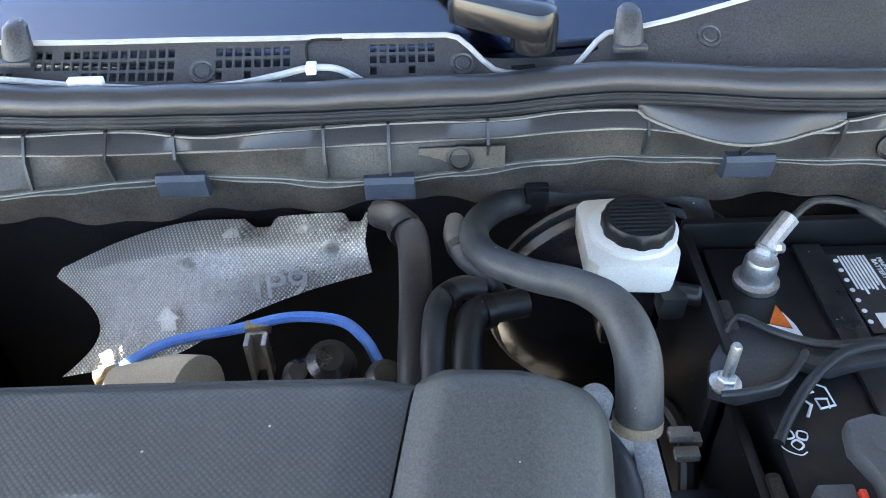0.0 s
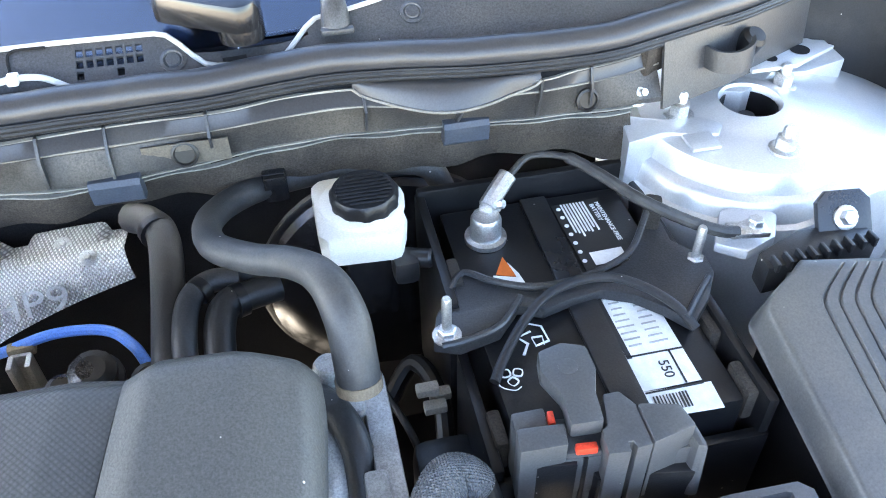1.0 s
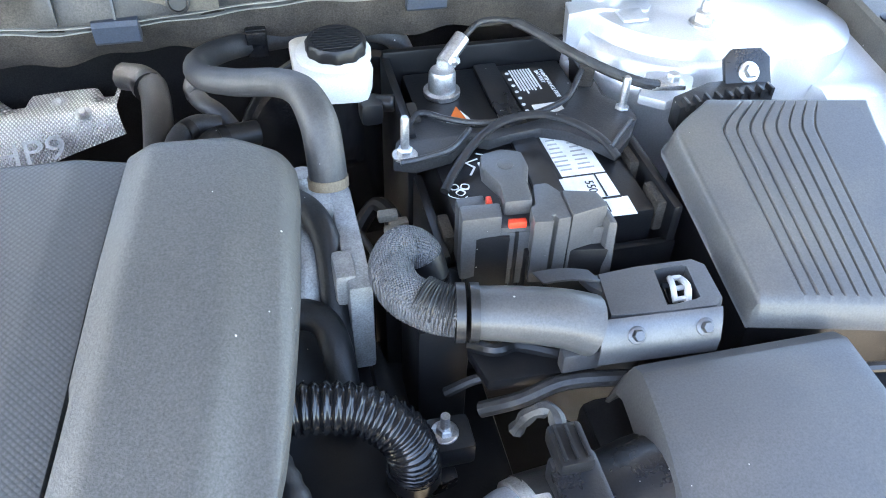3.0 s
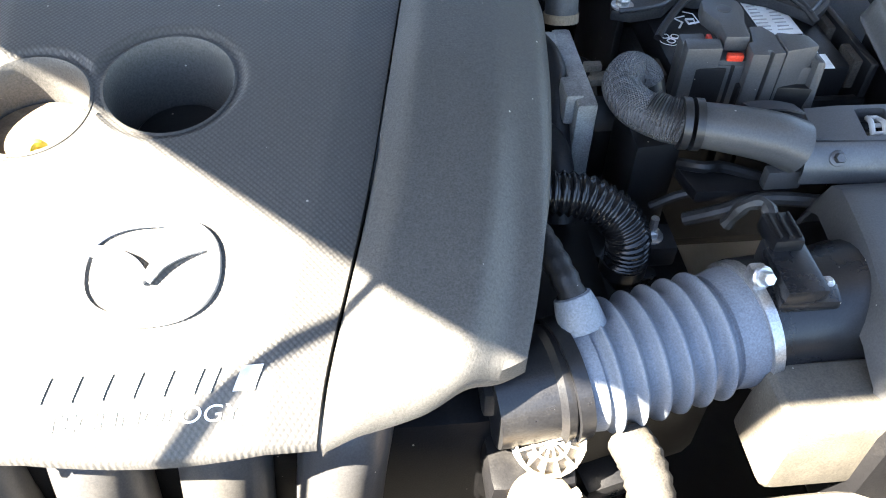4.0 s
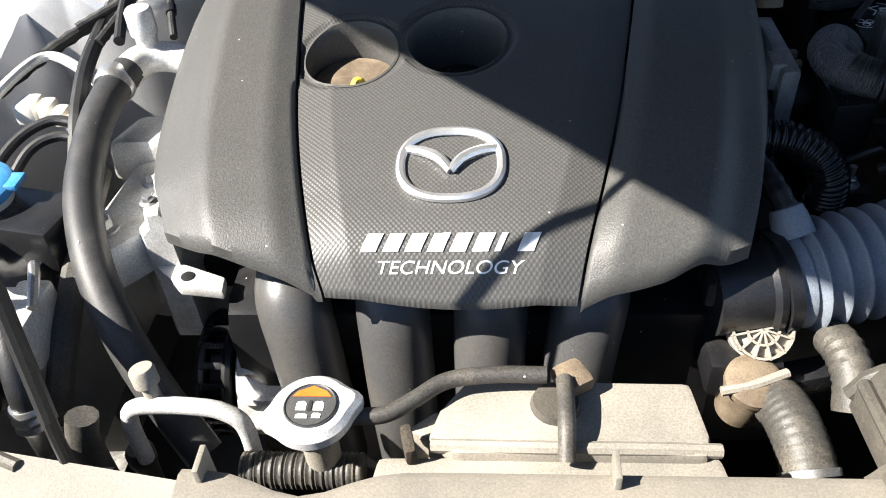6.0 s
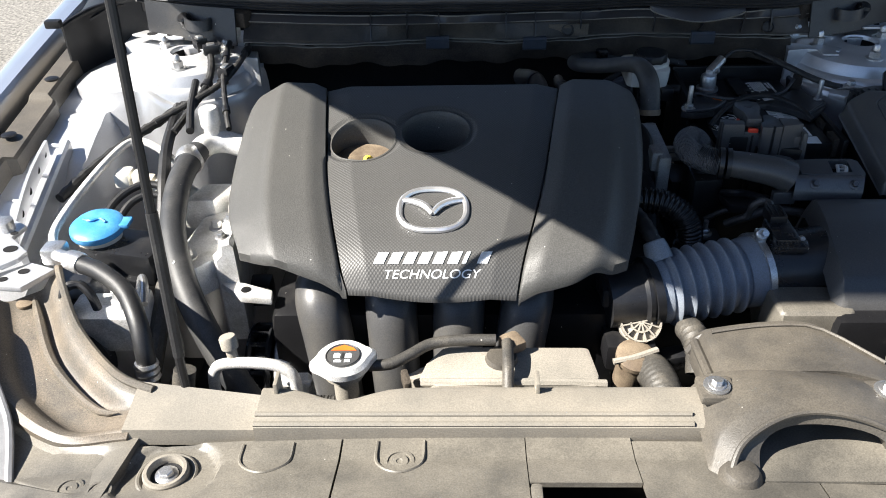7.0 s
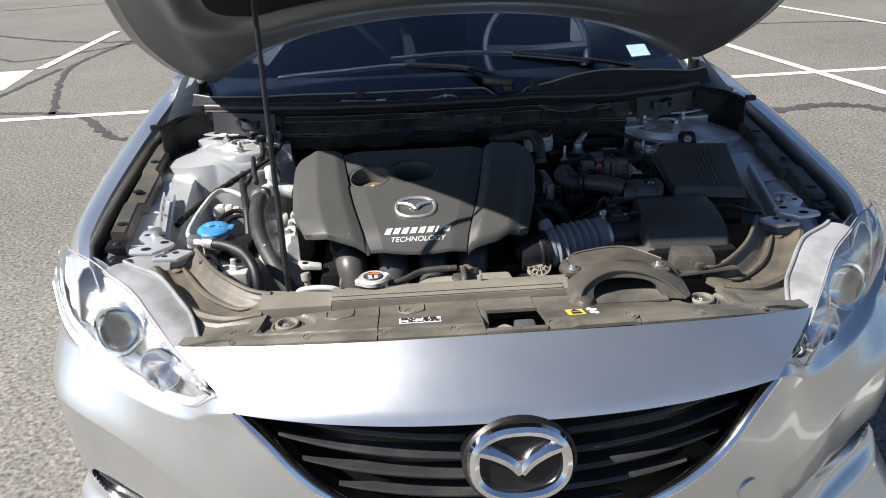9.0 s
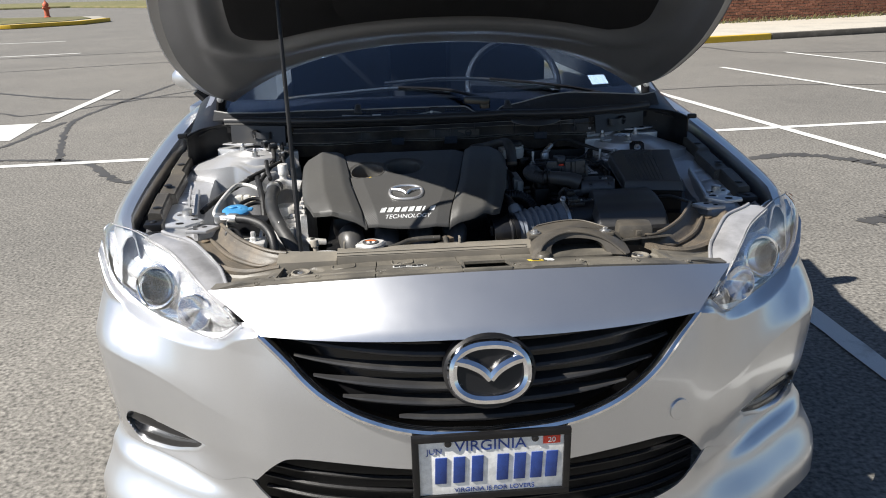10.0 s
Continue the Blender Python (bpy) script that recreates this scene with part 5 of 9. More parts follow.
# dark of the recess put into the colour: near-black
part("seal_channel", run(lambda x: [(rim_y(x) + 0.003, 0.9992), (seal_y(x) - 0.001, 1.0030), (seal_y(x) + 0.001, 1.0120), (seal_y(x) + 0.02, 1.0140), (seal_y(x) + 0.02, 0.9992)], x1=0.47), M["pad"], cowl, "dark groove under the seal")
SEAL_X = [-0.66 + 0.02 * k for k in range(67)]
bm = B()
tube(bm, [(x, seal_y(x) + 0.0015, 1.0215 + 0.7 * ripple(x)) for x in SEAL_X], 0.0124, 16, 2)
part("rubber_seal", bm, M["seal"], cowl, "rubber bonnet seal")
for dy, z, r in ((-0.0105, 1.0125, 0.0026), (-0.0085, 1.0075, 0.0022), (-0.0125, 1.0165, 0.0012)):
    bm = B()
    tube(bm, [(x, seal_y(x) + dy + ripple(x, 0.6), z) for x in SEAL_X], r, 8, 2)
    part("seal_lip", bm, M["rubber"], cowl, "thin rubber lip")
# top panel with a field of square vents
screen_y = curve((-0.70, -0.50, -0.27, -0.10, 0.0, 0.10, 0.20, 0.34, 0.50, 0.70), (0.755, 0.705, 0.674, 0.667, 0.667, 0.668, 0.674, 0.690, 0.712, 0.757))
VX0, PITCH, HOLE = -0.2370, 0.0072, 0.0026
vents = set()
for first, rows in ((0, {3: [0, 1] + list(range(3, 15)), 2: range(15), 1: range(5, 15), 0: (5, 6, 7, 11, 12, 13, 14)}), (19, {3: range(8), 2: range(8), 1: (0, 3, 7), 0: (0, 3)}), (35, {3: range(7), 2: range(7), 1: (0, 4), 0: (4,)}), (-4, {1: (0, 1)})):
    for j, cols in rows.items():
        vents.update((first + i, j) for i in cols)


def cowl_top(x, w):
    """The cowl's top panel, from the seal (w 0) to the glass (w 1)."""
    dip = smooth(0.062, 0.022, abs(x - 0.134)) * 0.026 * smooth(0.5, 1.0, w)
    y = lerp(seal_y(x) + 0.012, screen_y(x), w) - dip
    return Vector((x, y, 1.0225 + 0.70 * (y - seal_y(x) - 0.012) * lerp(1.0, 0.8, abs(x)) + 0.004 * smooth(0.16, 0.36, x) * smooth(0.25, 0.75, w)))


t = B()
xs = sorted([-0.70 + 0.0175 * k for k in range(25)] + [VX0 + PITCH * i + d for i in range(-4, 42) for d in (-HOLE, HOLE)] + [0.065 + 0.012 * k for k in range(1, 54)])
ws = [0.0] + [c + d for c in (0.10, 0.325, 0.55, 0.775) for d in (-0.082, 0.082)] + [0.91, 1.0]
ws = sorted(set(ws))
grid = {(a, b): t.verts.new(cowl_top(x, w)) for a, x in enumerate(xs) for b, w in enumerate(ws)}
for a in range(len(xs) - 1):
    for b in range(len(ws) - 1):
        mx, mw = (xs[a] + xs[a + 1]) / 2, (ws[b] + ws[b + 1]) / 2
        i = round((mx - VX0) / PITCH)
        j = min(range(4), key=lambda q: abs((0.10, 0.325, 0.55, 0.775)[q] - mw))
        if (i, j) in vents and abs(mx - VX0 - i * PITCH) < 0.0008 and abs(mw - (0.10, 0.325, 0.55, 0.775)[j]) < 0.02:
            continue
        t.faces.new((grid[a, b], grid[a + 1, b], grid[a + 1, b + 1], grid[a, b + 1]))
bmesh.ops.delete(t, geom=[v for v in t.verts if not v.link_faces], context="VERTS")
grown = bmesh.ops.extrude_face_region(t, geom=t.faces[:])["geom"]
bmesh.ops.translate(t, verts=[g for g in grown if isinstance(g, bmesh.types.BMVert)], vec=(0, 0.0012, -0.0022))
bmesh.ops.recalc_face_normals(t, faces=t.faces[:])
part("vent_panel", t, M["ventpanel"], cowl, "grey black panel with rows of square vents")
# near-black backing added below the panel to keep the vents dark
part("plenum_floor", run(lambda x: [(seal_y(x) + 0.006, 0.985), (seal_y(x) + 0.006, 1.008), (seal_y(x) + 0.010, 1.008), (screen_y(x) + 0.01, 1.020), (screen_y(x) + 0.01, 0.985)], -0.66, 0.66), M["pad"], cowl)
bm = B()
tube(bm, [cowl_top(x, 1.0) + Vector((0, 0.0005, 0.0012)) for x in [-0.70 + 0.00875 * k for k in range(161)]], 0.0021, 6, 1)
part("screen_edge", bm, M["faint"], cowl, "pale rubber edge at the glass")
for x, w in ((-0.112, 0.42), (0.082, 0.42), (0.269, 0.60), (-0.42, 0.5)):
    bm = B()
    lathe(bm, [(0.0098, 0), (0.0098, 0.0010), (0.0074, 0.0018), (0.0062, 0.0006), (0.0050, 0.0018), (0, 0.0020)], cowl_top(x, w), (0, -0.55, 0.82), 20)
    part("push_pin", bm, M["ventpanel"], cowl)
# slots drawn as dark strips laid on the panel
for x0, x1, w in ((0.000, 0.022, 0.06), (0.118, 0.136, 0.18)):
    bm = B()
    sheet(bm, lambda u, v: cowl_top(lerp(x0, x1, u), w + 0.10 * v) + Vector((0, 0, 0.0012)), 4, 2, 0.001)
    part("drain_slot", bm, M["pad"], cowl, "dark slot")
bm = B()
tube(bm, [cowl_top(-0.033, 0.40) + Vector((0, 0, 0.001)), cowl_top(-0.033, 0.92) + Vector((0, 0, 0.001)), cowl_top(-0.008, 0.95) + Vector((0, 0, 0.001))], 0.0011, 6, 6)
part("panel_joint", bm, M["pad"], cowl, "dark joint in the panel")
for x in (-0.136, 0.024, 0.301):
    bm = B()
    y = lip_y(x)
    loft(bm, [[(x + a * 0.019, y - 0.004, 0.944), (x + a * 0.019, y - 0.007, 0.947), (x + a * 0.019, y - 0.009, 0.962), (x + a * 0.019, y - 0.006, 0.966), (x + a * 0.019, y + 0.006, 0.966), (x + a * 0.019, y + 0.006, 0.944)] for a in (-1.0, -0.96, -0.1, -0.06, -0.02, 0.03, 0.07, 0.96, 1.0)])
    part("clip", bm, M["clipblue"], cowl, "blue-grey plastic clip")
for x in (-0.245, -0.185, -0.133, -0.023, 0.025, 0.099, 0.220, 0.294, 0.36, 0.405):
    bm = B()
    loft(bm, [[(x + d, lip_y(x) + 0.010, 0.962), (x + d, lip_y(x) - 0.004, 0.964), (x + d, edge_y(x) - 0.005, 0.986), (x + d, rim_y(x) - 0.002, 1.0015), (x + d, rim_y(x) + 0.008, 1.0015)] for d in (-0.0011, 0.0011)])
    part("rib", bm, M["cowl"], cowl)
bm = B()


def bulge_f(u, v):
    """Smooth hollow in the channel, between rim and front."""
    x = lerp(0.212, 0.360, u)
    k = math.sin(math.pi * u) ** 0.6
    y = lerp(seal_y(x) - 0.010, lerp(rim_y(x), edge_y(x) - 0.006, k), v)
    return Vector((x, y, lerp(1.006, lerp(1.001, 0.9885, k), v) + 0.007 * math.sin(math.pi * v) * k))


sheet(bm, bulge_f, 40, 14, 0.003)
part("bulge", bm, M["seal"], cowl, "smooth moulded bulge")
bm = B()
tube(bm, [bulge_f(k / 30, 1.0) + Vector((0, -0.001, 0)) for k in range(31)], 0.0012, 6, 1)
part("bulge_edge", bm, M["edge"], cowl, "pale worn edge")
for x, z, r in ((0.078, 0.973, 0.0105), (0.403, 0.973, 0.0100)):
    bm = B()
    lathe(bm, [(r, 0), (r, 0.0025), (r * 0.8, 0.0030), (r * 0.7, 0.0012), (0, 0.0012)], (x, lerp(lip_y(x), edge_y(x), 0.5) - 0.001, z), (0, -1, 0.25), 20)
    part("blanking_cap", bm, M["black"], cowl)
bm = B()
sheet(bm, lambda u, v: Vector((lerp(0.047, 0.112, u), lerp(lip_y(0.08), edge_y(0.08), v) - 0.0005, lerp(0.9635, 0.983, v))), 6, 4, 0.0012)
part("stained_patch", bm, M["duct"], cowl, "dusty brown patch")
bm = B()
lathe(bm, [(0.012, 0), (0.012, 0.002), (0.0065, 0.003), (0.0065, 0.010), (0.003, 0.011), (0.003, 0.016), (0, 0.016)], (0.452, 0.622, 0.965), (0.1, -0.8, 0.5), 16)
part("stud_nut", bm, M["steel"], cowl, "zinc nut on a stud")
bm = B()
tube(bm, [cowl_top(x, w) + Vector((0, 0, z)) for x, w, z in ((-0.30, 0.20, 0.006), (-0.25, 0.10, 0.007), (-0.20, 0.02, 0.006), (-0.14, 0.0, 0.004), (-0.09, 0.02, 0.005), (-0.055, 0.12, 0.007), (-0.033, 0.22, 0.008), (-0.012, 0.22, 0.007), (0.004, 0.08, 0.004), (0.012, 0.03, 0.0))], 0.0026, 8, 8)
tb = part("washer_tube", bm, M["faint"], cowl, "thin grey washer tube")
for x, w, sx_, sy_ in ((-0.196, 0.04, 0.026, 0.007), (-0.030, 0.22, 0.008, 0.010)):
    bm = B()
    box(bm, cowl_top(x, w) + Vector((0, 0, 0.008)), (sx_, sy_, 0.007), 0.0015)
    part("tube_clip", bm, M["label"], tb, "white tube clip")
for x in (-0.252, 0.208):
    nz = thing("washer_nozzle", (x, 0.668, 1.04), "grey plastic washer nozzle on the cowl", "washer nozzle", "washer nozzles")
    p = cowl_top(x, 0.86)
    bm = B()
    loft(bm, [[p + Vector((math.cos(q * math.pi / 8) * 0.0105 * k, math.sin(q * math.pi / 8) * 0.0105 * k + dy, dz)) for q in range(16)] for k, dy, dz in ((1.15, -0.004, -0.003), (1.10, -0.003, 0.003), (0.95, 0.002, 0.012), (0.85, 0.006, 0.018), (0.5, 0.009, 0.021))])
    part("body", bm, M["ventpanel"], nz)
    bm = B()
    box(bm, p + Vector((0, -0.013, -0.003)), (0.026, 0.008, 0.005), 0.002)
    part("foot", bm, M["ventpanel"], nz)
settle(**REAR)
# wipers
for piv, pts, nm in (((0.146, 0.578, 1.086), [(0.146, 0.578, 1.092), (0.05, 0.66, 1.110), (-0.10, 0.70, 1.118), (-0.30, 0.72, 1.105), (-0.44, 0.735, 1.095)], "a"), ((0.50, 0.70, 1.075), [(0.52, 0.695, 1.082), (0.40, 0.70, 1.105), (0.18, 0.72, 1.132), (0.02, 0.73, 1.138), (-0.14, 0.735, 1.130)], "b")):
    wp = thing("wiper", piv, "black windscreen wiper resting at the screen base", "wiper", "wipers")
    bm = B()
    tube(bm, pts[:3], 0.009, 8, 8, flat=0.6)
    part("arm", bm, M["gloss"], wp)
    bm = B()
    tube(bm, [Vector(p) + Vector((0, 0.015, -0.006)) for p in pts[1:]], 0.008, 8, 8, flat=0.8)
    part("blade", bm, M["rubber"], wp)
    bm = B()
    loft(bm, [[Vector(piv) + Vector((lx + 0.0155 * k * math.cos(q * math.pi / 9), ly + 0.0155 * k * math.sin(q * math.pi / 9), dz)) if math.cos(q * math.pi / 9) > -0.2 else Vector(piv) + Vector((lx - 0.048 + 0.012 * k * math.cos(q * math.pi / 9), ly + 0.026 + 0.012 * k * math.sin(q * math.pi / 9), dz)) for q in range(18)] for k, lx, ly, dz in ((1.0, 0, -0.006, -0.008), (1.06, 0, -0.006, 0.004), (0.9, 0, -0.006, 0.011), (0.5, 0, -0.006, 0.014))])
    lathe(bm, [(0.017, -0.02), (0.017, 0.004), (0.013, 0.012), (0, 0.013)], piv, n=20)
    part("pivot_cap", bm, M["gloss"], wp)

# ends of the cowl: foam, folded panel and a curved bracket
settle()
for side in (1, -1):
    bm = B()
    box(bm, (0.474, 0.640, 0.993), (0.052, 0.022, 0.026), 0.004, Matrix.Rotation(radians(27), 4, "Z"))
    if side < 0:
        flip(bm)
    part("foam_block", bm, M["felt"], cowl, "brown foam block")
    bm = B()
    sheet(bm, lambda u, v: Vector((lerp(0.470, 0.640, u), seal_y(lerp(0.470, 0.640, u)) - 0.006 - 0.018 * (1 - v) * (1 - 0.5 * u), lerp(0.955, 1.012, v))), 14, 8, 0.003)
    if side < 0:
        flip(bm)
    part("end_panel", bm, M["cowl"], cowl, "dusty dark folded end panel")
    bm = B()
    HOOP = spline([(0.512, 0.662, 0.992), (0.512, 0.636, 0.991), (0.520, 0.616, 0.990), (0.538, 0.611, 0.990), (0.556, 0.620, 0.992), (0.564, 0.638, 0.994)], 6)
    sheet(bm, lambda u, v: HOOP[int(round(u * (len(HOOP) - 1)))] + Vector((0, 0.004 * v, lerp(-0.012, 0.006, v))), len(HOOP) - 1, 3, 0.004)
    if side < 0:
        flip(bm)
    part("curved_bracket", bm, M["cowl"], cowl, "curved black bracket")
    bm = B()
    lathe(bm, [(0.011, -0.010), (0.011, 0.006), (0.008, 0.010), (0, 0.010)], (0.562, 0.640, 0.990), (0.2, -0.4, 0.9), 20)
    if side < 0:
        flip(bm)
    part("bracket_plug", bm, M["black"], cowl)
    bm = B()
    slab(bm, [(0.565, 0.672), (0.572, 0.640), (0.616, 0.640), (0.668, 0.664), (0.650, 0.684)], 0.956, 0.960, 0.0012)
    if side < 0:
        flip(bm)
    part("end_plate", bm, M["inner"], cowl, "flat silver end plate")
    # dark discs on the plate in place of open holes
    for x, y, r in ((0.598, 0.656, 0.006), (0.632, 0.664, 0.009)):
        bm = B()
        lathe(bm, [(r, 0), (r, 0.0006), (0, 0.0006)], (x, y, 0.960), n=18)
        if side < 0:
            flip(bm)
        part("plate_hole", bm, M["pad"], cowl)

# ---- engine cover ----
COVER = dict(x=-0.004, y=0.031, z=-0.014, sx=1.02, sy=1.055)
settle(**COVER)
cover = thing("engine_cover", (-0.11, 0.2, 0.84), "dark grey plastic engine cover in three panels with a studded middle", "engine cover")
ZC = curve((-0.02, 0.0, 0.03, 0.08, 0.125, 0.235, 0.30, 0.345, 0.37), (0.842, 0.868, 0.905, 0.927, 0.940, 0.966, 0.976, 0.981, 0.981))
SL = curve((-0.01, 0.017, 0.129, 0.25, 0.365), (-0.212, -0.226, -0.252, -0.268, -0.281))
SR = curve((-0.01, 0.10, 0.178, 0.365), (-0.030, 0.001, 0.018, 0.050))
XL = curve((0.0, 0.05, 0.115, 0.25, 0.335, 0.355, 0.365), (-0.346, -0.366, -0.378, -0.386, -0.388, -0.384, -0.372))
XR = curve((0.0, 0.05, 0.09, 0.195, 0.30, 0.335, 0.355, 0.365), (0.098, 0.116, 0.127, 0.144, 0.155, 0.157, 0.154, 0.144))
FRONT = curve((-0.354, -0.32, -0.294, -0.218, -0.122, -0.03, 0.032, 0.063, 0.106, 0.122), (0.056, 0.036, 0.026, 0.011, 0.003, 0.007, 0.015, 0.026, 0.043, 0.062))
WELLS = ((-0.216, 0.224, 0.0405, 0.034), (-0.123, 0.238, 0.0430, 0.056))


def facet(t, *steps):
    """A section through the points (t, z) with softened creases."""
    total = 0.0
    for k in range(-3, 4):
        s = t + 0.014 * k * smooth(0.0, 0.08, t)
        z = steps[-1][1]
        for (a, za), (b, zb) in zip(steps[:-1], steps[1:]):
            if s <= b:
                z = lerp(za, zb, (s - a) / (b - a))
                break
        total += z / 7
    return total


def cover_z(x, y):
    z = ZC(y)
    if x < SL(y):
        t = (SL(y) - x) / (SL(y) - XL(y))
        z += facet(t, (-1, -0.003), (0, -0.003), (0.16, 0.006), (0.56, 0.008), (0.62, 0.003), (0.66, 0.001), (0.90, -0.014), (0.96, -0.022), (1.2, -0.06))
    elif x > SR(y):
        t = (x - SR(y)) / (XR(y) - SR(y))
        z += facet(t, (-1, -0.003), (0, -0.003), (0.16, 0.007), (0.62, 0.005), (0.76, 0.005 - 0.016 * lerp(1.0, 0.45, smooth(0.0, 0.30, y))), (0.93, -0.013), (1.0, -0.028), (1.2, -0.08))
    else:
        e = min(x - SL(y), SR(y) - x)
        z -= 0.0075 * max(0.0, 1 - e / 0.032)
        bean = min(math.hypot((x - wx) / (wr + 0.008), (y - wy) / (wr + 0.006)) for wx, wy, wr, d in WELLS)
        z -= 0.004 * smooth(1.06, 0.98, bean)
    return z


def panel(a, b, nu, nv, mat_, name, label, skirt):
    bm = B()
    t = B()
    g = []
    for i in range(nu + 1):
        g.append([])
        for j in range(nv + 1):
            u, v = i / nu, j / nv
            yb = lerp(0.0, 0.365, v)
            x = lerp(a(yb), b(yb), u)
            y = lerp(FRONT(x), 0.362 + 0.004 * math.sin(math.pi * (x + 0.38) / 0.54), v)
            lip = 0.005 * smooth(0.035, 0.0, y - FRONT(x)) * smooth(0.9, 1.3, abs(x + 0.11) / 0.20)
            g[i].append(t.verts.new((x, y, cover_z(x, y) - lip - 0.016 * smooth(0.338, 0.366, y) ** 2)))
    for i in range(nu):
        for j in range(nv):
            q = (g[i][j], g[i + 1][j], g[i + 1][j + 1], g[i][j + 1])
            if name == "middle_panel" and any(any(math.hypot(p.co.x - w[0], p.co.y - w[1]) < w[2] * 1.0 for p in q) for w in WELLS):
                continue
            t.faces.new(q)
    bmesh.ops.delete(t, geom=[v for v in t.verts if not v.link_faces], context="VERTS")
    rim = [e for e in t.edges if len(e.link_faces) == 1 and all(p.co.z > 0 for p in e.verts) and not (name == "middle_panel" and any(math.hypot(e.verts[0].co.x - w[0], e.verts[0].co.y - w[1]) < w[2] * 1.1 for w in WELLS))]
    ex = bmesh.ops.extrude_edge_only(t, edges=rim)
    for v in ex["geom"]:
        if isinstance(v, bmesh.types.BMVert):
            v.co.z -= skirt
    bmesh.ops.recalc_face_normals(t, faces=t.faces)
    bmesh.ops.solidify(t, geom=t.faces[:], thickness=0.002)
    join(bm, t)
    return part(name, bm, mat_, cover, label, 50)


panel(lambda y: XL(y), lambda y: SL(y) - 0.0012, 50, 70, M["cover"], "left_panel", "grained grey side panel", 0.011)
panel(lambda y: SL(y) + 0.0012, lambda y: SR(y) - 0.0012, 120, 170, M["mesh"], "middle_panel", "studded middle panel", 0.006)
panel(lambda y: SR(y) + 0.0012, lambda y: XR(y), 50, 70, M["cover"], "right_panel", "grained grey side panel", 0.014)
for wx, wy, wr, d in WELLS:
    bm = B()
    rows = []
    for k, dz in ((1.075, 0.0007), (1.03, 0.0012), (1.0, -0.0012), (0.975, -0.010), (0.955, -d * 0.8), (0.93, -d), (0.55, -d - 0.002)):
        row = []
        for j in range(72):
            a = 2 * math.pi * j / 72
            x, y = wx + math.cos(a) * wr * k, wy + math.sin(a) * wr * k
            z = cover_z(x, y) if k > 0.99 else cover_z(wx + math.cos(a) * wr, wy + math.sin(a) * wr)
            if k < 0.96:
                z = lerp(z, cover_z(wx, wy), smooth(0.975, 0.93, k))
            row.append((x, y, z + dz))
        rows.append(row)
    loft(bm, rows[::-1], cap=False)
    lathe(bm, [(wr * 0.56, -0.001), (0, -0.001)], (wx, wy, cover_z(wx, wy) - d), n=36)
    part("well", bm, M["cover"], cover, "round moulded recess")


def on_cover(x, y, off=0.0):
    e = 0.004
    n = Vector((-(cover_z(x + e, y) - cover_z(x - e, y)) / (2 * e), -(cover_z(x, y + e) - cover_z(x, y - e)) / (2 * e), 1)).normalized()
    return Vector((x, y, cover_z(x, y))) + n * off, n


p, n = on_cover(-0.1225, 0.094, 0.0008)
cb = thing("cover_badge", p, "silver oval badge on the engine cover", "badge")
emblem(cb, frame_at(p, (1, 0, 0), n), 0.0394, 0.0318, 0.0038, M["satin"])
def drape(ob, off):
    """Lay a flat mesh on the cover's surface."""
    for v in ob.data.vertices:
        up = 0.0004 if v.co.z > 0 else 0.0
        v.co.z = cover_z(v.co.x, v.co.y) + off + up * 0.4
    ob.data.transform(PLACE)


settle()
o = lettering("word", "TECHNOLOGY", 0.0088, Matrix.Translation((-0.1235, 0.0185, 0)) @ Matrix.Scale(1.80, 4, (1, 0, 0)), M["print"], cover, 0.0003, 0.25, label="white raised lettering")
settle(**COVER)
drape(o, 0.0006)
for k in range(8):                 # brand word as slanted plain bars
    bm = B()
    x0 = -0.1885 + 0.0166 * k
    w = 0.0120 if k != 6 else 0.0045
    sheet(bm, lambda u, v: Vector((x0 + w * u + 0.0060 * v, lerp(0.0262, 0.0375, v), -0.0001 + 0.0002 * u)), 6, 8, 0.0004)
    settle()
    o = part("brand_bar", bm, M["print"], cover, "white slanted bar")
    settle(**COVER)
    drape(o, 0.0012)
oc = thing("oil_filler_cap", (-0.123, 0.238, 0.89), "black oil filler cap with yellow oil can print", "oil cap")
bm = B()
lathe(bm, [(0.036, -0.003), (0.036, 0.004), (0.033, 0.007), (0, 0.007)], (-0.123, 0.238, 0.911), n=36)
part("cap", bm, M["black"], oc)
mO = frame_at((-0.120, 0.222, 0.9188), (1, 0, 0), (0, -0.1, 1))
lettering("grade", "SAE 0W-20", 0.0062, mO @ Matrix.Translation((0.010, 0, 0)), M["yellow"], oc, 0.0002)
bm = B()
box(bm, mO @ Vector((0.0, -0.006, 0)), (0.050, 0.0009, 0.0004), 0.0001)
slab(bm, [(-0.030, -0.002), (-0.016, -0.002), (-0.010, 0.003), (-0.017, 0.001), (-0.028, 0.002)], 0, 0.0003, 0, mO)
part("oil_can_print", bm, M["yellow"], oc)
dp = thing("dipstick", (-0.213, 0.20, 0.90), "yellow dipstick handle in the cover recess", "dipstick")
bm = B()
tube(bm, [(-0.212, 0.193, 0.905), (-0.212, 0.194, 0.938), (-0.209, 0.198, 0.946), (-0.204, 0.200, 0.938), (-0.204, 0.199, 0.905)], 0.0035, 8, 6)
part("loop", bm, M["yellow"], dp)
bm = B()
lathe(bm, [(0.036, 0), (0.036, 0.003), (0, 0.003)], (-0.216, 0.224, 0.9305), n=30)
part("well_insert", bm, M["rust"], dp, "brown gasket")

settle()

# ---- slam panel over the radiator ----
slam = thing("slam_panel", (0, -0.2, 0.80), "dusty grey-brown plastic radiator cover panel", "slam panel")


def front_y(x):
    return -0.345 + 0.133 * abs(x / 0.556) ** 2.4


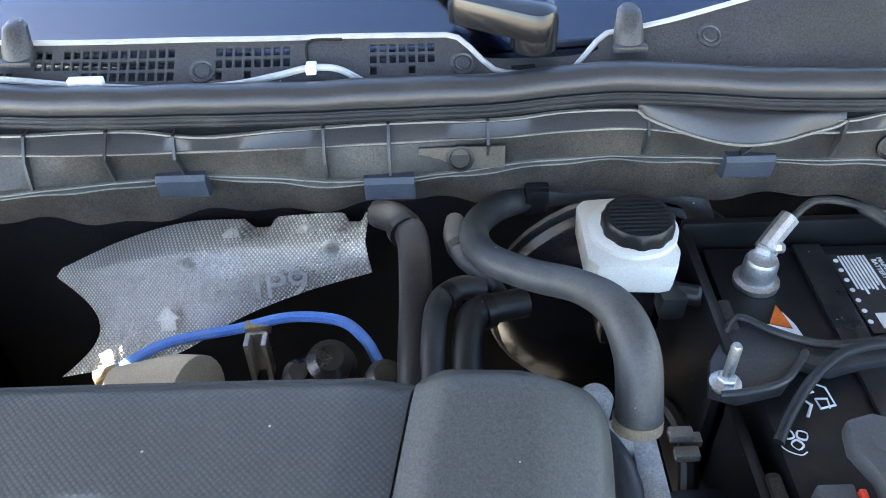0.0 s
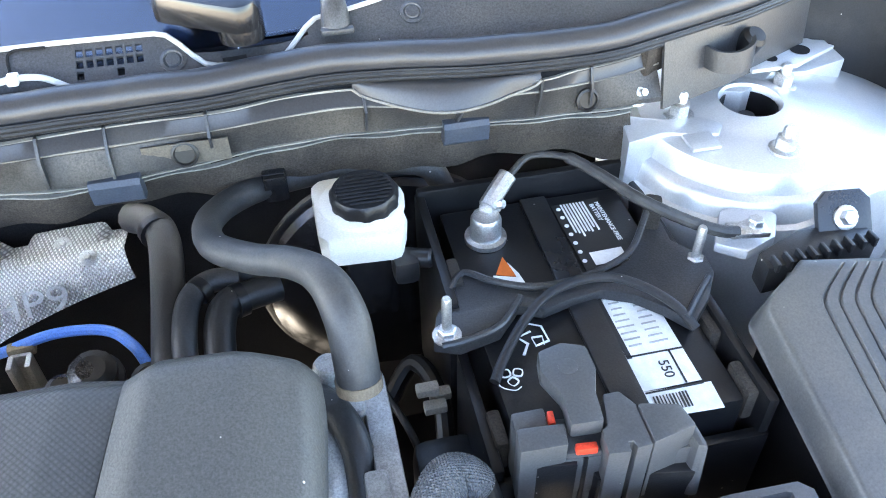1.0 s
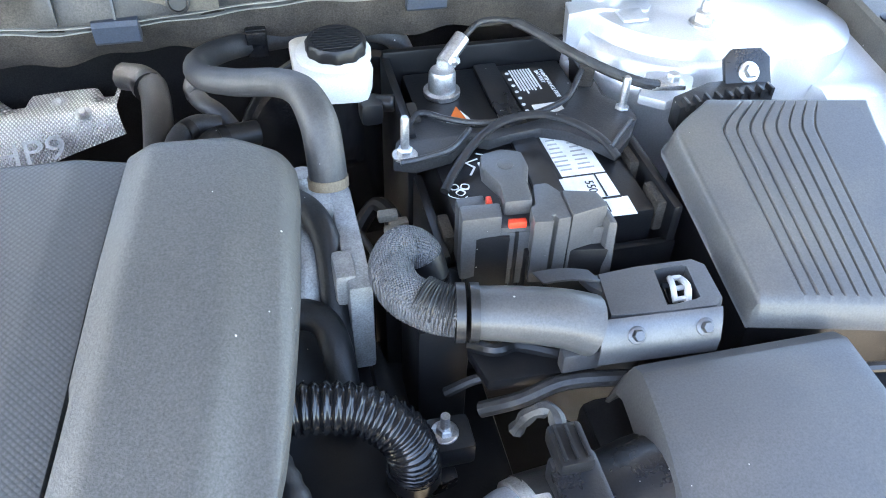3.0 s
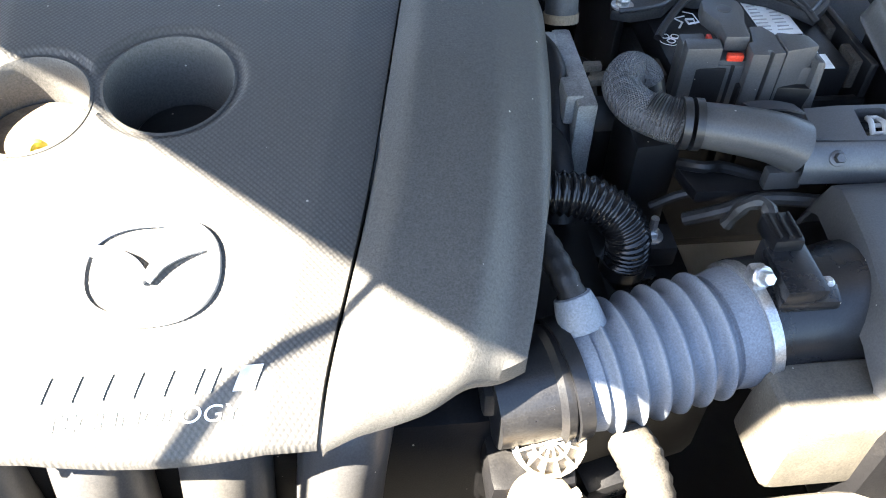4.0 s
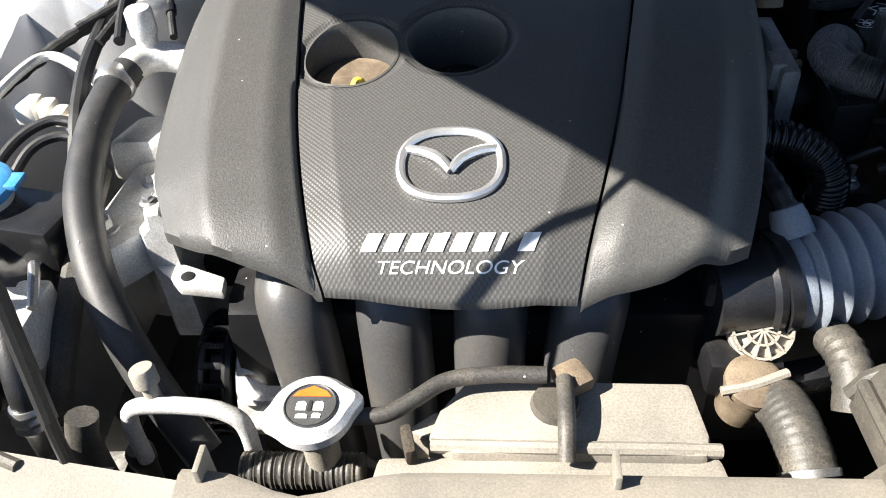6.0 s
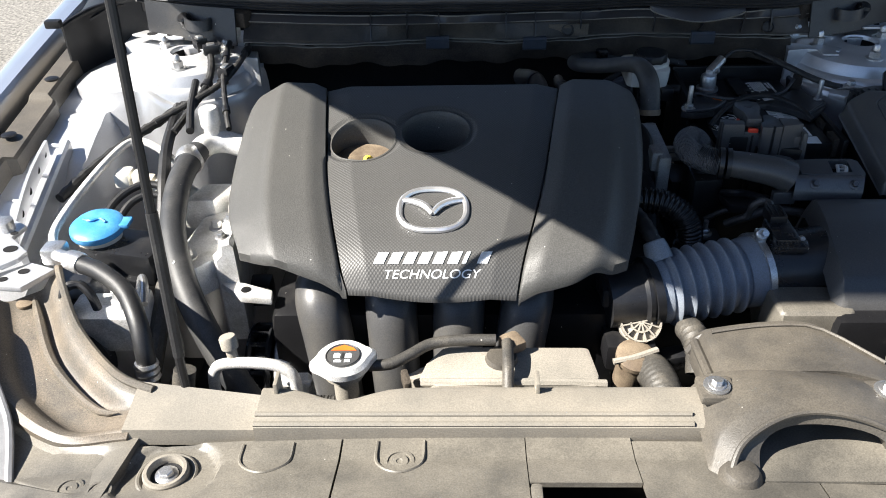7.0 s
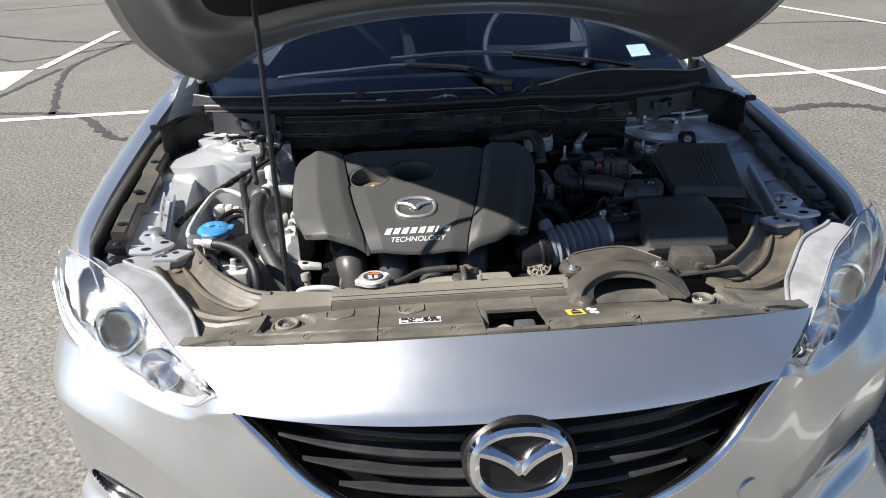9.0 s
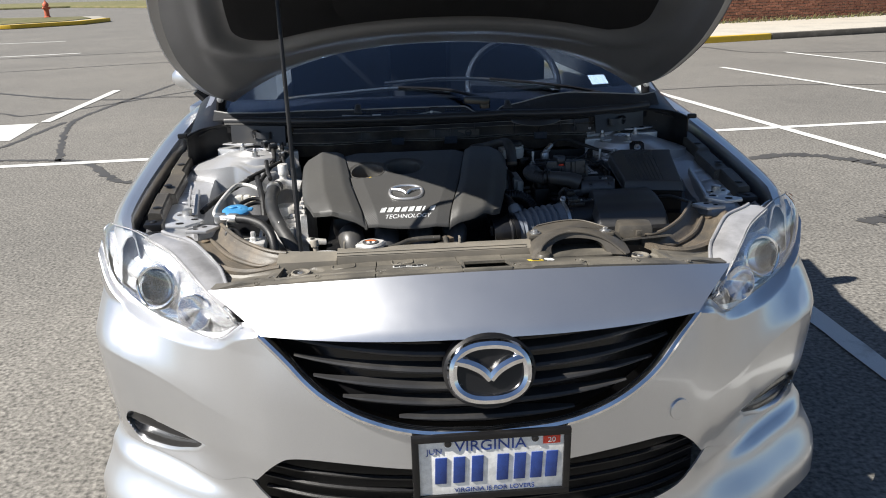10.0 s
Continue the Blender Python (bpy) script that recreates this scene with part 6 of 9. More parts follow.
def deck_z(x, y):
    """Height of the panel: it climbs towards the nose and falls away to the sides."""
    rise = max(0.0, -0.19 - y)
    z = 0.844 + 0.26 * rise - 0.035 * (abs(x) / 0.556) ** 3
    z -= 0.006 * smooth(0.020, 0.0, y - front_y(x))
    z -= 0.0030 * smooth(front_y(x) + 0.042, front_y(x) + 0.038, y) * smooth(0.045, 0.055, abs(x - 0.155))
    d = math.hypot(max(0.0, abs(x) - 0.378) / 0.034 if abs(x) > 0.378 else max(0.0, 0.352 - abs(x)) / 0.034, (y + 0.203) / 0.040)
    z -= 0.0055 * smooth(1.06, 0.94, d)
    return z


def deck(x0, x1, y0, y1, name, label="", nu=40, nv=56, skip=None):
    """A piece of the panel between x0 and x1, from y0 (None: the nose edge) back to y1."""
    bm = B()

    def f(u, v):
        x = lerp(x0, x1, u)
        ya = front_y(x) + 0.003 if y0 is None else y0
        y = lerp(ya, y1, v)
        return Vector((x, y, deck_z(x, y)))
    sheet(bm, f, nu, nv, 0.003, 0.006)
    return part(name, bm, M["dusty"], slam, label)


deck(-0.555, -0.2075, None, -0.163, "deck", nu=90)
deck(-0.2055, -0.036, None, -0.163, "deck")
deck(-0.035, 0.062, -0.224, -0.163, "deck")
deck(0.063, 0.2135, None, -0.168, "deck")
deck(0.2155, 0.555, None, -0.168, "deck", nu=90)
bm = B()
for c, s in (((0.0135, -0.337, 0.874), (0.098, 0.010, 0.010)), ((-0.03, -0.280, 0.845), (0.010, 0.100, 0.03))):
    box(bm, c, s, 0.003)
part("latch_frame", bm, M["dusty"], slam)
bm = B()
rows = []
for k in range(29):
    x = lerp(-0.29, 0.145, k / 28)
    notch = 0.018 * math.exp(-((x + 0.212) / 0.035) ** 2)
    rows.append([(x, -0.164, 0.838), (x, -0.163, 0.856), (x, -0.158, 0.859), (x, -0.118 - notch, 0.862), (x, -0.112 - notch, 0.859), (x, -0.112 - notch, 0.80), (x, -0.16, 0.80)])
loft(bm, rows)
part("shelf", bm, M["shelf"], slam, "pale dusty rear shelf")
for x in (-0.275, -0.021):
    bm = B()
    slab(bm, [(x - 0.002, -0.124), (x + 0.002, -0.124), (x + 0.002, -0.104), (x - 0.002, -0.104)], 0.84, 0.874, 0.001)
    part("tab", bm, M["shelf"], slam)
bm = B()
tube(bm, [(x, -0.160, 0.858) for x in (-0.29, -0.2, -0.1, 0, 0.12)], 0.003, 6, 3)
tube(bm, [(x, -0.150, 0.861) for x in (-0.29, -0.2, -0.1, 0, 0.12)], 0.0025, 6, 3)
part("shelf_bead", bm, M["shelf"], slam)
bm = B()
rows = []
for k in range(13):
    x = lerp(-0.42, -0.292, k / 12)
    rows.append([(x, -0.158, 0.828), (x, -0.156, 0.846), (x, -0.135, 0.848), (x, -0.118 + 0.02 * (1 - k / 12), 0.855), (x, -0.112 + 0.02 * (1 - k / 12), 0.80)])
loft(bm, rows)
part("step", bm, M["shelf"], slam, "stepped ledge by the prop rod")
for x, y, r in ((-0.447, -0.249, 0.009), (-0.319, -0.290, 0.009), (-0.198, -0.313, 0.010), (-0.082, -0.321, 0.009), (0.074, -0.322, 0.009), (0.202, -0.309, 0.010), (0.322, -0.288, 0.009), (0.447, -0.249, 0.008), (-0.469, -0.152, 0.010), (-0.450, -0.215, 0.011), (-0.419, -0.222, 0.010), (-0.505, -0.222, 0.007), (-0.151, -0.193, 0.012), (0.469, -0.152, 0.010)):
    bm = B()
    lathe(bm, [(r * 1.15, 0), (r * 1.15, 0.0012), (r * 0.92, 0.0014), (r * 0.88, 0.0002), (r * 0.70, 0.0002), (r * 0.66, 0.0018), (r * 0.25, 0.0020), (r * 0.18, 0.001), (0, 0.001)], (x, y, deck_z(x, y) - 0.0005), n=18)
    part("push_pin", bm, M["dusty"], slam)
for s, x, y in ((1, 0.362, -0.200), (-1, -0.365, -0.200)):
    bm = B()
    z = deck_z(x, y)
    tube(bm, [(x + 0.026 * math.cos(a * math.pi / 12), y + 0.025 * math.sin(a * math.pi / 12), z + 0.001) for a in range(24)], 0.0026, 8, 1, closed=True)
    part("bump_stop_rim", bm, M["dusty"], slam)
    bs = thing("bonnet_bump_stop", (x, y, z), "round rubber bonnet stop with hexagon screw", "bump stop", "bump stops")
    bm = B()
    lathe(bm, [(0.021, 0), (0.021, 0.007), (0.0195, 0.009), (0.0165, 0.009), (0.0150, 0.006), (0.0148, 0.001)], (x, y, z + 0.0005), n=24)
    part("rubber", bm, M["shelf"], bs)
    # dark disc drawn for the shaded hole inside the ring
    bm = B()
    lathe(bm, [(0.0148, 0.0005), (0.0148, 0.0015), (0, 0.0015)], (x, y, z + 0.0005), n=24)
    part("well", bm, M["rubber"], bs, "dark rubber centre")
    bm = B()
    bolt(bm, (x, y, z + 0.002), 0.0070, 0.006)
    part("screw", bm, M["steel"], bs)
for xc in (-0.276,):
    bm = B()
    tube(bm, [(xc + dx, dy, deck_z(xc + dx, dy) + 0.0005) for dx, dy in ((-0.024, -0.168), (-0.022, -0.192), (0.0, -0.206), (0.022, -0.192), (0.024, -0.168))], 0.0016, 6, 6)
    part("moulded_outline", bm, M["dusty"], slam)
bm = B()
tube(bm, [(-0.151 + dx, dy, deck_z(-0.151 + dx, dy) + 0.0005) for dx, dy in ((-0.022, -0.168), (-0.020, -0.196), (0.0, -0.209), (0.020, -0.196), (0.022, -0.168))], 0.0016, 6, 6)
part("moulded_outline", bm, M["dusty"], slam)
# labels
lb = thing("emission_label", (-0.133, -0.25, 0.85), "white printed information label on the slam panel", "label")
bm = B()
sheet(bm, lambda u, v: Vector((lerp(-0.172, -0.103, u), lerp(-0.281, -0.247, v), deck_z(-0.13, lerp(-0.281, -0.247, v)) + 0.0012)), 6, 6, 0.0006)
part("paper", bm, M["label"], lb)
rng = random.Random(7)
for r in range(4):
    x = -0.169
    while x < -0.112:
        w = rng.uniform(0.006, 0.016)
        y = -0.2765 + r * 0.0078
        bm = B()
        box(bm, (x + w / 2, y, deck_z(-0.13, y) + 0.0020), (w, 0.0028, 0.0004), 0)
        if rng.random() < 0.8:
            part("print_bar", bm, M["ink"], lb)
        else:
            bm.free()
        x += w + 0.002
yl = thing("warning_label", (0.12, -0.256, 0.85), "yellow square warning label with black triangle", "label")
bm = B()
sheet(bm, lambda u, v: Vector((lerp(0.105, 0.133, u), lerp(-0.291, -0.256, v), deck_z(0.12, lerp(-0.291, -0.256, v)) + 0.0012)), 4, 4, 0.0006)
part("square", bm, M["yellow"], yl)
bm = B()
sheet(bm, lambda u, v: Vector((0.119 + lerp(-0.0085, 0.0085, u) * (1 - 0.98 * v), lerp(-0.272, -0.2585, v), deck_z(0.119, lerp(-0.272, -0.2585, v)) + 0.0021)), 4, 4, 0.0004)
sheet(bm, lambda u, v: Vector((lerp(0.111, 0.128, u), lerp(-0.288, -0.277, v), deck_z(0.12, lerp(-0.288, -0.277, v)) + 0.0021)), 3, 3, 0.0004)
part("warning_sign", bm, M["ink"], yl)
bm = B()
for dx, dy, s in ((0.145, -0.259, 0.008), (0.153, -0.263, 0.007), (0.146, -0.279, 0.008), (0.152, -0.284, 0.007), (0.149, -0.271, 0.006)):
    lathe(bm, [(s * 0.6, 0), (s * 0.6, 0.0005), (0, 0.0005)], (dx, dy, deck_z(dx, dy) + 0.0008), n=9)
solo("fan_warning_print", bm, M["print"], "white fan warning print on the slam panel", "label")
# latch
settle(0, -0.030, 0.030)
la = thing("bonnet_latch", (0.01, -0.25, 0.80), "steel bonnet latch with lever inside its opening", "latch")
bm = B()
box(bm, (0.015, -0.235, 0.79), (0.08, 0.05, 0.01), 0.003)
box(bm, (0.035, -0.245, 0.808), (0.035, 0.03, 0.03), 0.006)
part("latch_plate", bm, M["steel"], la)
bm = B()
tube(bm, [(-0.02, -0.255, 0.812), (0.0, -0.248, 0.820), (0.02, -0.262, 0.818), (0.045, -0.268, 0.812)], 0.0035, 8, 6)
tube(bm, [(0.005, -0.235, 0.805), (0.015, -0.265, 0.806)], 0.005, 8, 4)
part("lever", bm, M["shelf"], la)
bm = B()
lathe(bm, [(0.008, 0), (0.008, 0.008), (0.005, 0.012), (0, 0.012)], (-0.014, -0.238, 0.802), n=14)
part("pin", bm, M["black"], la)

settle()
# muddy wing shields at the corners
for side in (1, -1):
    settle(side * 0.016, 0.006, -0.008)
    ws = thing("corner_shield", (side * 0.53, -0.04, 0.80), "mud-stained plastic shield curving to the headlamp", "shield", "corner shields")
    IN = spline([(0.375, -0.118, 0.850), (0.43, -0.092, 0.852), (0.495, -0.025, 0.858), (0.540, 0.045, 0.864), (0.562, 0.085, 0.868)], 8)
    OUT = spline([(0.400, -0.166, 0.846), (0.475, -0.162, 0.838), (0.560, -0.105, 0.840), (0.610, -0.025, 0.852), (0.642, 0.032, 0.862)], 8)
    bm = B()

    def shield_f(u, v):
        i = u * (len(IN) - 1)
        a = int(min(i, len(IN) - 2))
        p = IN[a].lerp(IN[a + 1], i - a).lerp(OUT[a].lerp(OUT[a + 1], i - a), v)
        p.z += 0.010 * smooth(0.10, 0.0, v) - 0.016 * smooth(0.10, 0.30, v) * smooth(1.0, 0.62, v) * smooth(0.02, 0.3, u) + 0.006 * smooth(0.72, 0.82, v) * smooth(1.0, 0.9, v)
        return p
    sheet(bm, shield_f, 44, 26, 0.003, 0.012)
    if side < 0:
        flip(bm)
    part("shield", bm, M["wing"], ws)
    bm = B()
    tube(bm, [shield_f(k / 20, 0.38) + Vector((0, 0, 0.004)) for k in range(3, 20)], 0.006, 8, 1, rad=lambda u: math.sin(math.pi * u) ** 0.5 + 0.05)
    tube(bm, [shield_f(k / 20, 0.02) + Vector((0, 0, 0.002)) for k in range(1, 21)], 0.0045, 8, 1)
    if side < 0:
        flip(bm)
    part("bead", bm, M["wing"], ws)
    bm = B()
    p = shield_f(0.93, 0.5)
    lathe(bm, [(0.010, 0), (0.010, 0.003), (0.004, 0.004), (0, 0.004)], p, n=14)
    if side < 0:
        flip(bm)
    part("screw", bm, M["rust"], ws)
    # deck under the shield, out to the nose edge
    EDGE = spline([(0.400, -0.262, 0.850), (0.470, -0.240, 0.842), (0.540, -0.212, 0.824), (0.592, -0.115, 0.830), (0.612, -0.040, 0.842)], 8)
    bm = B()

    def corner_f(u, v):
        i = u * (len(OUT) - 1)
        a = int(min(i, len(OUT) - 2))
        q = OUT[a].lerp(OUT[a + 1], i - a) + Vector((-0.012, 0.010, -0.002))
        p = q.lerp(EDGE[a].lerp(EDGE[a + 1], i - a), v)
        p.z += -0.011 * smooth(0.10, 0.24, v) * smooth(0.78, 0.66, v) * smooth(0.02, 0.15, u)
        return p
    sheet(bm, corner_f, 40, 22, 0.003, 0.010)
    if side < 0:
        flip(bm)
    part("corner_deck", bm, M["dusty"], slam, "stepped corner of the panel")
    # silver lamp carrier bracket
    br = thing("lamp_carrier_bracket", (side * 0.66, 0.12, 0.84), "pierced silver steel bracket behind the headlamp", "bracket", "lamp brackets")
    bm = B()
    slab(bm, [(0.690, 0.176), (0.668, 0.182), (0.634, 0.160), (0.640, 0.132), (0.606, 0.100), (0.610, 0.084), (0.640, 0.050), (0.688, 0.060), (0.692, 0.078), (0.664, 0.104), (0.690, 0.140)], 0.880, 0.887, 0.002)
    slab(bm, [(0.600, 0.092), (0.565, 0.078), (0.590, 0.040), (0.640, 0.046), (0.636, 0.066)], 0.868, 0.876, 0.002)
    if side < 0:
        flip(bm)
    part("frame", bm, M["inner"], br)
    bm = B()
    lathe(bm, [(0.012, 0), (0.012, 0.014), (0.007, 0.016), (0, 0.016)], (0.656, 0.150, 0.886), n=16)
    if side < 0:
        flip(bm)
    part("dowel", bm, M["steel"], br)
    # flat dark discs stand for the dark insides of the holes
    for qx, qy, qz, qr in ((0.657, 0.072, 0.8872, 0.010), (0.628, 0.104, 0.8872, 0.009), (0.675, 0.150, 0.8872, 0.006), (0.640, 0.140, 0.8872, 0.005), (0.600, 0.072, 0.8762, 0.007), (0.618, 0.056, 0.8762, 0.006)):
        bm = B()
        lathe(bm, [(qr, 0), (qr, 0.0006), (0, 0.0006)], (qx, qy, qz), n=14, sx=1.0, sy=0.8)
        if side < 0:
            flip(bm)
        part("hole", bm, M["pad"], br)
    bm = B()
    rows = []
    for k in range(9):
        u = k / 8
        y = lerp(0.14, 0.40, u)
        x = lerp(0.640, 0.682, u)
        z = lerp(0.87, 0.90, u)
        rows.append([(x - 0.005, y, z - 0.09), (x - 0.006, y, z - 0.012), (x - 0.003, y, z - 0.008), (x + 0.004, y, z - 0.008), (x + 0.006, y, z - 0.09)])
    loft(bm, rows)
    if side < 0:
        flip(bm)
    part("stay", bm, M["inner"], br, "silver stay along the inner wing")

settle()

# ---- intake duct at the front right ----
du = thing("intake_duct", (0.24, -0.12, 0.82), "dusty brown-grey plastic air intake duct with arched mouth", "intake duct")
bm = B()


def duct_f(u, v):
    x = lerp(0.150, 0.345, u)
    y = lerp(-0.150, -0.030 - 0.060 * smooth(0.55, 1.0, u), v)
    z = 0.868 + 0.014 * math.sin(math.pi * u) - 0.012 * v - 0.020 * smooth(0.94, 1.0, u) - 0.02 * smooth(0.06, 0.0, u)
    z += 0.004 * smooth(0.25, 0.32, v)
    return Vector((x, y, z))


sheet(bm, lambda u, v: duct_f(u, lerp(0.30, 1.0, v)), 40, 20, 0.003, 0.018)
part("top_shell", bm, M["duct"], du)
bm = B()
tube(bm, [duct_f(u / 24, 1.0) + Vector((0, 0.004, -0.010)) for u in range(25)], 0.006, 8, 1)
tube(bm, [duct_f(0.04, lerp(0.45, 0.98, k / 8)) + Vector((-0.006, 0, -0.008)) for k in range(9)], 0.005, 8, 1)
tube(bm, [duct_f(0.08 + 0.8 * k / 10, 0.94 - 0.06 * (k / 10) ** 3) + Vector((0, 0, 0.002)) for k in range(11)], 0.002, 6, 1)
part("flange", bm, M["duct"], du)
# arched scoop: back edge, crown, lip and throat as five curves
SCOOP = (
    spline([(0.128, -0.105, 0.850), (0.150, -0.100, 0.866), (0.200, -0.098, 0.873), (0.260, -0.104, 0.873), (0.315, -0.112, 0.864), (0.345, -0.120, 0.848)], 8),
    spline([(0.124, -0.205, 0.847), (0.142, -0.176, 0.872), (0.190, -0.163, 0.891), (0.245, -0.163, 0.891), (0.300, -0.175, 0.874), (0.340, -0.200, 0.847)], 8),
    spline([(0.134, -0.226, 0.847), (0.152, -0.197, 0.872), (0.194, -0.180, 0.889), (0.240, -0.179, 0.889), (0.290, -0.190, 0.873), (0.326, -0.214, 0.847)], 8),
    spline([(0.166, -0.214, 0.849), (0.170, -0.194, 0.868), (0.196, -0.182, 0.878), (0.240, -0.182, 0.878), (0.276, -0.190, 0.869), (0.289, -0.209, 0.849)], 8),
    spline([(0.172, -0.150, 0.849), (0.176, -0.140, 0.864), (0.200, -0.135, 0.872), (0.240, -0.135, 0.872), (0.270, -0.140, 0.864), (0.284, -0.150, 0.849)], 8),
)


def scoop_f(u, v):
    i = int(round(u * (len(SCOOP[0]) - 1)))
    k = v * (len(SCOOP) - 1)
    j = int(min(k, len(SCOOP) - 2))
    p = SCOOP[j][i].lerp(SCOOP[j + 1][i], k - j)
    if j == 0:
        p.z += 0.004 * math.sin(math.pi * (k - j))
    return p


bm = B()
sheet(bm, scoop_f, len(SCOOP[0]) - 1, 32, 0.003)
part("scoop", bm, M["duct"], du, "arched scoop with a hollow mouth")
bm = B()
tube(bm, [p + Vector((0, -0.001, 0.0015)) for p in SCOOP[2]], 0.0030, 8, 1)
part("arched_lip", bm, M["duct"], du, "worn arched lip")
bm = B()
sheet(bm, lambda u, v: Vector((lerp(0.160, 0.294, u), lerp(-0.222, -0.130, v), 0.8525 - 0.003 * v)), 6, 4, 0.003)
part("mouth_floor", bm, M["dusty"], du)
bm = B()
# black sheet across the throat, in place of the shade inside the mouth
sheet(bm, lambda u, v: Vector((lerp(0.160, 0.294, u), -0.132, lerp(0.845, 0.876, v))), 4, 2, 0.003)
part("mouth_back", bm, M["black"], du)
bm = B()
lathe(bm, [(0.019, 0), (0.0185, 0.008), (0.014, 0.015), (0.006, 0.018), (0, 0.0185)], (0.148, -0.216, 0.845), n=20)
part("boss", bm, M["duct"], du)
for x, y in ((0.145, -0.131), (0.300, -0.138)):
    bm = B()
    box(bm, (x, y, 0.873), (0.034, 0.032, 0.010), 0.004)
    part("lug", bm, M["duct"], du)
    bm = B()
    lathe(bm, [(0.0125, 0), (0.0125, 0.0015), (0.011, 0.002)], (x, y, 0.8785), n=20)
    bolt(bm, (x, y, 0.880), 0.0055, 0.006)
    part("bolt", bm, M["steel"], du)
bm = B()
box(bm, (0.385, -0.075, 0.852), (0.085, 0.060, 0.05), 0.010, Matrix.Rotation(radians(-8), 4, "Z"), top=0.9)
part("side_chamber", bm, M["duct"], du)
bm = B()
sheet(bm, lambda u, v: Vector((lerp(0.33, 0.46, u), lerp(-0.135, -0.102, v) + 0.02 * u, 0.855 - 0.01 * v)), 8, 4, 0.004)
box(bm, (0.385, -0.115, 0.862), (0.014, 0.008, 0.012), 0.002)
part("clip_rail", bm, M["duct"], du)

# ---- airbox, sensor pipe and bellows ----
settle(0.012, 0.068, -0.030)
ab = thing("airbox", (0.41, 0.06, 0.75), "dark plastic air filter box with sloping dusty front", "airbox")
bm = B()


def air_f(u, v):
    x = lerp(0.318, 0.505, u)
    prof = [(0.165, 0.84), (0.158, 0.888), (0.150, 0.906), (0.138, 0.913), (0.08, 0.913), (0.02, 0.904), (-0.006, 0.892), (-0.020, 0.870), (-0.032, 0.835), (-0.040, 0.79)]
    k = v * (len(prof) - 1)
    i = int(min(k, len(prof) - 2))
    y, z = lerp(prof[i][0], prof[i + 1][0], k - i), lerp(prof[i][1], prof[i + 1][1], k - i)
    e = abs(2 * u - 1)
    z -= 0.028 * smooth(0.86, 1.02, e) ** 1.5
    x += 0.02 * (y - 0.06) * (2 * u - 1) + 0.02 * (1 - u) * smooth(0.0, 0.16, y)
    return Vector((x, y, z))


sheet(bm, air_f, 36, 36, 0.003, 0.0)
part("lid", bm, M["sidetank"], ab)
bm = B()
box(bm, (0.412, 0.06, 0.795), (0.19, 0.21, 0.13), 0.012)
part("base", bm, M["black"], ab)
settle()
bm = B()
box(bm, (0.312, 0.064, 0.795), (0.094, 0.060, 0.076), 0.010, top=0.94, seg=3)
part("step_ledge", bm, M["dusty"], ab, "dusty lower step of the box")
bm = B()
lathe(bm, [(0.050, 0), (0.049, 0.03), (0.046, 0.05), (0.046, 0.11)], (0.372, 0.142, 0.828), (-1, -0.10, 0.0), 28)
part("outlet_pipe", bm, M["boxblack"], ab)
settle(0.006, 0.058, -0.024)
ms = thing("air_flow_sensor", (0.283, 0.075, 0.89), "black air flow sensor with plug on the intake pipe", "sensor")
bm = B()
box(bm, (0.283, 0.074, 0.900), (0.030, 0.052, 0.022), 0.004)
part("housing", bm, M["boxblack"], ms)
bm = B()
box(bm, (0.282, 0.100, 0.913), (0.022, 0.030, 0.015), 0.004)
for k in range(3):
    box(bm, (0.275 + 0.007 * k, 0.100, 0.921), (0.002, 0.024, 0.003), 0.0005)
part("plug", bm, M["black"], ms, "black ribbed plug")
bm = B()
slab(bm, [(0.266, 0.048), (0.308, 0.046), (0.312, 0.064), (0.268, 0.066)], 0.892, 0.901, 0.003)
part("flange", bm, M["boxblack"], ms)
bm = B()
bolt(bm, (0.275, 0.054, 0.9035), 0.003, 0.003)
bolt(bm, (0.303, 0.062, 0.9035), 0.003, 0.003)
part("screw", bm, M["steel"], ms)
bm = B()
tube(bm, [(0.281, 0.108, 0.912), (0.279, 0.125, 0.918), (0.268, 0.130, 0.912), (0.262, 0.135, 0.890)], 0.005, 8, 6, rad=lambda u: 1 + 0.15 * math.sin(u * 90))
part("lead", bm, M["wire"], ms)
settle()
bl_ = thing("intake_bellows", (0.19, 0.045, 0.82), "grey-blue rubber intake bellows with steel clamps", "intake bellows")
bm = B()
ax0, ax1 = Vector((0.272, 0.130, 0.828)), Vector((0.128, 0.100, 0.816))
prof = []
for k in range(145):
    h = k / 144
    r = 0.0425 + 0.0020 * smooth(0.20, 0.10, h) - 0.0025 * smooth(0.84, 0.95, h)
    if 0.20 < h < 0.86:
        r += 0.0075 * (0.5 - 0.5 * math.cos((h - 0.20) / 0.66 * 2 * math.pi * 6)) ** 2.2 - 0.0025
    prof.append((r, h * (ax1 - ax0).length))
lathe(bm, prof, ax0, ax1 - ax0, 40)
part("bellows", bm, M["bellows"], bl_, sharp=60)
for h, nm in ((0.04, "clamp"),):
    bm = B()
    c = ax0.lerp(ax1, h)
    lathe(bm, [(0.0455, -0.004), (0.0478, -0.004), (0.0478, 0.004), (0.0455, 0.004)], c, ax1 - ax0, 36)
    d = Vector((-0.05, 0.0, 1.0)).normalized()
    box(bm, c + d * 0.052, (0.012, 0.016, 0.012), 0.003)
    bolt(bm, c + d * 0.056 + Vector((0, -0.004, 0)), 0.005, 0.01, (0.1, -0.8, 0.6))
    part(nm, bm, M["steel"], bl_, "steel worm clamp")
bm = B()
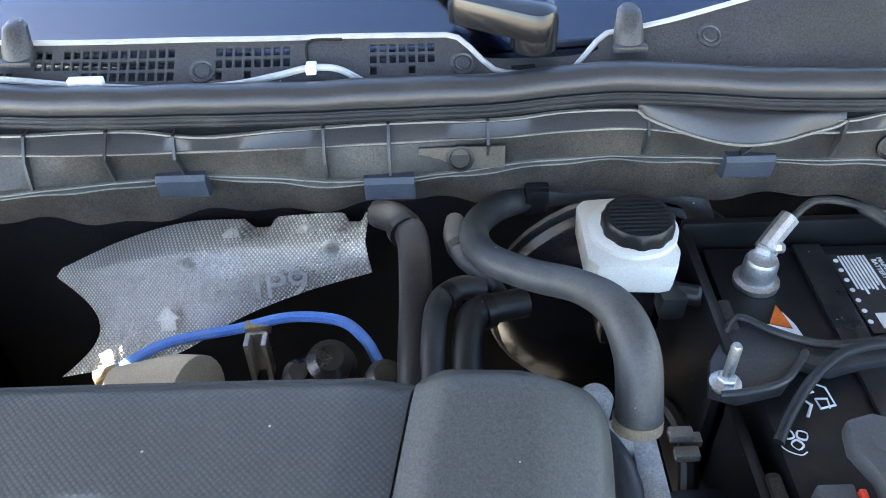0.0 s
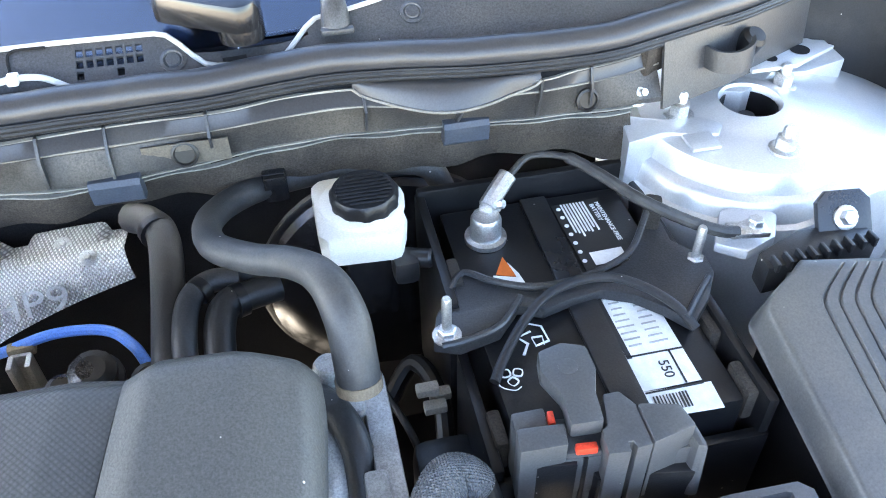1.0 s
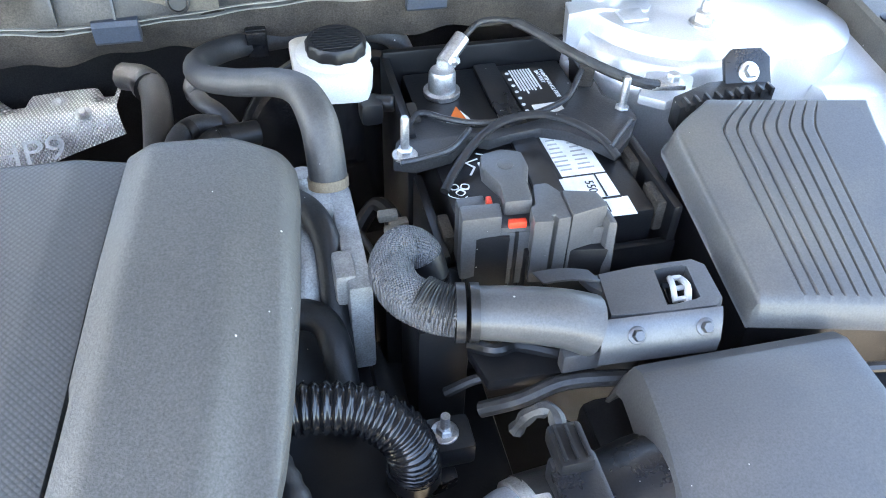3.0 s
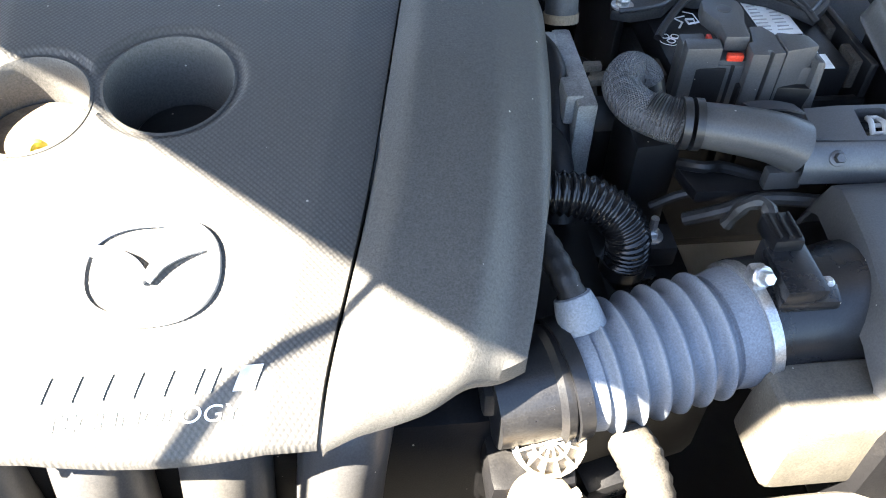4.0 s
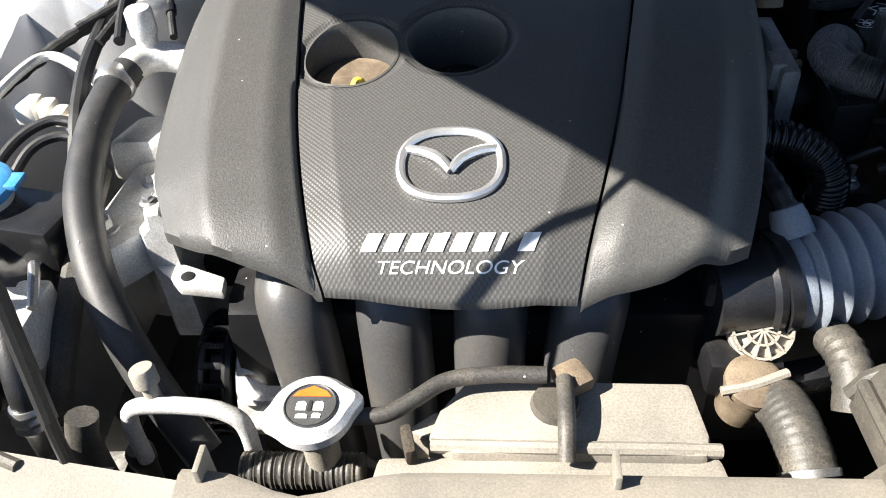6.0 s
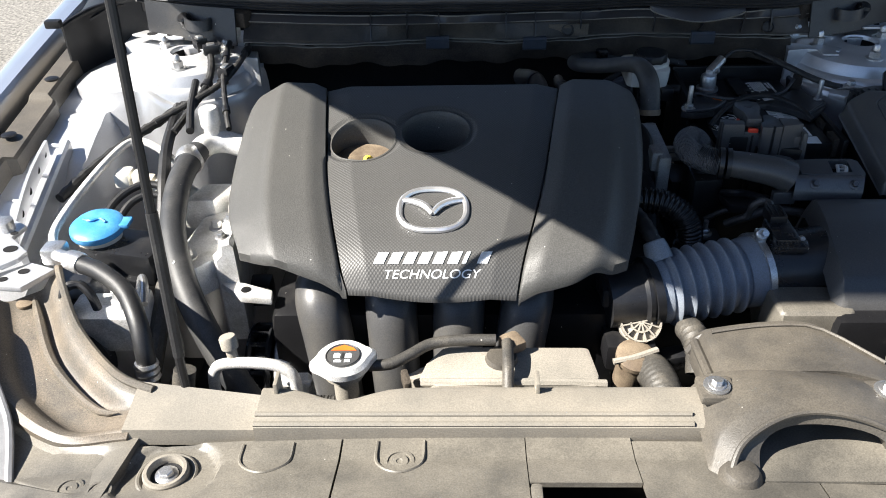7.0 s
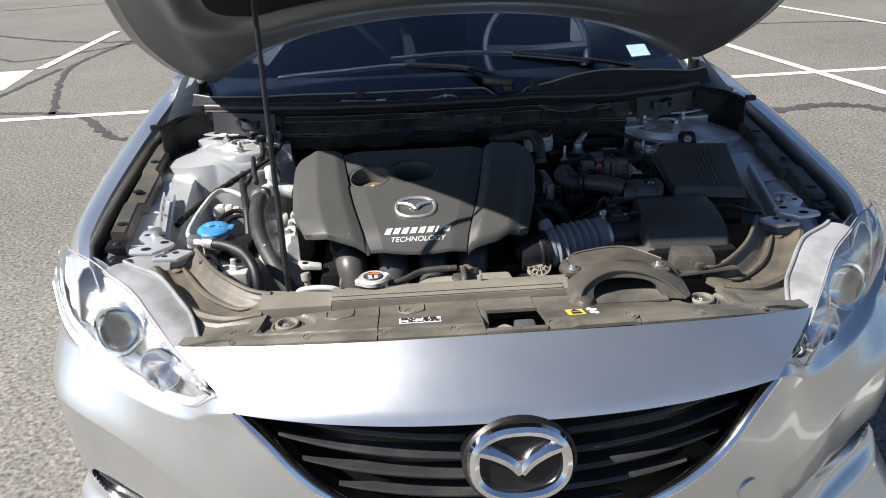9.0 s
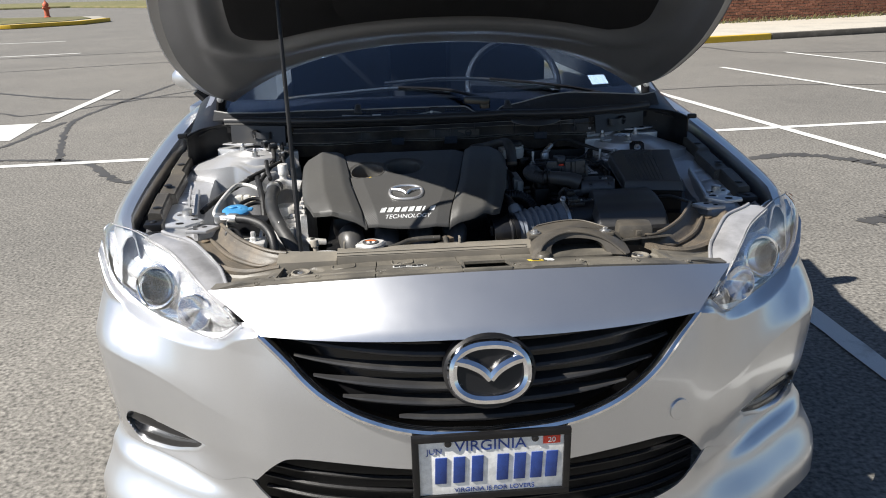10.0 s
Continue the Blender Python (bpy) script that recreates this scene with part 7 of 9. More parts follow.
tube(bm, [(0.118, 0.190, 0.882), (0.126, 0.165, 0.882), (0.134, 0.140, 0.876), (0.143, 0.118, 0.862)], 0.0095, 14, 8, rad=lambda u: 1 + 0.06 * math.sin(u * 40))
part("breather_stub", bm, M["rubber"], bl_, "black breather hose")
bm = B()
lathe(bm, [(0.0165, -0.012), (0.0150, 0.004), (0.0130, 0.012), (0.0108, 0.013), (0.0108, 0.0)], (0.141, 0.122, 0.862), (-0.25, 0.5, 0.6), 20)
part("breather_socket", bm, M["bellows"], bl_)
bm = B()
lathe(bm, [(0.0412, -0.005), (0.0440, -0.005), (0.0440, 0.005), (0.0412, 0.005)], ax0.lerp(ax1, 0.97), ax1 - ax0, 36)
part("clamp", bm, M["boxblack"], bl_, "dark band clamp")
settle(0.006, 0.049, -0.036)
th = thing("throttle_body", (0.10, 0.02, 0.78), "black throttle body with a dusty aluminium actuator", "throttle body")
bm = B()
lathe(bm, [(0.041, 0), (0.042, 0.006), (0.038, 0.010), (0.038, 0.026), (0.036, 0.050)], (0.122, 0.051, 0.850), (-1, -0.15, -0.04), 28)
part("barrel", bm, M["boxblack"], th, "black throttle barrel")
bm = B()
box(bm, (0.092, 0.046, 0.858), (0.050, 0.034, 0.026), 0.004)
for k in range(3):
    box(bm, (0.078 + 0.014 * k, 0.046, 0.872), (0.003, 0.030, 0.004), 0.001)
part("side_box", bm, M["boxblack"], th, "black ribbed box")
settle(0.006, 0.049, -0.050)
bm = B()
box(bm, (0.100, 0.014, 0.812), (0.062, 0.050, 0.040), 0.010)
part("motor_housing", bm, M["black"], th)
bm = B()
mW = Matrix.Translation((0.112, 0.018, 0.845)) @ Matrix.Rotation(radians(42), 4, "X")
lathe(bm, [(0.026, -0.006), (0.026, 0.001), (0.022, 0.0025), (0.010, 0.006), (0, 0.007)], (0, 0, 0), (0, 0, 1), 28)
bm.transform(mW)
webcap = part("webbed_cap", bm, M["tank"], th, "webbed grey cap")
for k in range(6):
    a = math.pi * k / 6 + 0.2
    bm = B()
    box(bm, (0, 0, 0.0055), (0.050, 0.0018, 0.008), 0.0005, Matrix.Rotation(a, 4, "Z"))
    bm.transform(mW)
    part("web", bm, M["tank"], webcap)
for r in (0.0125, 0.0235):
    bm = B()
    lathe(bm, [(r - 0.001, 0.002), (r - 0.001, 0.0095), (r + 0.001, 0.0095), (r + 0.001, 0.002)], (0, 0, 0), (0, 0, 1), 28)
    bm.transform(mW)
    part("web_ring", bm, M["tank"], webcap)
bm = B()
lathe(bm, [(0.019, -0.040), (0.020, 0.0), (0.023, 0.004), (0.023, 0.010), (0.016, 0.014), (0, 0.014)], (0.102, -0.018, 0.818), (0.05, -0.25, 1), 26)
part("actuator", bm, M["rust"], th, "brown stained housing")
bm = B()
box(bm, (0.160, 0.012, 0.795), (0.046, 0.024, 0.022), 0.004, Matrix.Rotation(radians(14), 4, "Z"))
part("plug", bm, M["boxblack"], th, "dark plug")
bm = B()
tube(bm, [(0.075, -0.030, 0.826), (0.100, -0.026, 0.829), (0.128, -0.016, 0.832)], 0.004, 8, 4)
part("plug_lead", bm, M["tank"], th, "pale lead")
settle(0.010, 0.060, -0.046)
bp = thing("coolant_pipe", (0.11, -0.08, 0.80), "thick dusty rubber coolant elbow at the radiator", "hose")
bm = B()
tube(bm, [(0.112, -0.015, 0.775), (0.116, -0.032, 0.803), (0.121, -0.060, 0.812), (0.126, -0.095, 0.803), (0.127, -0.118, 0.78)], 0.0205, 20, 24, rad=lambda u: 1 + 0.016 * math.sin(u * 150))
part("elbow", bm, M["hosedust"], bp)
bm = B()
tube(bm, [(0.165, 0.005, 0.835), (0.168, -0.012, 0.838), (0.170, -0.035, 0.832), (0.168, -0.055, 0.815)], 0.016, 16, 6, rad=lambda u: 1 + 0.05 * math.sin(u * 60))
part("neck", bm, M["hosedust"], bp, "ribbed dusty sleeve")
bm = B()
lathe(bm, [(0.0212, -0.003), (0.0228, -0.003), (0.0228, 0.003), (0.0212, 0.003)], (0.1265, -0.100, 0.800), (0.1, -0.8, -0.5), 28)
part("clamp", bm, M["steel"], bp)

# ---- battery ----
settle(**REAR)
bt = thing("battery", (0.352, 0.40, 0.74), "black car battery with white labels in its plastic tray", "battery")
bm = B()
box(bm, (0.352, 0.400, 0.832), (0.152, 0.228, 0.184), 0.004)
part("case", bm, M["black"], bt)
bm = B()
box(bm, (0.354, 0.400, 0.9262), (0.022, 0.222, 0.005), 0.002)
part("cell_cap_strip", bm, M["boxblack"], bt, "raised cell strip")
bm = B()
lathe(bm, [(0.0165, 0), (0.0165, 0.004), (0.0125, 0.005), (0.0120, 0.021), (0.0105, 0.024), (0, 0.024)], (0.305, 0.474, 0.9245), n=24)
box(bm, (0.311, 0.486, 0.949), (0.020, 0.012, 0.010), 0.003, Matrix.Rotation(radians(55), 4, "Z"))
tube(bm, [(0.308, 0.482, 0.950), (0.319, 0.492, 0.957), (0.329, 0.500, 0.964)], 0.0075, 10, 5)
bolt(bm, (0.315, 0.483, 0.950), 0.004, 0.007, (0.6, -0.5, 0.4))
part("negative_terminal", bm, M["steel"], bt, "grey lead terminal clamp")


def plate_on(bm, c, sx, sy, rot=0.0, z=0.9246, h=0.0006):
    box(bm, (c[0], c[1], z + h / 2), (sx, sy, h), 0.0, Matrix.Rotation(radians(rot), 4, "Z"))
    return bm


bm = B()
plate_on(bm, (0.389, 0.461), 0.042, 0.080, 2)
wl = part("warning_label", bm, M["ink"], bt, "black label with white small print")
rng = random.Random(11)
for r in range(8):
    bm = B()
    w = rng.uniform(0.030, 0.042)
    plate_on(bm, (0.3755 + 0.0027 * r, 0.499 - w / 2), 0.0014, w, 2, 0.9253)
    part("text_bar", bm, M["print"], wl)
lettering("heading", "MAINTENANCE-FREE", 0.0052, frame_at((0.4055, 0.472, 0.9254), (0.05, -1, 0), (0, 0, 1)), M["print"], wl, 0.0002)
lettering("heading", "BATTERY", 0.0052, frame_at((0.400, 0.484, 0.9254), (0.05, -1, 0), (0, 0, 1)), M["print"], wl, 0.0002)
bm = B()
for k in range(7):
    lathe(bm, [(0.0019, 0), (0.0019, 0.0005), (0, 0.0005)], (0.3715, 0.494 - 0.0105 * k, 0.9252), n=10)
plate_on(bm, (0.391, 0.432), 0.026, 0.014, 2, 0.9253)
part("symbol_dots", bm, M["print"], wl)
bm = B()
plate_on(bm, (0.3855, 0.351), 0.041, 0.090, 1)
l2 = part("white_label", bm, M["label"], bt, "white spec label")
bm = B()
plate_on(bm, (0.387, 0.294), 0.049, 0.021, -2)
l3 = part("barcode_label", bm, M["label"], bt, "white barcode label")
for k in range(11):
    bm = B()
    plate_on(bm, (0.3700 + 0.0022 * k, 0.294), rng.uniform(0.0005, 0.0012), 0.012, -2, 0.9253)
    part("code_bar", bm, M["ink"], l3)
for r in range(9):
    for q in range(2):
        bm = B()
        w = rng.uniform(0.009, 0.016)
        plate_on(bm, (0.376 + 0.017 * q, 0.390 - 0.0058 * r), w * 0.85, 0.0012, 2, 0.9253)
        part("text_bar", bm, M["faint"], l2)
lettering("number", "550", 0.010, frame_at((0.388, 0.320, 0.9254), (-0.03, -1, 0), (0, 0, 1)), M["ink"], l2, 0.0002)
lettering("word", "POISON", 0.0055, frame_at((0.4105, 0.372, 0.9254), (-0.03, -1, 0), (0, 0, 1)), M["print"], bt, 0.0002)
bm = B()
plate_on(bm, (0.3672, 0.364), 0.0035, 0.062, 1, 0.9254)
part("label_margin", bm, M["ink"], l2)
bm = B()
plate_on(bm, (0.3860, 0.3345), 0.040, 0.0011, 0, 0.9254)
plate_on(bm, (0.3865, 0.3035), 0.040, 0.0011, 0, 0.9254)
plate_on(bm, (0.3960, 0.3200), 0.0011, 0.028, 0, 0.9254)
part("ruled_line", bm, M["ink"], l2)
bm = B()
slab(bm, [(0.302, 0.432), (0.317, 0.427), (0.312, 0.450)], 0.9246, 0.9253, 0)
part("orange_triangle", bm, M["orange"], bt, "orange triangle print")
bm = B()
slab(bm, [(0.298, 0.427), (0.321, 0.418), (0.319, 0.430), (0.314, 0.443), (0.3165, 0.426), (0.300, 0.4315)], 0.9246, 0.9256, 0)
part("white_mark", bm, M["print"], bt, "white printed mark")
bm = B()
tube(bm, [(0.3112, 0.3795, 0.925), (0.3192, 0.3754, 0.925), (0.3206, 0.3613, 0.925), (0.3105, 0.3588, 0.925), (0.3096, 0.3665, 0.925), (0.3171, 0.3663, 0.925), (0.3165, 0.3591, 0.925)], 0.0011, 6, 1, flat=0.4, smooth=False)
tube(bm, [(0.3106, 0.3724, 0.925), (0.3001, 0.3688, 0.925), (0.3056, 0.3618, 0.925), (0.3001, 0.3527, 0.925)], 0.0011, 6, 1, flat=0.4, smooth=False)
part("white_mark", bm, M["print"], bt, "white printed mark")
bm = B()
for k in range(3):
    a = 2 * math.pi * k / 3 + 0.4
    c = Vector((0.2875 + 0.0048 * math.cos(a), 0.3375 + 0.0048 * math.sin(a), 0.9250))
    tube(bm, [c + Vector((0.0036 * math.cos(a + b), 0.0036 * math.sin(a + b), 0)) for b in (0.0, 1.57, 3.14, 4.71)], 0.0007, 6, 3, closed=True, flat=0.5)
tube(bm, [(0.2785, 0.3415, 0.925), (0.2775, 0.3310, 0.925), (0.2860, 0.3255, 0.925), (0.2910, 0.3275, 0.925)], 0.0005, 6, 3, flat=0.5)
part("recycling_mark", bm, M["print"], bt, "white recycling mark")
tr = thing("battery_tray", (0.352, 0.40, 0.72), "black plastic battery tray with raised walls", "battery tray")
for c, s in (((0.262, 0.46, 0.845), (0.008, 0.13, 0.19)), ((0.262, 0.325, 0.83), (0.008, 0.10, 0.17)), ((0.352, 0.522, 0.850), (0.185, 0.008, 0.19)), ((0.440, 0.40, 0.845), (0.008, 0.25, 0.175)), ((0.352, 0.277, 0.82), (0.185, 0.008, 0.16)), ((0.352, 0.40, 0.735), (0.19, 0.25, 0.012))):
    bm = B()
    box(bm, c, s, 0.003)
    part("tray_wall", bm, M["black"], tr)
for c in ((0.433, 0.30, 0.915), (0.433, 0.352, 0.915), (0.269, 0.305, 0.905), (0.270, 0.43, 0.925)):
    bm = B()
    box(bm, c, (0.009, 0.028, 0.028), 0.003)
    part("foam_pad", bm, M["felt"], tr, "grey foam pad")
hd = thing("battery_hold_down", (0.35, 0.39, 0.93), "black battery hold-down bar with two threaded studs", "battery clamp")
bm = B()
slab(bm, [(0.241, 0.368), (0.248, 0.392), (0.262, 0.412), (0.276, 0.428), (0.294, 0.413), (0.316, 0.400), (0.341, 0.396), (0.370, 0.402), (0.398, 0.414), (0.419, 0.440), (0.428, 0.458), (0.440, 0.450), (0.438, 0.428), (0.455, 0.405), (0.454, 0.388), (0.438, 0.364), (0.418, 0.345), (0.404, 0.364), (0.388, 0.380), (0.368, 0.389), (0.340, 0.385), (0.322, 0.380), (0.306, 0.388), (0.288, 0.368), (0.258, 0.361)], 0.926, 0.936, 0.002)
part("bar", bm, M["cowl"], hd)
for pts in ([(0.262, 0.412, 0.938), (0.276, 0.427, 0.938), (0.294, 0.413, 0.939), (0.316, 0.401, 0.940), (0.341, 0.397, 0.942), (0.370, 0.402, 0.943), (0.398, 0.414, 0.945), (0.419, 0.440, 0.950), (0.430, 0.456, 0.954)], [(0.246, 0.362, 0.938), (0.262, 0.3625, 0.939), (0.287, 0.369, 0.940), (0.304, 0.386, 0.941), (0.308, 0.392, 0.941)], [(0.414, 0.349, 0.938), (0.430, 0.366, 0.938), (0.446, 0.382, 0.938)]):
    bm = B()
    tube(bm, pts, 0.0026, 8, 5, flat=1.0)
    part("rib", bm, M["cowl"], hd)
bm = B()
box(bm, (0.431, 0.452, 0.944), (0.014, 0.020, 0.024), 0.004, Matrix.Rotation(radians(-25), 4, "Z"))
part("hook", bm, M["felt"], hd, "grey dusty hook end")
for x, y, z in ((0.251, 0.370, 0.938), (0.447, 0.405, 0.930)):
    bm = B()
    bolt(bm, (x, y, z), 0.0065, 0.007)
    lathe(bm, [(0.0035, 0.004), (0.0035, 0.034), (0.0025, 0.036), (0, 0.036)], (x, y, z), n=12, wob=lambda j, r, h: 1 + 0.04 * math.sin(h * 6000))
    part("stud", bm, M["steel"], hd, "zinc stud with nut")
st = thing("battery_strap", (0.35, 0.36, 0.925), "black rubber vent tube arching over the battery", "strap")
bm = B()
tube(bm, [(0.274, 0.332, 0.929), (0.285, 0.348, 0.933), (0.305, 0.370, 0.940), (0.327, 0.384, 0.947), (0.351, 0.389, 0.950), (0.374, 0.387, 0.949), (0.395, 0.375, 0.945), (0.410, 0.359, 0.940), (0.419, 0.343, 0.932)], 0.0036, 10, 8, flat=0.9)
part("tube", bm, M["rubber"], st)
settle(-0.012, 0.053, -0.066, 1.05)
fm = thing("terminal_fuse_block", (0.315, 0.27, 0.90), "black positive terminal fuse block with red catch", "fuse block")
bm = B()
slab(bm, [(0.264, 0.282), (0.366, 0.272), (0.362, 0.243), (0.263, 0.254)], 0.905, 0.9400, 0.002)
part("lid_section", bm, M["sidetank"], fm)
bm = B()
slab(bm, [(0.263, 0.282), (0.283, 0.282), (0.2815, 0.266), (0.262, 0.266)], 0.90, 0.950, 0.002)
part("lid_section", bm, M["sidetank"], fm)
bm = B()
slab(bm, [(0.262, 0.268), (0.290, 0.266), (0.2875, 0.251), (0.260, 0.252)], 0.90, 0.955, 0.0025)
part("lid_section", bm, M["sidetank"], fm)
bm = B()
slab(bm, [(0.312, 0.258), (0.317, 0.279), (0.327, 0.279), (0.333, 0.268), (0.332, 0.2405), (0.3225, 0.2400), (0.3222, 0.245), (0.3192, 0.245), (0.3188, 0.2385), (0.306, 0.240), (0.308, 0.256)], 0.90, 0.956, 0.002)
part("lid_section", bm, M["sidetank"], fm)
bm = B()
slab(bm, [(0.3335, 0.268), (0.357, 0.262), (0.360, 0.246), (0.3325, 0.2405)], 0.90, 0.9575, 0.0025)
part("lid_section", bm, M["sidetank"], fm)
bm = B()
slab(bm, [(0.356, 0.262), (0.366, 0.256), (0.366, 0.234), (0.358, 0.236)], 0.90, 0.948, 0.004, inset=0.003)
part("lid_section", bm, M["sidetank"], fm)
bm = B()
slab(bm, [(0.286, 0.270), (0.313, 0.268), (0.309, 0.250), (0.287, 0.252)], 0.89, 0.944, 0.002)
part("lid_section", bm, M["sidetank"], fm)
bm = B()
slab(bm, [(0.291, 0.260), (0.311, 0.259), (0.3135, 0.280), (0.3195, 0.297), (0.3195, 0.314), (0.305, 0.320), (0.289, 0.316), (0.286, 0.300), (0.293, 0.281)], 0.946, 0.9595, 0.0035)
lathe(bm, [(0.006, 0), (0.006, 0.0006), (0.005, 0.001), (0, 0.001)], (0.303, 0.300, 0.9594), n=18)
part("hinged_cap", bm, M["sidetank"], fm, "worn black flap")
for c, sz in (((0.2985, 0.2520, 0.9465), (0.0125, 0.005, 0.0055)), ((0.2845, 0.273, 0.949), (0.004, 0.009, 0.006))):
    bm = B()
    box(bm, c, sz, 0.0012, Matrix.Rotation(radians(-6), 4, "Z"))
    part("red_catch", bm, M["red"], fm, "red catch")
bm = B()
slab(bm, [(0.266, 0.2535), (0.2925, 0.2505), (0.2930, 0.2560), (0.3045, 0.2550), (0.3045, 0.2435), (0.3185, 0.2420), (0.3190, 0.2480), (0.3225, 0.2475), (0.3230, 0.2430), (0.362, 0.2365), (0.367, 0.244), (0.366, 0.272), (0.268, 0.284)], 0.83, 0.925, 0.0015)
slab(bm, [(0.264, 0.2525), (0.2935, 0.2485), (0.2940, 0.258), (0.265, 0.262)], 0.83, 0.938, 0.0015)
box(bm, (0.2985, 0.2525, 0.900), (0.003, 0.006, 0.080), 0.0008)
part("body", bm, M["black"], fm)
settle(**REAR)
gc = thing("earth_cable", (0.40, 0.45, 0.96), "black sleeved earth cable from battery to strut tower", "cable")
bm = B()
tube(bm, [(0.329, 0.498, 0.964), (0.348, 0.506, 0.974), (0.372, 0.494, 0.978), (0.392, 0.470, 0.975), (0.412, 0.440, 0.971), (0.440, 0.420, 0.962), (0.462, 0.408, 0.957), (0.477, 0.406, 0.954)], 0.0046, 10, 10, rad=lambda u: 0.62 if u < 0.30 else 1 + 0.03 * math.sin(u * 160))
part("sleeve", bm, M["wire"], gc)
bm = B()
box(bm, (0.486, 0.408, 0.953), (0.030, 0.016, 0.005), 0.002, Matrix.Rotation(radians(-8), 4, "Z"))
bolt(bm, (0.491, 0.408, 0.954), 0.006, 0.008)
part("eyelet", bm, M["steel"], gc, "zinc eyelet with bolt")

# ---- fuse box ----
settle()
fx = thing("fuse_box", (0.52, 0.24, 0.80), "black ribbed fuse box cover beside the strut tower", "fuse box")
bm = B()


def fuse_f(u, v):
    """Lid of the box, sloping down to the front with its rear left corner cut off."""
    x = lerp(lerp(0.452, 0.447, v) + 0.050 * smooth(0.80, 1.02, v), lerp(0.606, 0.638, v), u)
    y = lerp(lerp(0.238, 0.200, u), lerp(0.430, 0.402, u), v)
    e = max(smooth(0.84, 1.0, abs(2 * u - 1)), smooth(0.90, 1.0, abs(2 * v - 1)))
    z = lerp(0.893, 0.944, v) - 0.022 * e ** 2.6
    rr = 0.0
    if 0.05 < v < 0.94 and 0.23 < u < 0.69:
        rr = 0.0020 * smooth(0.76, 0.97, math.cos((u - 0.255) / 0.41 * 2 * math.pi * 7))
    return Vector((x, y, z - rr))


sheet(bm, fuse_f, 220, 40, 0.003, 0.0)
part("lid", bm, M["sidetank"], fx)
bm = B()
loft(bm, [[(0.460, 0.244, z0), (0.602, 0.208, z0), (0.632, 0.398, z1), (0.502, 0.422, z1), (0.456, 0.388, z1)] for z0, z1 in ((0.74, 0.78), (0.866, 0.918))])
part("skirt", bm, M["black"], fx)
bm = B()
loft(bm, [[(0.460, 0.228, z0), (0.628, 0.186, z0), (0.660, 0.388, z1), (0.460, 0.412, z1)] for z0, z1 in ((0.66, 0.68), (0.812, 0.846))])
part("body", bm, M["black"], fx)
bm = B()
tube(bm, [(0.446, 0.236, 0.846), (0.486, 0.214, 0.838), (0.520, 0.198, 0.856), (0.560, 0.186, 0.862), (0.600, 0.176, 0.850), (0.634, 0.186, 0.838)], 0.004, 8, 6)
part("rim", bm, M["boxblack"], fx)
bm = B()
slab(bm, [(0.478, 0.428), (0.572, 0.438), (0.574, 0.462), (0.520, 0.462), (0.480, 0.446)], 0.905, 0.931, 0.002)
comb = part("connector_comb", bm, M["boxblack"], fx, "toothed black connector edge")
for k in range(9):
    bm = B()
    box(bm, (0.484 + 0.0104 * k, 0.431 + 0.0011 * k, 0.932), (0.0028, 0.011, 0.008), 0.0006)
    part("tooth", bm, M["boxblack"], comb)
mTab = frame_at((0.556, 0.462, 0.936), (1, -0.1, 0), (-0.05, -0.75, 0.62))
bm = B()
slab(bm, [(-0.021, -0.020), (0.021, -0.020), (0.021, 0.013), (0.013, 0.021), (-0.013, 0.021), (-0.021, 0.013)], -0.003, 0.003, 0.001, mTab)
tab = part("mounting_tab", bm, M["boxblack"], fx, "black bolted mounting tab")
bm = B()
bolt(bm, mTab @ Vector((0, 0, 0.003)), 0.0062, 0.008, (-0.05, -0.75, 0.62))
part("bolt", bm, M["steel"], tab, "zinc bolt")
settle(0.012, 0.130, -0.042)
tp = thing("tower_earth_plate", (0.50, 0.37, 0.955), "bare silver plate by the strut tower", "plate")
bm = B()
slab(bm, [(0.455, 0.352), (0.475, 0.336), (0.505, 0.348), (0.520, 0.372), (0.508, 0.392), (0.478, 0.388)], 0.944, 0.954, 0.003)
part("plate", bm, M["inner"], tp)

# ---- inlet pipe and control module ----
settle(0.002, 0.070, -0.020)
sn = thing("inlet_hose", (0.24, 0.28, 0.84), "braided fresh air hose with a smooth black pipe", "hose")
settle()
hose_run = spline([(0.2385, 0.314, 0.888), (0.2330, 0.322, 0.908), (0.2200, 0.322, 0.916), (0.2085, 0.305, 0.914), (0.2130, 0.283, 0.911), (0.2300, 0.267, 0.909), (0.2450, 0.261, 0.908)], 12)
bm = B()
tube(bm, hose_run[10:], 0.0160, 24, 8, rad=lambda u: 0.92 + 0.12 * u + 0.014 * math.sin(u * 420))
part("braided_hose", bm, M["weave"], sn)
bm = B()
tube(bm, [Vector((0.240, 0.309, 0.84))] + hose_run[:12], 0.0146, 22, 4)
part("elbow", bm, M["black"], sn, "smooth black elbow")
bm = B()
slab(bm, [(0.222, 0.278), (0.262, 0.282), (0.268, 0.336), (0.250, 0.350), (0.222, 0.346)], 0.70, 0.872, 0.006)
part("housing", bm, M["black"], sn, "black moulded housing")
settle(0.002, 0.070, -0.020)
bm = B()
tube(bm, [(0.221, 0.2045, 0.931), (0.230, 0.197, 0.930), (0.242, 0.191, 0.929)], 0.0168, 20, 40, rad=lambda u: 1 + 0.04 * math.sin(u * 75))
part("ribbed_sleeve", bm, M["boxblack"], sn, "ribbed glossy sleeve")
for k in range(2):
    bm = B()
    lathe(bm, [(0.0165, -0.003), (0.0200, -0.003), (0.0200, 0.003), (0.0165, 0.003)], (0.244 + 0.009 * k, 0.190 - 0.002 * k, 0.929), (1, -0.2, 0.0), 28)
    part("collar", bm, M["boxblack"], sn)
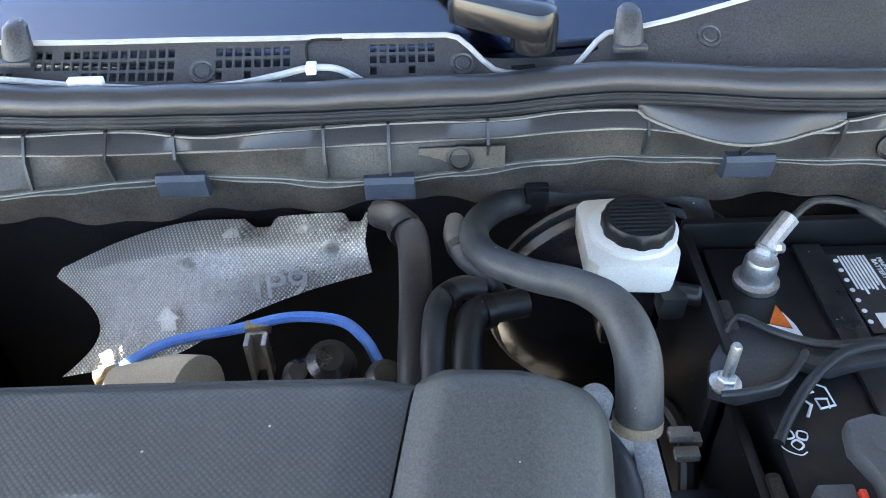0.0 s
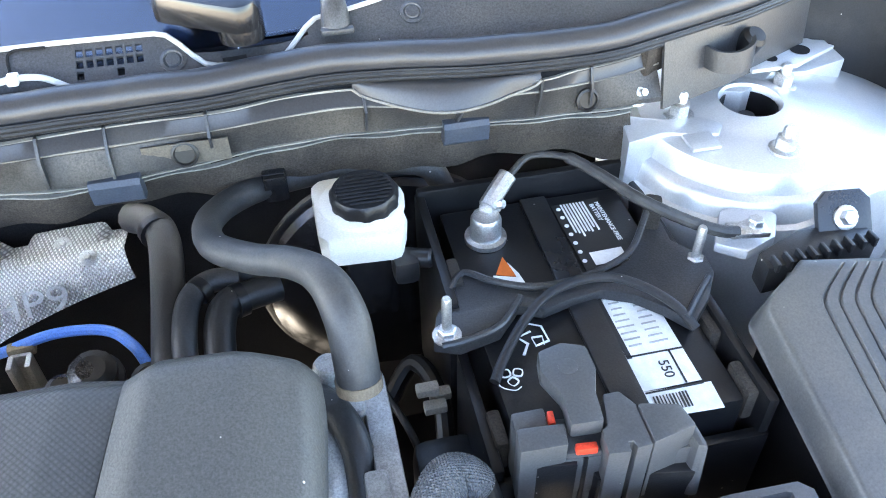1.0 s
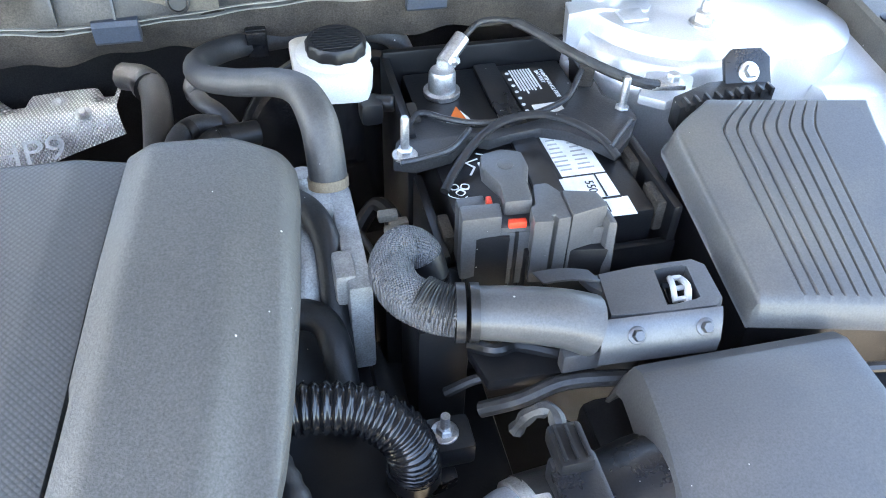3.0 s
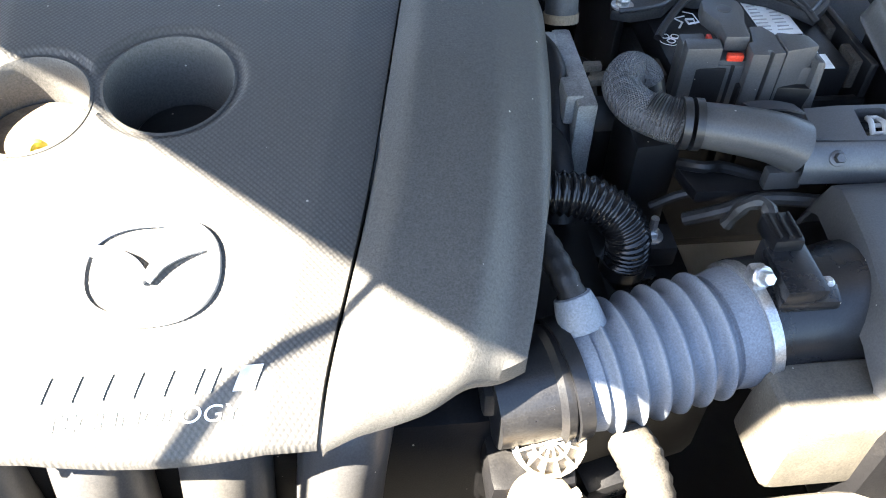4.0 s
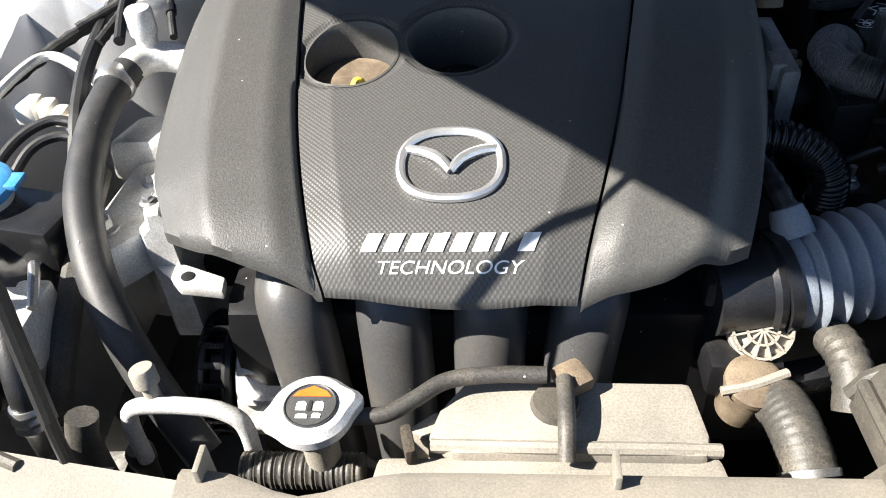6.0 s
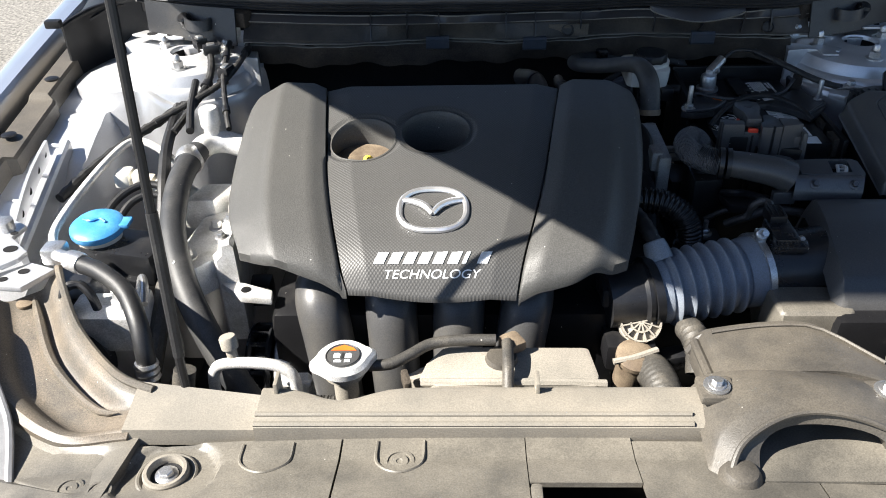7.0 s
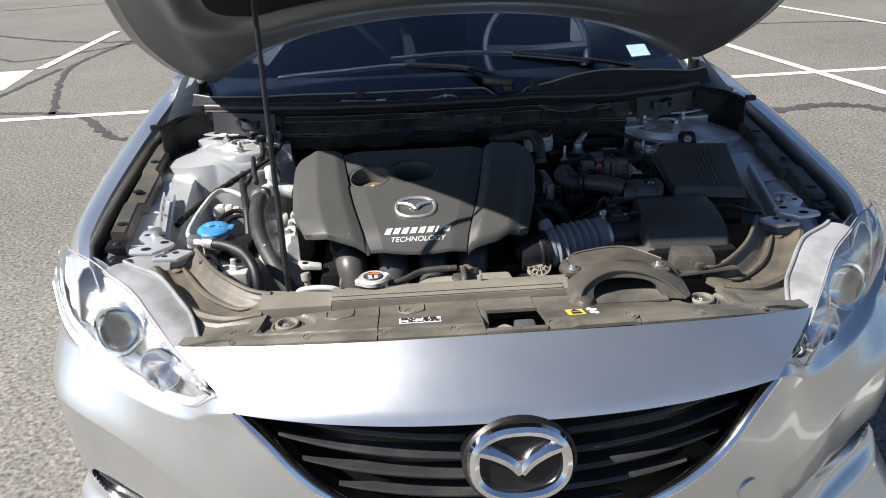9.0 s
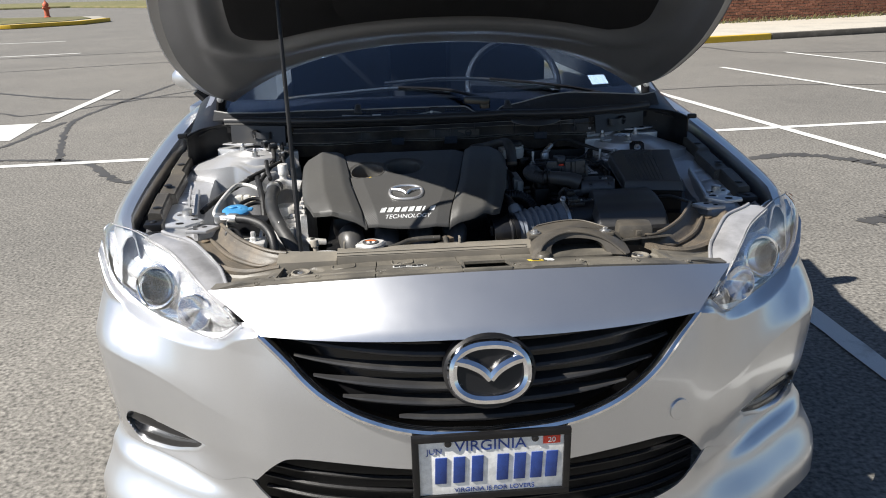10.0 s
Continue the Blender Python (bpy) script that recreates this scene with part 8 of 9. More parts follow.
bm = B()
tube(bm, [(0.250, 0.189, 0.929), (0.280, 0.184, 0.926), (0.312, 0.178, 0.921), (0.332, 0.174, 0.914)], 0.0188, 20, 8, rad=lambda u: 1 + 0.22 * u, flat=0.9)
part("pipe", bm, M["sidetank"], sn, "smooth grey-black pipe")
bm = B()
slab(bm, [(0.255, 0.205), (0.335, 0.190), (0.340, 0.168), (0.262, 0.172)], 0.862, 0.874, 0.003)
tube(bm, [(0.258, 0.206, 0.875), (0.272, 0.192, 0.882), (0.290, 0.196, 0.878), (0.32, 0.185, 0.874)], 0.005, 8, 5)
part("bracket", bm, M["black"], sn)
settle(0.022, 0.080, -0.036)
em = thing("control_module", (0.37, 0.19, 0.88), "silver-black metal shielded control module with plug opening", "control module")
bm = B()
outer = [(0.325, 0.164), (0.352, 0.161), (0.401, 0.158), (0.408, 0.164), (0.411, 0.198), (0.404, 0.205), (0.360, 0.206), (0.331, 0.204)]
inner = [(0.3665, 0.1655), (0.3720, 0.1650), (0.3890, 0.1665), (0.3925, 0.1680), (0.3965, 0.1980), (0.3930, 0.1995), (0.3760, 0.1995), (0.3715, 0.1985)]
low = [(x + (x - 0.368) * 0.05, y + (y - 0.184) * 0.10) for x, y in outer]
loft(bm, [[(x, y, 0.897) for x, y in low], [(x, y, 0.9335) for x, y in outer], [(x * 0.985 + 0.368 * 0.015, y * 0.97 + 0.184 * 0.03, 0.936) for x, y in outer], [(x, y, 0.9365) for x, y in inner], [(x, y, 0.918) for x, y in inner]])
part("case", bm, M["module"], em, "dull metal case with a plug window")
bm = B()
sheet(bm, lambda u, v: Vector((lerp(0.318, 0.404, u) - 0.004 * v, lerp(0.1615, 0.1570, u) - 0.014 * v, 0.936 - 0.004 * v - 0.014 * v ** 2)), 10, 6, 0.002, 0.012)
part("front_shield", bm, M["module"], em, "dull metal front shield")
bm = B()
box(bm, (0.306, 0.158, 0.905), (0.030, 0.010, 0.018), 0.002)
part("side_lug", bm, M["module"], em)
bm = B()
sheet(bm, lambda u, v: Vector((lerp(0.285, 0.325, u) + 0.005 * v, lerp(0.214, 0.208, u) - 0.012 * v, 0.937 + 0.003 * math.sin(3 * u))), 8, 4, 0.002)
slab(bm, [(0.318, 0.206), (0.334, 0.205), (0.330, 0.186), (0.322, 0.196)], 0.928, 0.934, 0.0015)
part("wing_plate", bm, M["module"], em, "thin metal tongue")
for x, y in ((0.340, 0.1515), (0.389, 0.1490)):
    bm = B()
    bolt(bm, (x, y, 0.927), 0.0042, 0.006, (-0.05, -0.75, 0.7))
    part("bolt", bm, M["module"], em)
bm = B()
slab(bm, [(0.374, 0.170), (0.388, 0.170), (0.391, 0.195), (0.378, 0.196)], 0.918, 0.926, 0.001)
part("plug", bm, M["gloss"], em, "black plug in the window")
bm = B()
tube(bm, [(0.3765, 0.171, 0.931), (0.3790, 0.183, 0.935), (0.3825, 0.194, 0.931)], 0.0022, 8, 6)
tube(bm, [(0.3845, 0.168, 0.931), (0.3890, 0.180, 0.935), (0.3900, 0.192, 0.931)], 0.0026, 8, 6)
for k in range(3):
    box(bm, (0.3815 + 0.0018 * k, 0.172 + 0.010 * k, 0.9325), (0.010, 0.0032, 0.003), 0.001)
part("plug_latch", bm, M["faint"], em, "white plug latch")

# ---- brake reservoir, heater hoses ----
settle(**REAR)
rv = thing("brake_fluid_reservoir", (0.212, 0.49, 0.90), "yellowed white brake fluid reservoir with black ribbed cap", "reservoir")
bm = B()
slab(bm, [(0.184, 0.455), (0.236, 0.452), (0.242, 0.470), (0.238, 0.520), (0.226, 0.530), (0.184, 0.528), (0.178, 0.52), (0.178, 0.464)], 0.936, 0.964, 0.008, inset=-0.002)
lathe(bm, [(0.032, 0), (0.032, 0.006), (0.028, 0.008)], (0.213, 0.490, 0.962), n=28)
part("tank", bm, M["white"], rv)
bm = B()
slab(bm, [(0.195, 0.470), (0.235, 0.468), (0.232, 0.525), (0.195, 0.525)], 0.86, 0.937, 0.01)
part("master_cylinder", bm, M["gloss"], rv, "black cylinder below")
bm = B()
lathe(bm, [(0.0250, 0), (0.0250, 0.010), (0.0235, 0.013), (0.0220, 0.0125), (0.0, 0.0125)], (0.215, 0.487, 0.968), n=44, wob=lambda j, r, h: 1 + (0.035 if (j // 2) % 2 and r > 0.0245 else 0))
cp = part("cap", bm, M["black"], rv, "black ribbed cap")
for k in range(9):
    bm = B()
    box(bm, (0.215, 0.4702 + 0.0042 * k, 0.9810), (2 * math.sqrt(max(0.0, 0.0208 ** 2 - (0.0168 - 0.0042 * k) ** 2)), 0.0019, 0.0012), 0.0003)
    part("grip_rib", bm, M["black"], cp)
bm = B()
box(bm, (0.238, 0.455, 0.928), (0.020, 0.022, 0.022), 0.006)
lathe(bm, [(0.0075, 0), (0.0075, 0.014), (0.006, 0.016), (0, 0.016)], (0.244, 0.458, 0.932), (0.7, -0.3, 0.1), 14)
part("level_switch", bm, M["boxblack"], rv, "dark level switch")
bs2 = thing("brake_servo", (0.24, 0.545, 0.75), "black round brake servo in shadow", "brake servo")
bm = B()
lathe(bm, [(0.11, 0), (0.12, 0.015), (0.115, 0.03), (0.09, 0.045), (0.04, 0.055), (0, 0.055)], (0.24, 0.60, 0.80), (0, -1, 0), 40)
part("shell", bm, M["gloss"], bs2)
bm = B()
lathe(bm, [(0.121, 0.010), (0.124, 0.012), (0.124, 0.018), (0.121, 0.020)], (0.24, 0.60, 0.80), (0, -1, 0), 40)
part("crimped_rim", bm, M["black"], bs2)
settle()
hh = thing("heater_hose", (0.15, 0.5, 0.90), "grey-black rubber heater hose looping by the bulkhead", "hose")
bm = B()
tube(bm, [(0.290, 0.640, 0.87), (0.274, 0.644, 0.902), (0.242, 0.646, 0.912), (0.190, 0.645, 0.914), (0.138, 0.634, 0.916), (0.104, 0.610, 0.922), (0.087, 0.573, 0.932), (0.093, 0.533, 0.942), (0.120, 0.502, 0.952), (0.150, 0.476, 0.964), (0.168, 0.449, 0.970), (0.177, 0.426, 0.958), (0.179, 0.410, 0.934), (0.179, 0.402, 0.914)], 0.0112, 16, 10, rad=lambda u: 1.0 + 0.3 * smooth(0.68, 0.86, u))
part("hose", bm, M["hose"], hh)
bm = B()
lathe(bm, [(0.0142, -0.004), (0.0155, -0.004), (0.0155, 0.004), (0.0142, 0.004)], (0.179, 0.404, 0.918), (0, -0.3, -0.95), 24)
part("rust_ring", bm, M["rust"], hh, "rusty end ring")
bm = B()
box(bm, (0.140, 0.636, 0.920), (0.020, 0.030, 0.030), 0.003)
box(bm, (0.140, 0.619, 0.928), (0.018, 0.006, 0.012), 0.001)
part("clip", bm, M["gloss"], hh, "black hose clip")
settle(**REAR)
for nm, pts, r, key in (("vacuum_hose", [(0.088, 0.585, 0.90), (0.086, 0.556, 0.905), (0.094, 0.532, 0.905), (0.108, 0.518, 0.90), (0.122, 0.51, 0.88)], 0.0085, "hose"), ("coolant_hose", [(0.108, 0.506, 0.895), (0.088, 0.502, 0.900), (0.073, 0.486, 0.90), (0.068, 0.455, 0.895), (0.066, 0.42, 0.87)], 0.0095, "hose"), ("coolant_hose", [(0.140, 0.495, 0.89), (0.118, 0.487, 0.893), (0.100, 0.478, 0.895), (0.093, 0.455, 0.89), (0.092, 0.42, 0.87)], 0.012, "rubber"), ("breather_hose", [(0.022, 0.60, 0.90), (0.040, 0.582, 0.905), (0.052, 0.556, 0.905), (0.055, 0.500, 0.895), (0.054, 0.45, 0.88), (0.053, 0.415, 0.86)], 0.0135, "rubber")):
    hs_ = thing(nm, pts[0], "black rubber hose behind the engine", "hose", "rear hoses")
    bm = B()
    tube(bm, pts, r, 12, 10)
    part("hose", bm, M[key], hs_)
    bm = B()
    d = Vector(pts[2]) - Vector(pts[1])
    lathe(bm, [(r * 1.02, -0.004), (r * 1.15, -0.004), (r * 1.15, 0.004), (r * 1.02, 0.004)], (Vector(pts[1]) + Vector(pts[2])) / 2, d, 18)
    part("clip", bm, M["black"], hs_)

# ---- heat shield and rear of the engine ----
settle()
hsd = thing("heat_shield", (-0.10, 0.52, 0.87), "embossed silver exhaust heat shield with stamped code", "heat shield")
topB = spline([(-0.318, 0.705, 0.788), (-0.258, 0.724, 0.806), (-0.195, 0.735, 0.818), (-0.125, 0.736, 0.820), (-0.060, 0.736, 0.824), (-0.010, 0.736, 0.824)], 8)
fold = spline([(-0.324, 0.700, 0.781), (-0.255, 0.687, 0.806), (-0.190, 0.681, 0.823), (-0.125, 0.680, 0.829), (-0.065, 0.680, 0.832), (-0.010, 0.680, 0.835)], 8)
low = spline([(-0.311, 0.620, 0.722), (-0.255, 0.622, 0.732), (-0.195, 0.624, 0.746), (-0.128, 0.640, 0.778), (-0.066, 0.655, 0.795), (-0.004, 0.660, 0.812)], 8)


def along(C, u):
    i = u * (len(C) - 1)
    a = int(min(i, len(C) - 2))
    return C[a].lerp(C[a + 1], i - a)


bm = B()


def shield2(u, v):
    if v < 0.35:
        p = along(topB, u).lerp(along(fold, u), v / 0.35)
        for c in (0.62, 0.94):
            p.z -= 0.012 * smooth(0.045, 0.025, abs(u - c)) * smooth(0.26, 0.14, v)
    else:
        t = (v - 0.35) / 0.65
        p = along(fold, u).lerp(along(low, u), t)
        p += Vector((0, -0.8, 0.5)) * (-0.014 * math.sin(math.pi * t) * math.exp(-((u - 0.28) / 0.2) ** 2) + 0.006 * math.sin(math.pi * t))
        p.x += 0.042 * math.sin(math.pi * t) * (1 - u) ** 5
    return p


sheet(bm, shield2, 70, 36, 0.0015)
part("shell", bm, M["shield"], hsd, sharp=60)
lettering("stamp", "GHP9", 0.034, frame_at(along(fold, 0.64).lerp(along(low, 0.64), 0.60) + Vector((0, -0.010, 0.005)), (1, 0.06, 0.06), (0, -0.80, 0.55)) @ Matrix.Scale(1.25, 4, (1, 0, 0)), M["cast"], hsd, 0.0006, label="stamped code")
bm = B()
slab(bm, [(-0.012, -0.004), (-0.007, -0.004), (-0.007, -0.014), (0.007, -0.014), (0.007, -0.004), (0.012, -0.004), (0, 0.009)], 0, 0.001, 0, frame_at(along(fold, 0.38).lerp(along(low, 0.38), 0.62) + Vector((0, -0.003, 0.006)), (1, 0.05, 0.05), (0, -0.8, 0.55)))
part("stamped_arrow", bm, M["alu"], hsd, "stamped arrow")
for u, v in ((0.43, 0.42), (0.88, 0.42), (0.55, 0.2), (0.78, 0.2)):
    bm = B()
    p = shield2(u, v)
    lathe(bm, [(0.008, -0.001), (0.008, 0.001), (0.005, 0.002)], p, (0, -0.4, 0.9), 16)
    bolt(bm, p, 0.004, 0.005, (0, -0.4, 0.9))
    part("bolt", bm, M["steel"], hsd)
bt2 = thing("blue_vacuum_tube", (-0.06, 0.47, 0.89), "bright blue vacuum tube with brown clips", "tube")
bm = B()
tube(bm, [(-0.250, 0.616, 0.738), (-0.200, 0.626, 0.760), (-0.130, 0.629, 0.774), (-0.081, 0.629, 0.787), (-0.034, 0.619, 0.791), (-0.010, 0.600, 0.786), (0.003, 0.580, 0.776)], 0.0052, 10, 10)
part("tube", bm, M["bluetube"], bt2)
for p, ang in (((-0.112, 0.628, 0.776), 8), ((-0.262, 0.612, 0.733), 25)):
    bm = B()
    box(bm, p, (0.024, 0.012, 0.012), 0.003, Matrix.Rotation(radians(ang), 4, "Z"))
    part("clip", bm, M["brown"], bt2, "brown plastic clip")
bm = B()
for x in (-0.120, -0.104):
    box(bm, (x, 0.612, 0.752), (0.005, 0.016, 0.050), 0.001)
box(bm, (-0.112, 0.620, 0.752), (0.018, 0.004, 0.050), 0.001)
part("clip_bracket", bm, M["steel"], bt2, "folded steel bracket")
bm = B()
lathe(bm, [(0.006, -0.006), (0.006, 0.008), (0.004, 0.012)], (0.005, 0.576, 0.772), (0.3, -0.6, -0.4), 12)
part("end_fitting", bm, M["steel"], bt2)
# engine block under the cover
settle(-0.003, 0.042, -0.018)
eb = thing("engine", (-0.1, 0.2, 0.4), "aluminium and black engine under its plastic cover", "engine")
bm = B()
box(bm, (-0.115, 0.215, 0.62), (0.44, 0.36, 0.40), 0.03)
box(bm, (-0.115, 0.25, 0.84), (0.40, 0.26, 0.06), 0.02)
part("block", bm, M["black"], eb)
bm = B()
# dark box added to hide the sunlit undertray below
box(bm, (0.150, 0.24, 0.70), (0.10, 0.34, 0.22), 0.02)
part("bell_housing", bm, M["black"], eb, "dark housing beside the block")
bm = B()
box(bm, (-0.07, 0.470, 0.775), (0.20, 0.08, 0.08), 0.015)
lathe(bm, [(0.036, 0), (0.034, 0.03), (0.022, 0.075), (0.018, 0.09)], (-0.145, 0.500, 0.800), (-0.7, 0.25, -0.15), 24)
part("cam_housing", bm, M["tank"], eb, "dusty cam housing")
bm = B()
for x, y, z, r in ((-0.035, 0.525, 0.800, 0.020), (-0.062, 0.520, 0.790, 0.014), (0.012, 0.510, 0.795, 0.016)):
    lathe(bm, [(r * 1.2, 0), (r * 1.2, 0.008), (r, 0.012), (r, 0.022), (r * 0.6, 0.028), (0, 0.028)], (x, y, z), (0.1, -0.3, 1), 18)
part("cam_cap", bm, M["boxblack"], eb, "dark cam sensor caps")
bm = B()
box(bm, (0.192, 0.335, 0.86), (0.018, 0.12, 0.09), 0.004)
box(bm, (0.170, 0.372, 0.895), (0.03, 0.026, 0.03), 0.006)
box(bm, (0.183, 0.30, 0.893), (0.016, 0.03, 0.03), 0.004)
tube(bm, [(0.150, 0.30, 0.86), (0.158, 0.34, 0.885), (0.150, 0.385, 0.87)], 0.016, 12, 6)
part("end_casting", bm, M["cast"], eb, "rough aluminium casting")
bm = B()
lathe(bm, [(0.0115, 0), (0.0115, 0.022), (0.009, 0.026), (0, 0.026)], (0.163, 0.395, 0.895), (0.05, 0.05, 1), 18)
part("filler_neck", bm, M["cast"], eb, "grey metal stub")
for x, s in ((-0.268, 0.02), (-0.180, 0.006), (-0.095, -0.004), (-0.010, -0.018)):
    bm = B()
    tube(bm, [(x, 0.075, 0.835), (x + s * 0.2, 0.045, 0.828), (x + s * 0.6, 0.026, 0.79), (x + s, 0.010, 0.73), (x + s * 1.2, 0.006, 0.66)], 0.031, 20, 8, rad=lambda u: 1.05 - 0.12 * u)
    part("intake_runner", bm, M["sidetank"], eb, "black plastic intake runner")
bm = B()
box(bm, (-0.12, 0.05, 0.765), (0.30, 0.02, 0.012), 0.002)
part("fuel_rail_plate", bm, M["alu"], eb)
bm = B()
rows = []
for k in range(41):
    y = lerp(0.085, 0.350, k / 40)
    b = 0.007 * max(0.0, math.sin(k * 0.95)) ** 2
    x = -0.374 - 0.010 * math.sin(math.pi * k / 40)
    rows.append([(x, y, 0.74), (x, y, 0.886), (x - 0.004 - b * 0.3, y, 0.890), (x - 0.014 - b, y, 0.888), (x - 0.016 - b, y, 0.874), (x - 0.024 - b, y, 0.866), (x - 0.026 - b, y, 0.74)])
loft(bm, rows)
part("timing_cover_flange", bm, M["alu"], eb, "rough aluminium cover flange")
for y in (0.105, 0.148, 0.191, 0.234, 0.277, 0.320):
    bm = B()
    bolt(bm, (-0.393, y, 0.888), 0.0052, 0.007)
    part("flange_bolt", bm, M["steel"], eb)
settle(-0.026, 0.078, -0.085)
al = thing("alternator", (-0.30, 0.05, 0.72), "aluminium alternator with dark slotted rear cage", "alternator")
bm = B()
lathe(bm, [(0.05, 0), (0.062, 0.006), (0.062, 0.05), (0.055, 0.058), (0.03, 0.06)], (-0.318, 0.048, 0.755), (1, 0, 0), 32)
part("casing", bm, M["alu"], al)
for k in range(9):
    a = radians(-20 + 25 * k)
    bm = B()
    box(bm, (-0.286, 0.048 + 0.062 * math.cos(a), 0.755 + 0.062 * math.sin(a)), (0.046, 0.016, 0.006), 0.0015, Matrix.Rotation(a, 4, "X"))
    part("fin", bm, M["alu"], al)
bm = B()
slab(bm, [(-0.262, 0.000), (-0.216, 0.004), (-0.212, 0.036), (-0.232, 0.060), (-0.262, 0.060)], 0.776, 0.812, 0.005)
lathe(bm, [(0.012, 0), (0.012, 0.030), (0.006, 0.030), (0.006, 0.0)], (-0.232, 0.022, 0.790), (0, 0, 1), 20)
part("mounting_ear", bm, M["alu"], al, "bright aluminium mounting ear")
bm = B()
for k in range(20):
    a = 2 * math.pi * k / 20
    box(bm, (-0.336, 0.048 + 0.060 * math.cos(a), 0.755 + 0.060 * math.sin(a)), (0.024, 0.007, 0.007), 0.001, Matrix.Rotation(a, 4, "X"))
lathe(bm, [(0.064, 0), (0.066, 0.004), (0.064, 0.008), (0.056, 0.008), (0.056, 0)], (-0.326, 0.048, 0.755), (1, 0, 0), 32)
lathe(bm, [(0.062, 0), (0.064, 0.004), (0.062, 0.008), (0.054, 0.008), (0.054, 0)], (-0.352, 0.048, 0.755), (1, 0, 0), 32)
lathe(bm, [(0.05, 0), (0.05, 0.012), (0, 0.012)], (-0.342, 0.048, 0.755), (1, 0, 0), 24)
part("slotted_cage", bm, M["boxblack"], al, "dark slotted cage")
settle(-0.014, 0.030, -0.012)
mb = thing("engine_mount_bracket", (-0.39, 0.16, 0.75), "white-silver engine mount bracket with holes", "bracket")
bm = B()
slab(bm, [(-0.432, 0.200), (-0.417, 0.240), (-0.385, 0.235), (-0.372, 0.150), (-0.366, 0.108), (-0.384, 0.104), (-0.412, 0.125), (-0.430, 0.158)], 0.80, 0.852, 0.006, inset=0.004)
slab(bm, [(-0.394, 0.114), (-0.318, 0.082), (-0.316, 0.064), (-0.357, 0.070), (-0.388, 0.098)], 0.815, 0.826, 0.003)
lathe(bm, [(0.030, 0), (0.030, 0.03), (0.018, 0.04), (0.010, 0.04), (0.010, 0.052), (0, 0.052)], (-0.440, 0.30, 0.80), n=24)
slab(bm, [(-0.47, 0.27), (-0.41, 0.25), (-0.395, 0.31), (-0.44, 0.34), (-0.475, 0.32)], 0.78, 0.805, 0.006)
part("casting", bm, M["alu"], mb)
# small black disc drawn for the hole
bm = B()
lathe(bm, [(0.006, 0), (0.006, 0.001), (0, 0.001)], (-0.352, 0.082, 0.8262), n=14)
part("hole", bm, M["black"], mb)
bm = B()
box(bm, (-0.37, 0.165, 0.765), (0.055, 0.03, 0.035), 0.004)
part("coil_box", bm, M["boxblack"], mb, "grey plastic box")

# ---- radiator cap, expansion tank, air conditioning lines ----
settle(-0.010, 0.030, -0.018)
rc = thing("radiator_filler", (-0.209, -0.087, 0.80), "radiator filler neck under a silver cap with orange print", "radiator filler")
bm = B()
lathe(bm, [(0.013, -0.07), (0.013, -0.012), (0.022, -0.010), (0.022, 0.0)], (-0.209, -0.087, 0.858), n=24)
part("neck", bm, M["tank"], rc)
bm = B()
lathe(bm, [(0.026, 0), (0.029, 0.002), (0.029, 0.009), (0.025, 0.013), (0.020, 0.012), (0.0, 0.0125)], (-0.209, -0.087, 0.858), n=40, wob=lambda j, r, h: 1 + (0.24 * max(0, math.cos(2 * math.pi * j / 40 * 2 - 0.6)) ** 6 if r > 0.024 else 0))
part("cap", bm, M["alu"], rc)
bm = B()
lathe(bm, [(0.0185, 0), (0.0185, 0.0006), (0, 0.0006)], (-0.209, -0.087, 0.8708), n=30)
ccp = part("print_disc", bm, M["sidetank"], rc, "dark printed disc")
bm = B()
slab(bm, [(-0.0135, 0.007), (0.0135, 0.007), (0.010, 0.0115), (0, 0.0160), (-0.010, 0.0115)], 0, 0.0004, 0, Matrix.Translation((-0.209, -0.087, 0.8715)))
part("orange_field", bm, M["orange"], ccp, "orange print")
bm = B()
tube(bm, [(-0.209 + 0.0175 * math.cos(a * math.pi / 15), -0.087 + 0.0175 * math.sin(a * math.pi / 15), 0.8714) for a in range(30)], 0.0008, 4, 1, closed=True)
part("print_ring", bm, M["ink"], ccp, "black print ring")
for k, (dx, dy, w, h) in enumerate(((-0.0060, -0.001, 0.007, 0.0075), (0.0060, -0.001, 0.007, 0.0075), (0.0, -0.0010, 0.0025, 0.009), (-0.0045, -0.0095, 0.008, 0.0035), (0.0055, -0.0090, 0.006, 0.0040))):
    bm = B()
    slab(bm, [(-w / 2, -h / 2), (w / 2, -h / 2), (w / 2, h / 4), (w / 4, h / 2), (-w / 3, h / 2), (-w / 2, h / 5)], 0, 0.0004, 0, Matrix.Translation((-0.209 + dx, -0.087 + dy, 0.8715)))
    part("print_bar", bm, M["print" if k != 2 else "ink"], ccp)
et = thing("expansion_tank", (-0.03, -0.07, 0.78), "dusty beige coolant expansion tank", "expansion tank")
bm = B()
slab(bm, [(-0.108, -0.040), (0.058, -0.043), (0.064, -0.090), (0.060, -0.108), (-0.115, -0.108), (-0.135, -0.095), (-0.128, -0.070)], 0.79, 0.846, 0.006, inset=0.004)
part("upper_tank", bm, M["tank"], et)
bm = B()
slab(bm, [(-0.165, -0.104), (0.066, -0.100), (0.070, -0.122), (-0.168, -0.125)], 0.78, 0.838, 0.006)
tube(bm, [(-0.128, -0.098, 0.842), (-0.06, -0.101, 0.845), (0.02, -0.101, 0.845), (0.066, -0.099, 0.841)], 0.005, 8, 6)
slab(bm, [(-0.150, -0.082), (-0.128, -0.064), (-0.112, -0.066), (-0.122, -0.090)], 0.80, 0.836, 0.004)
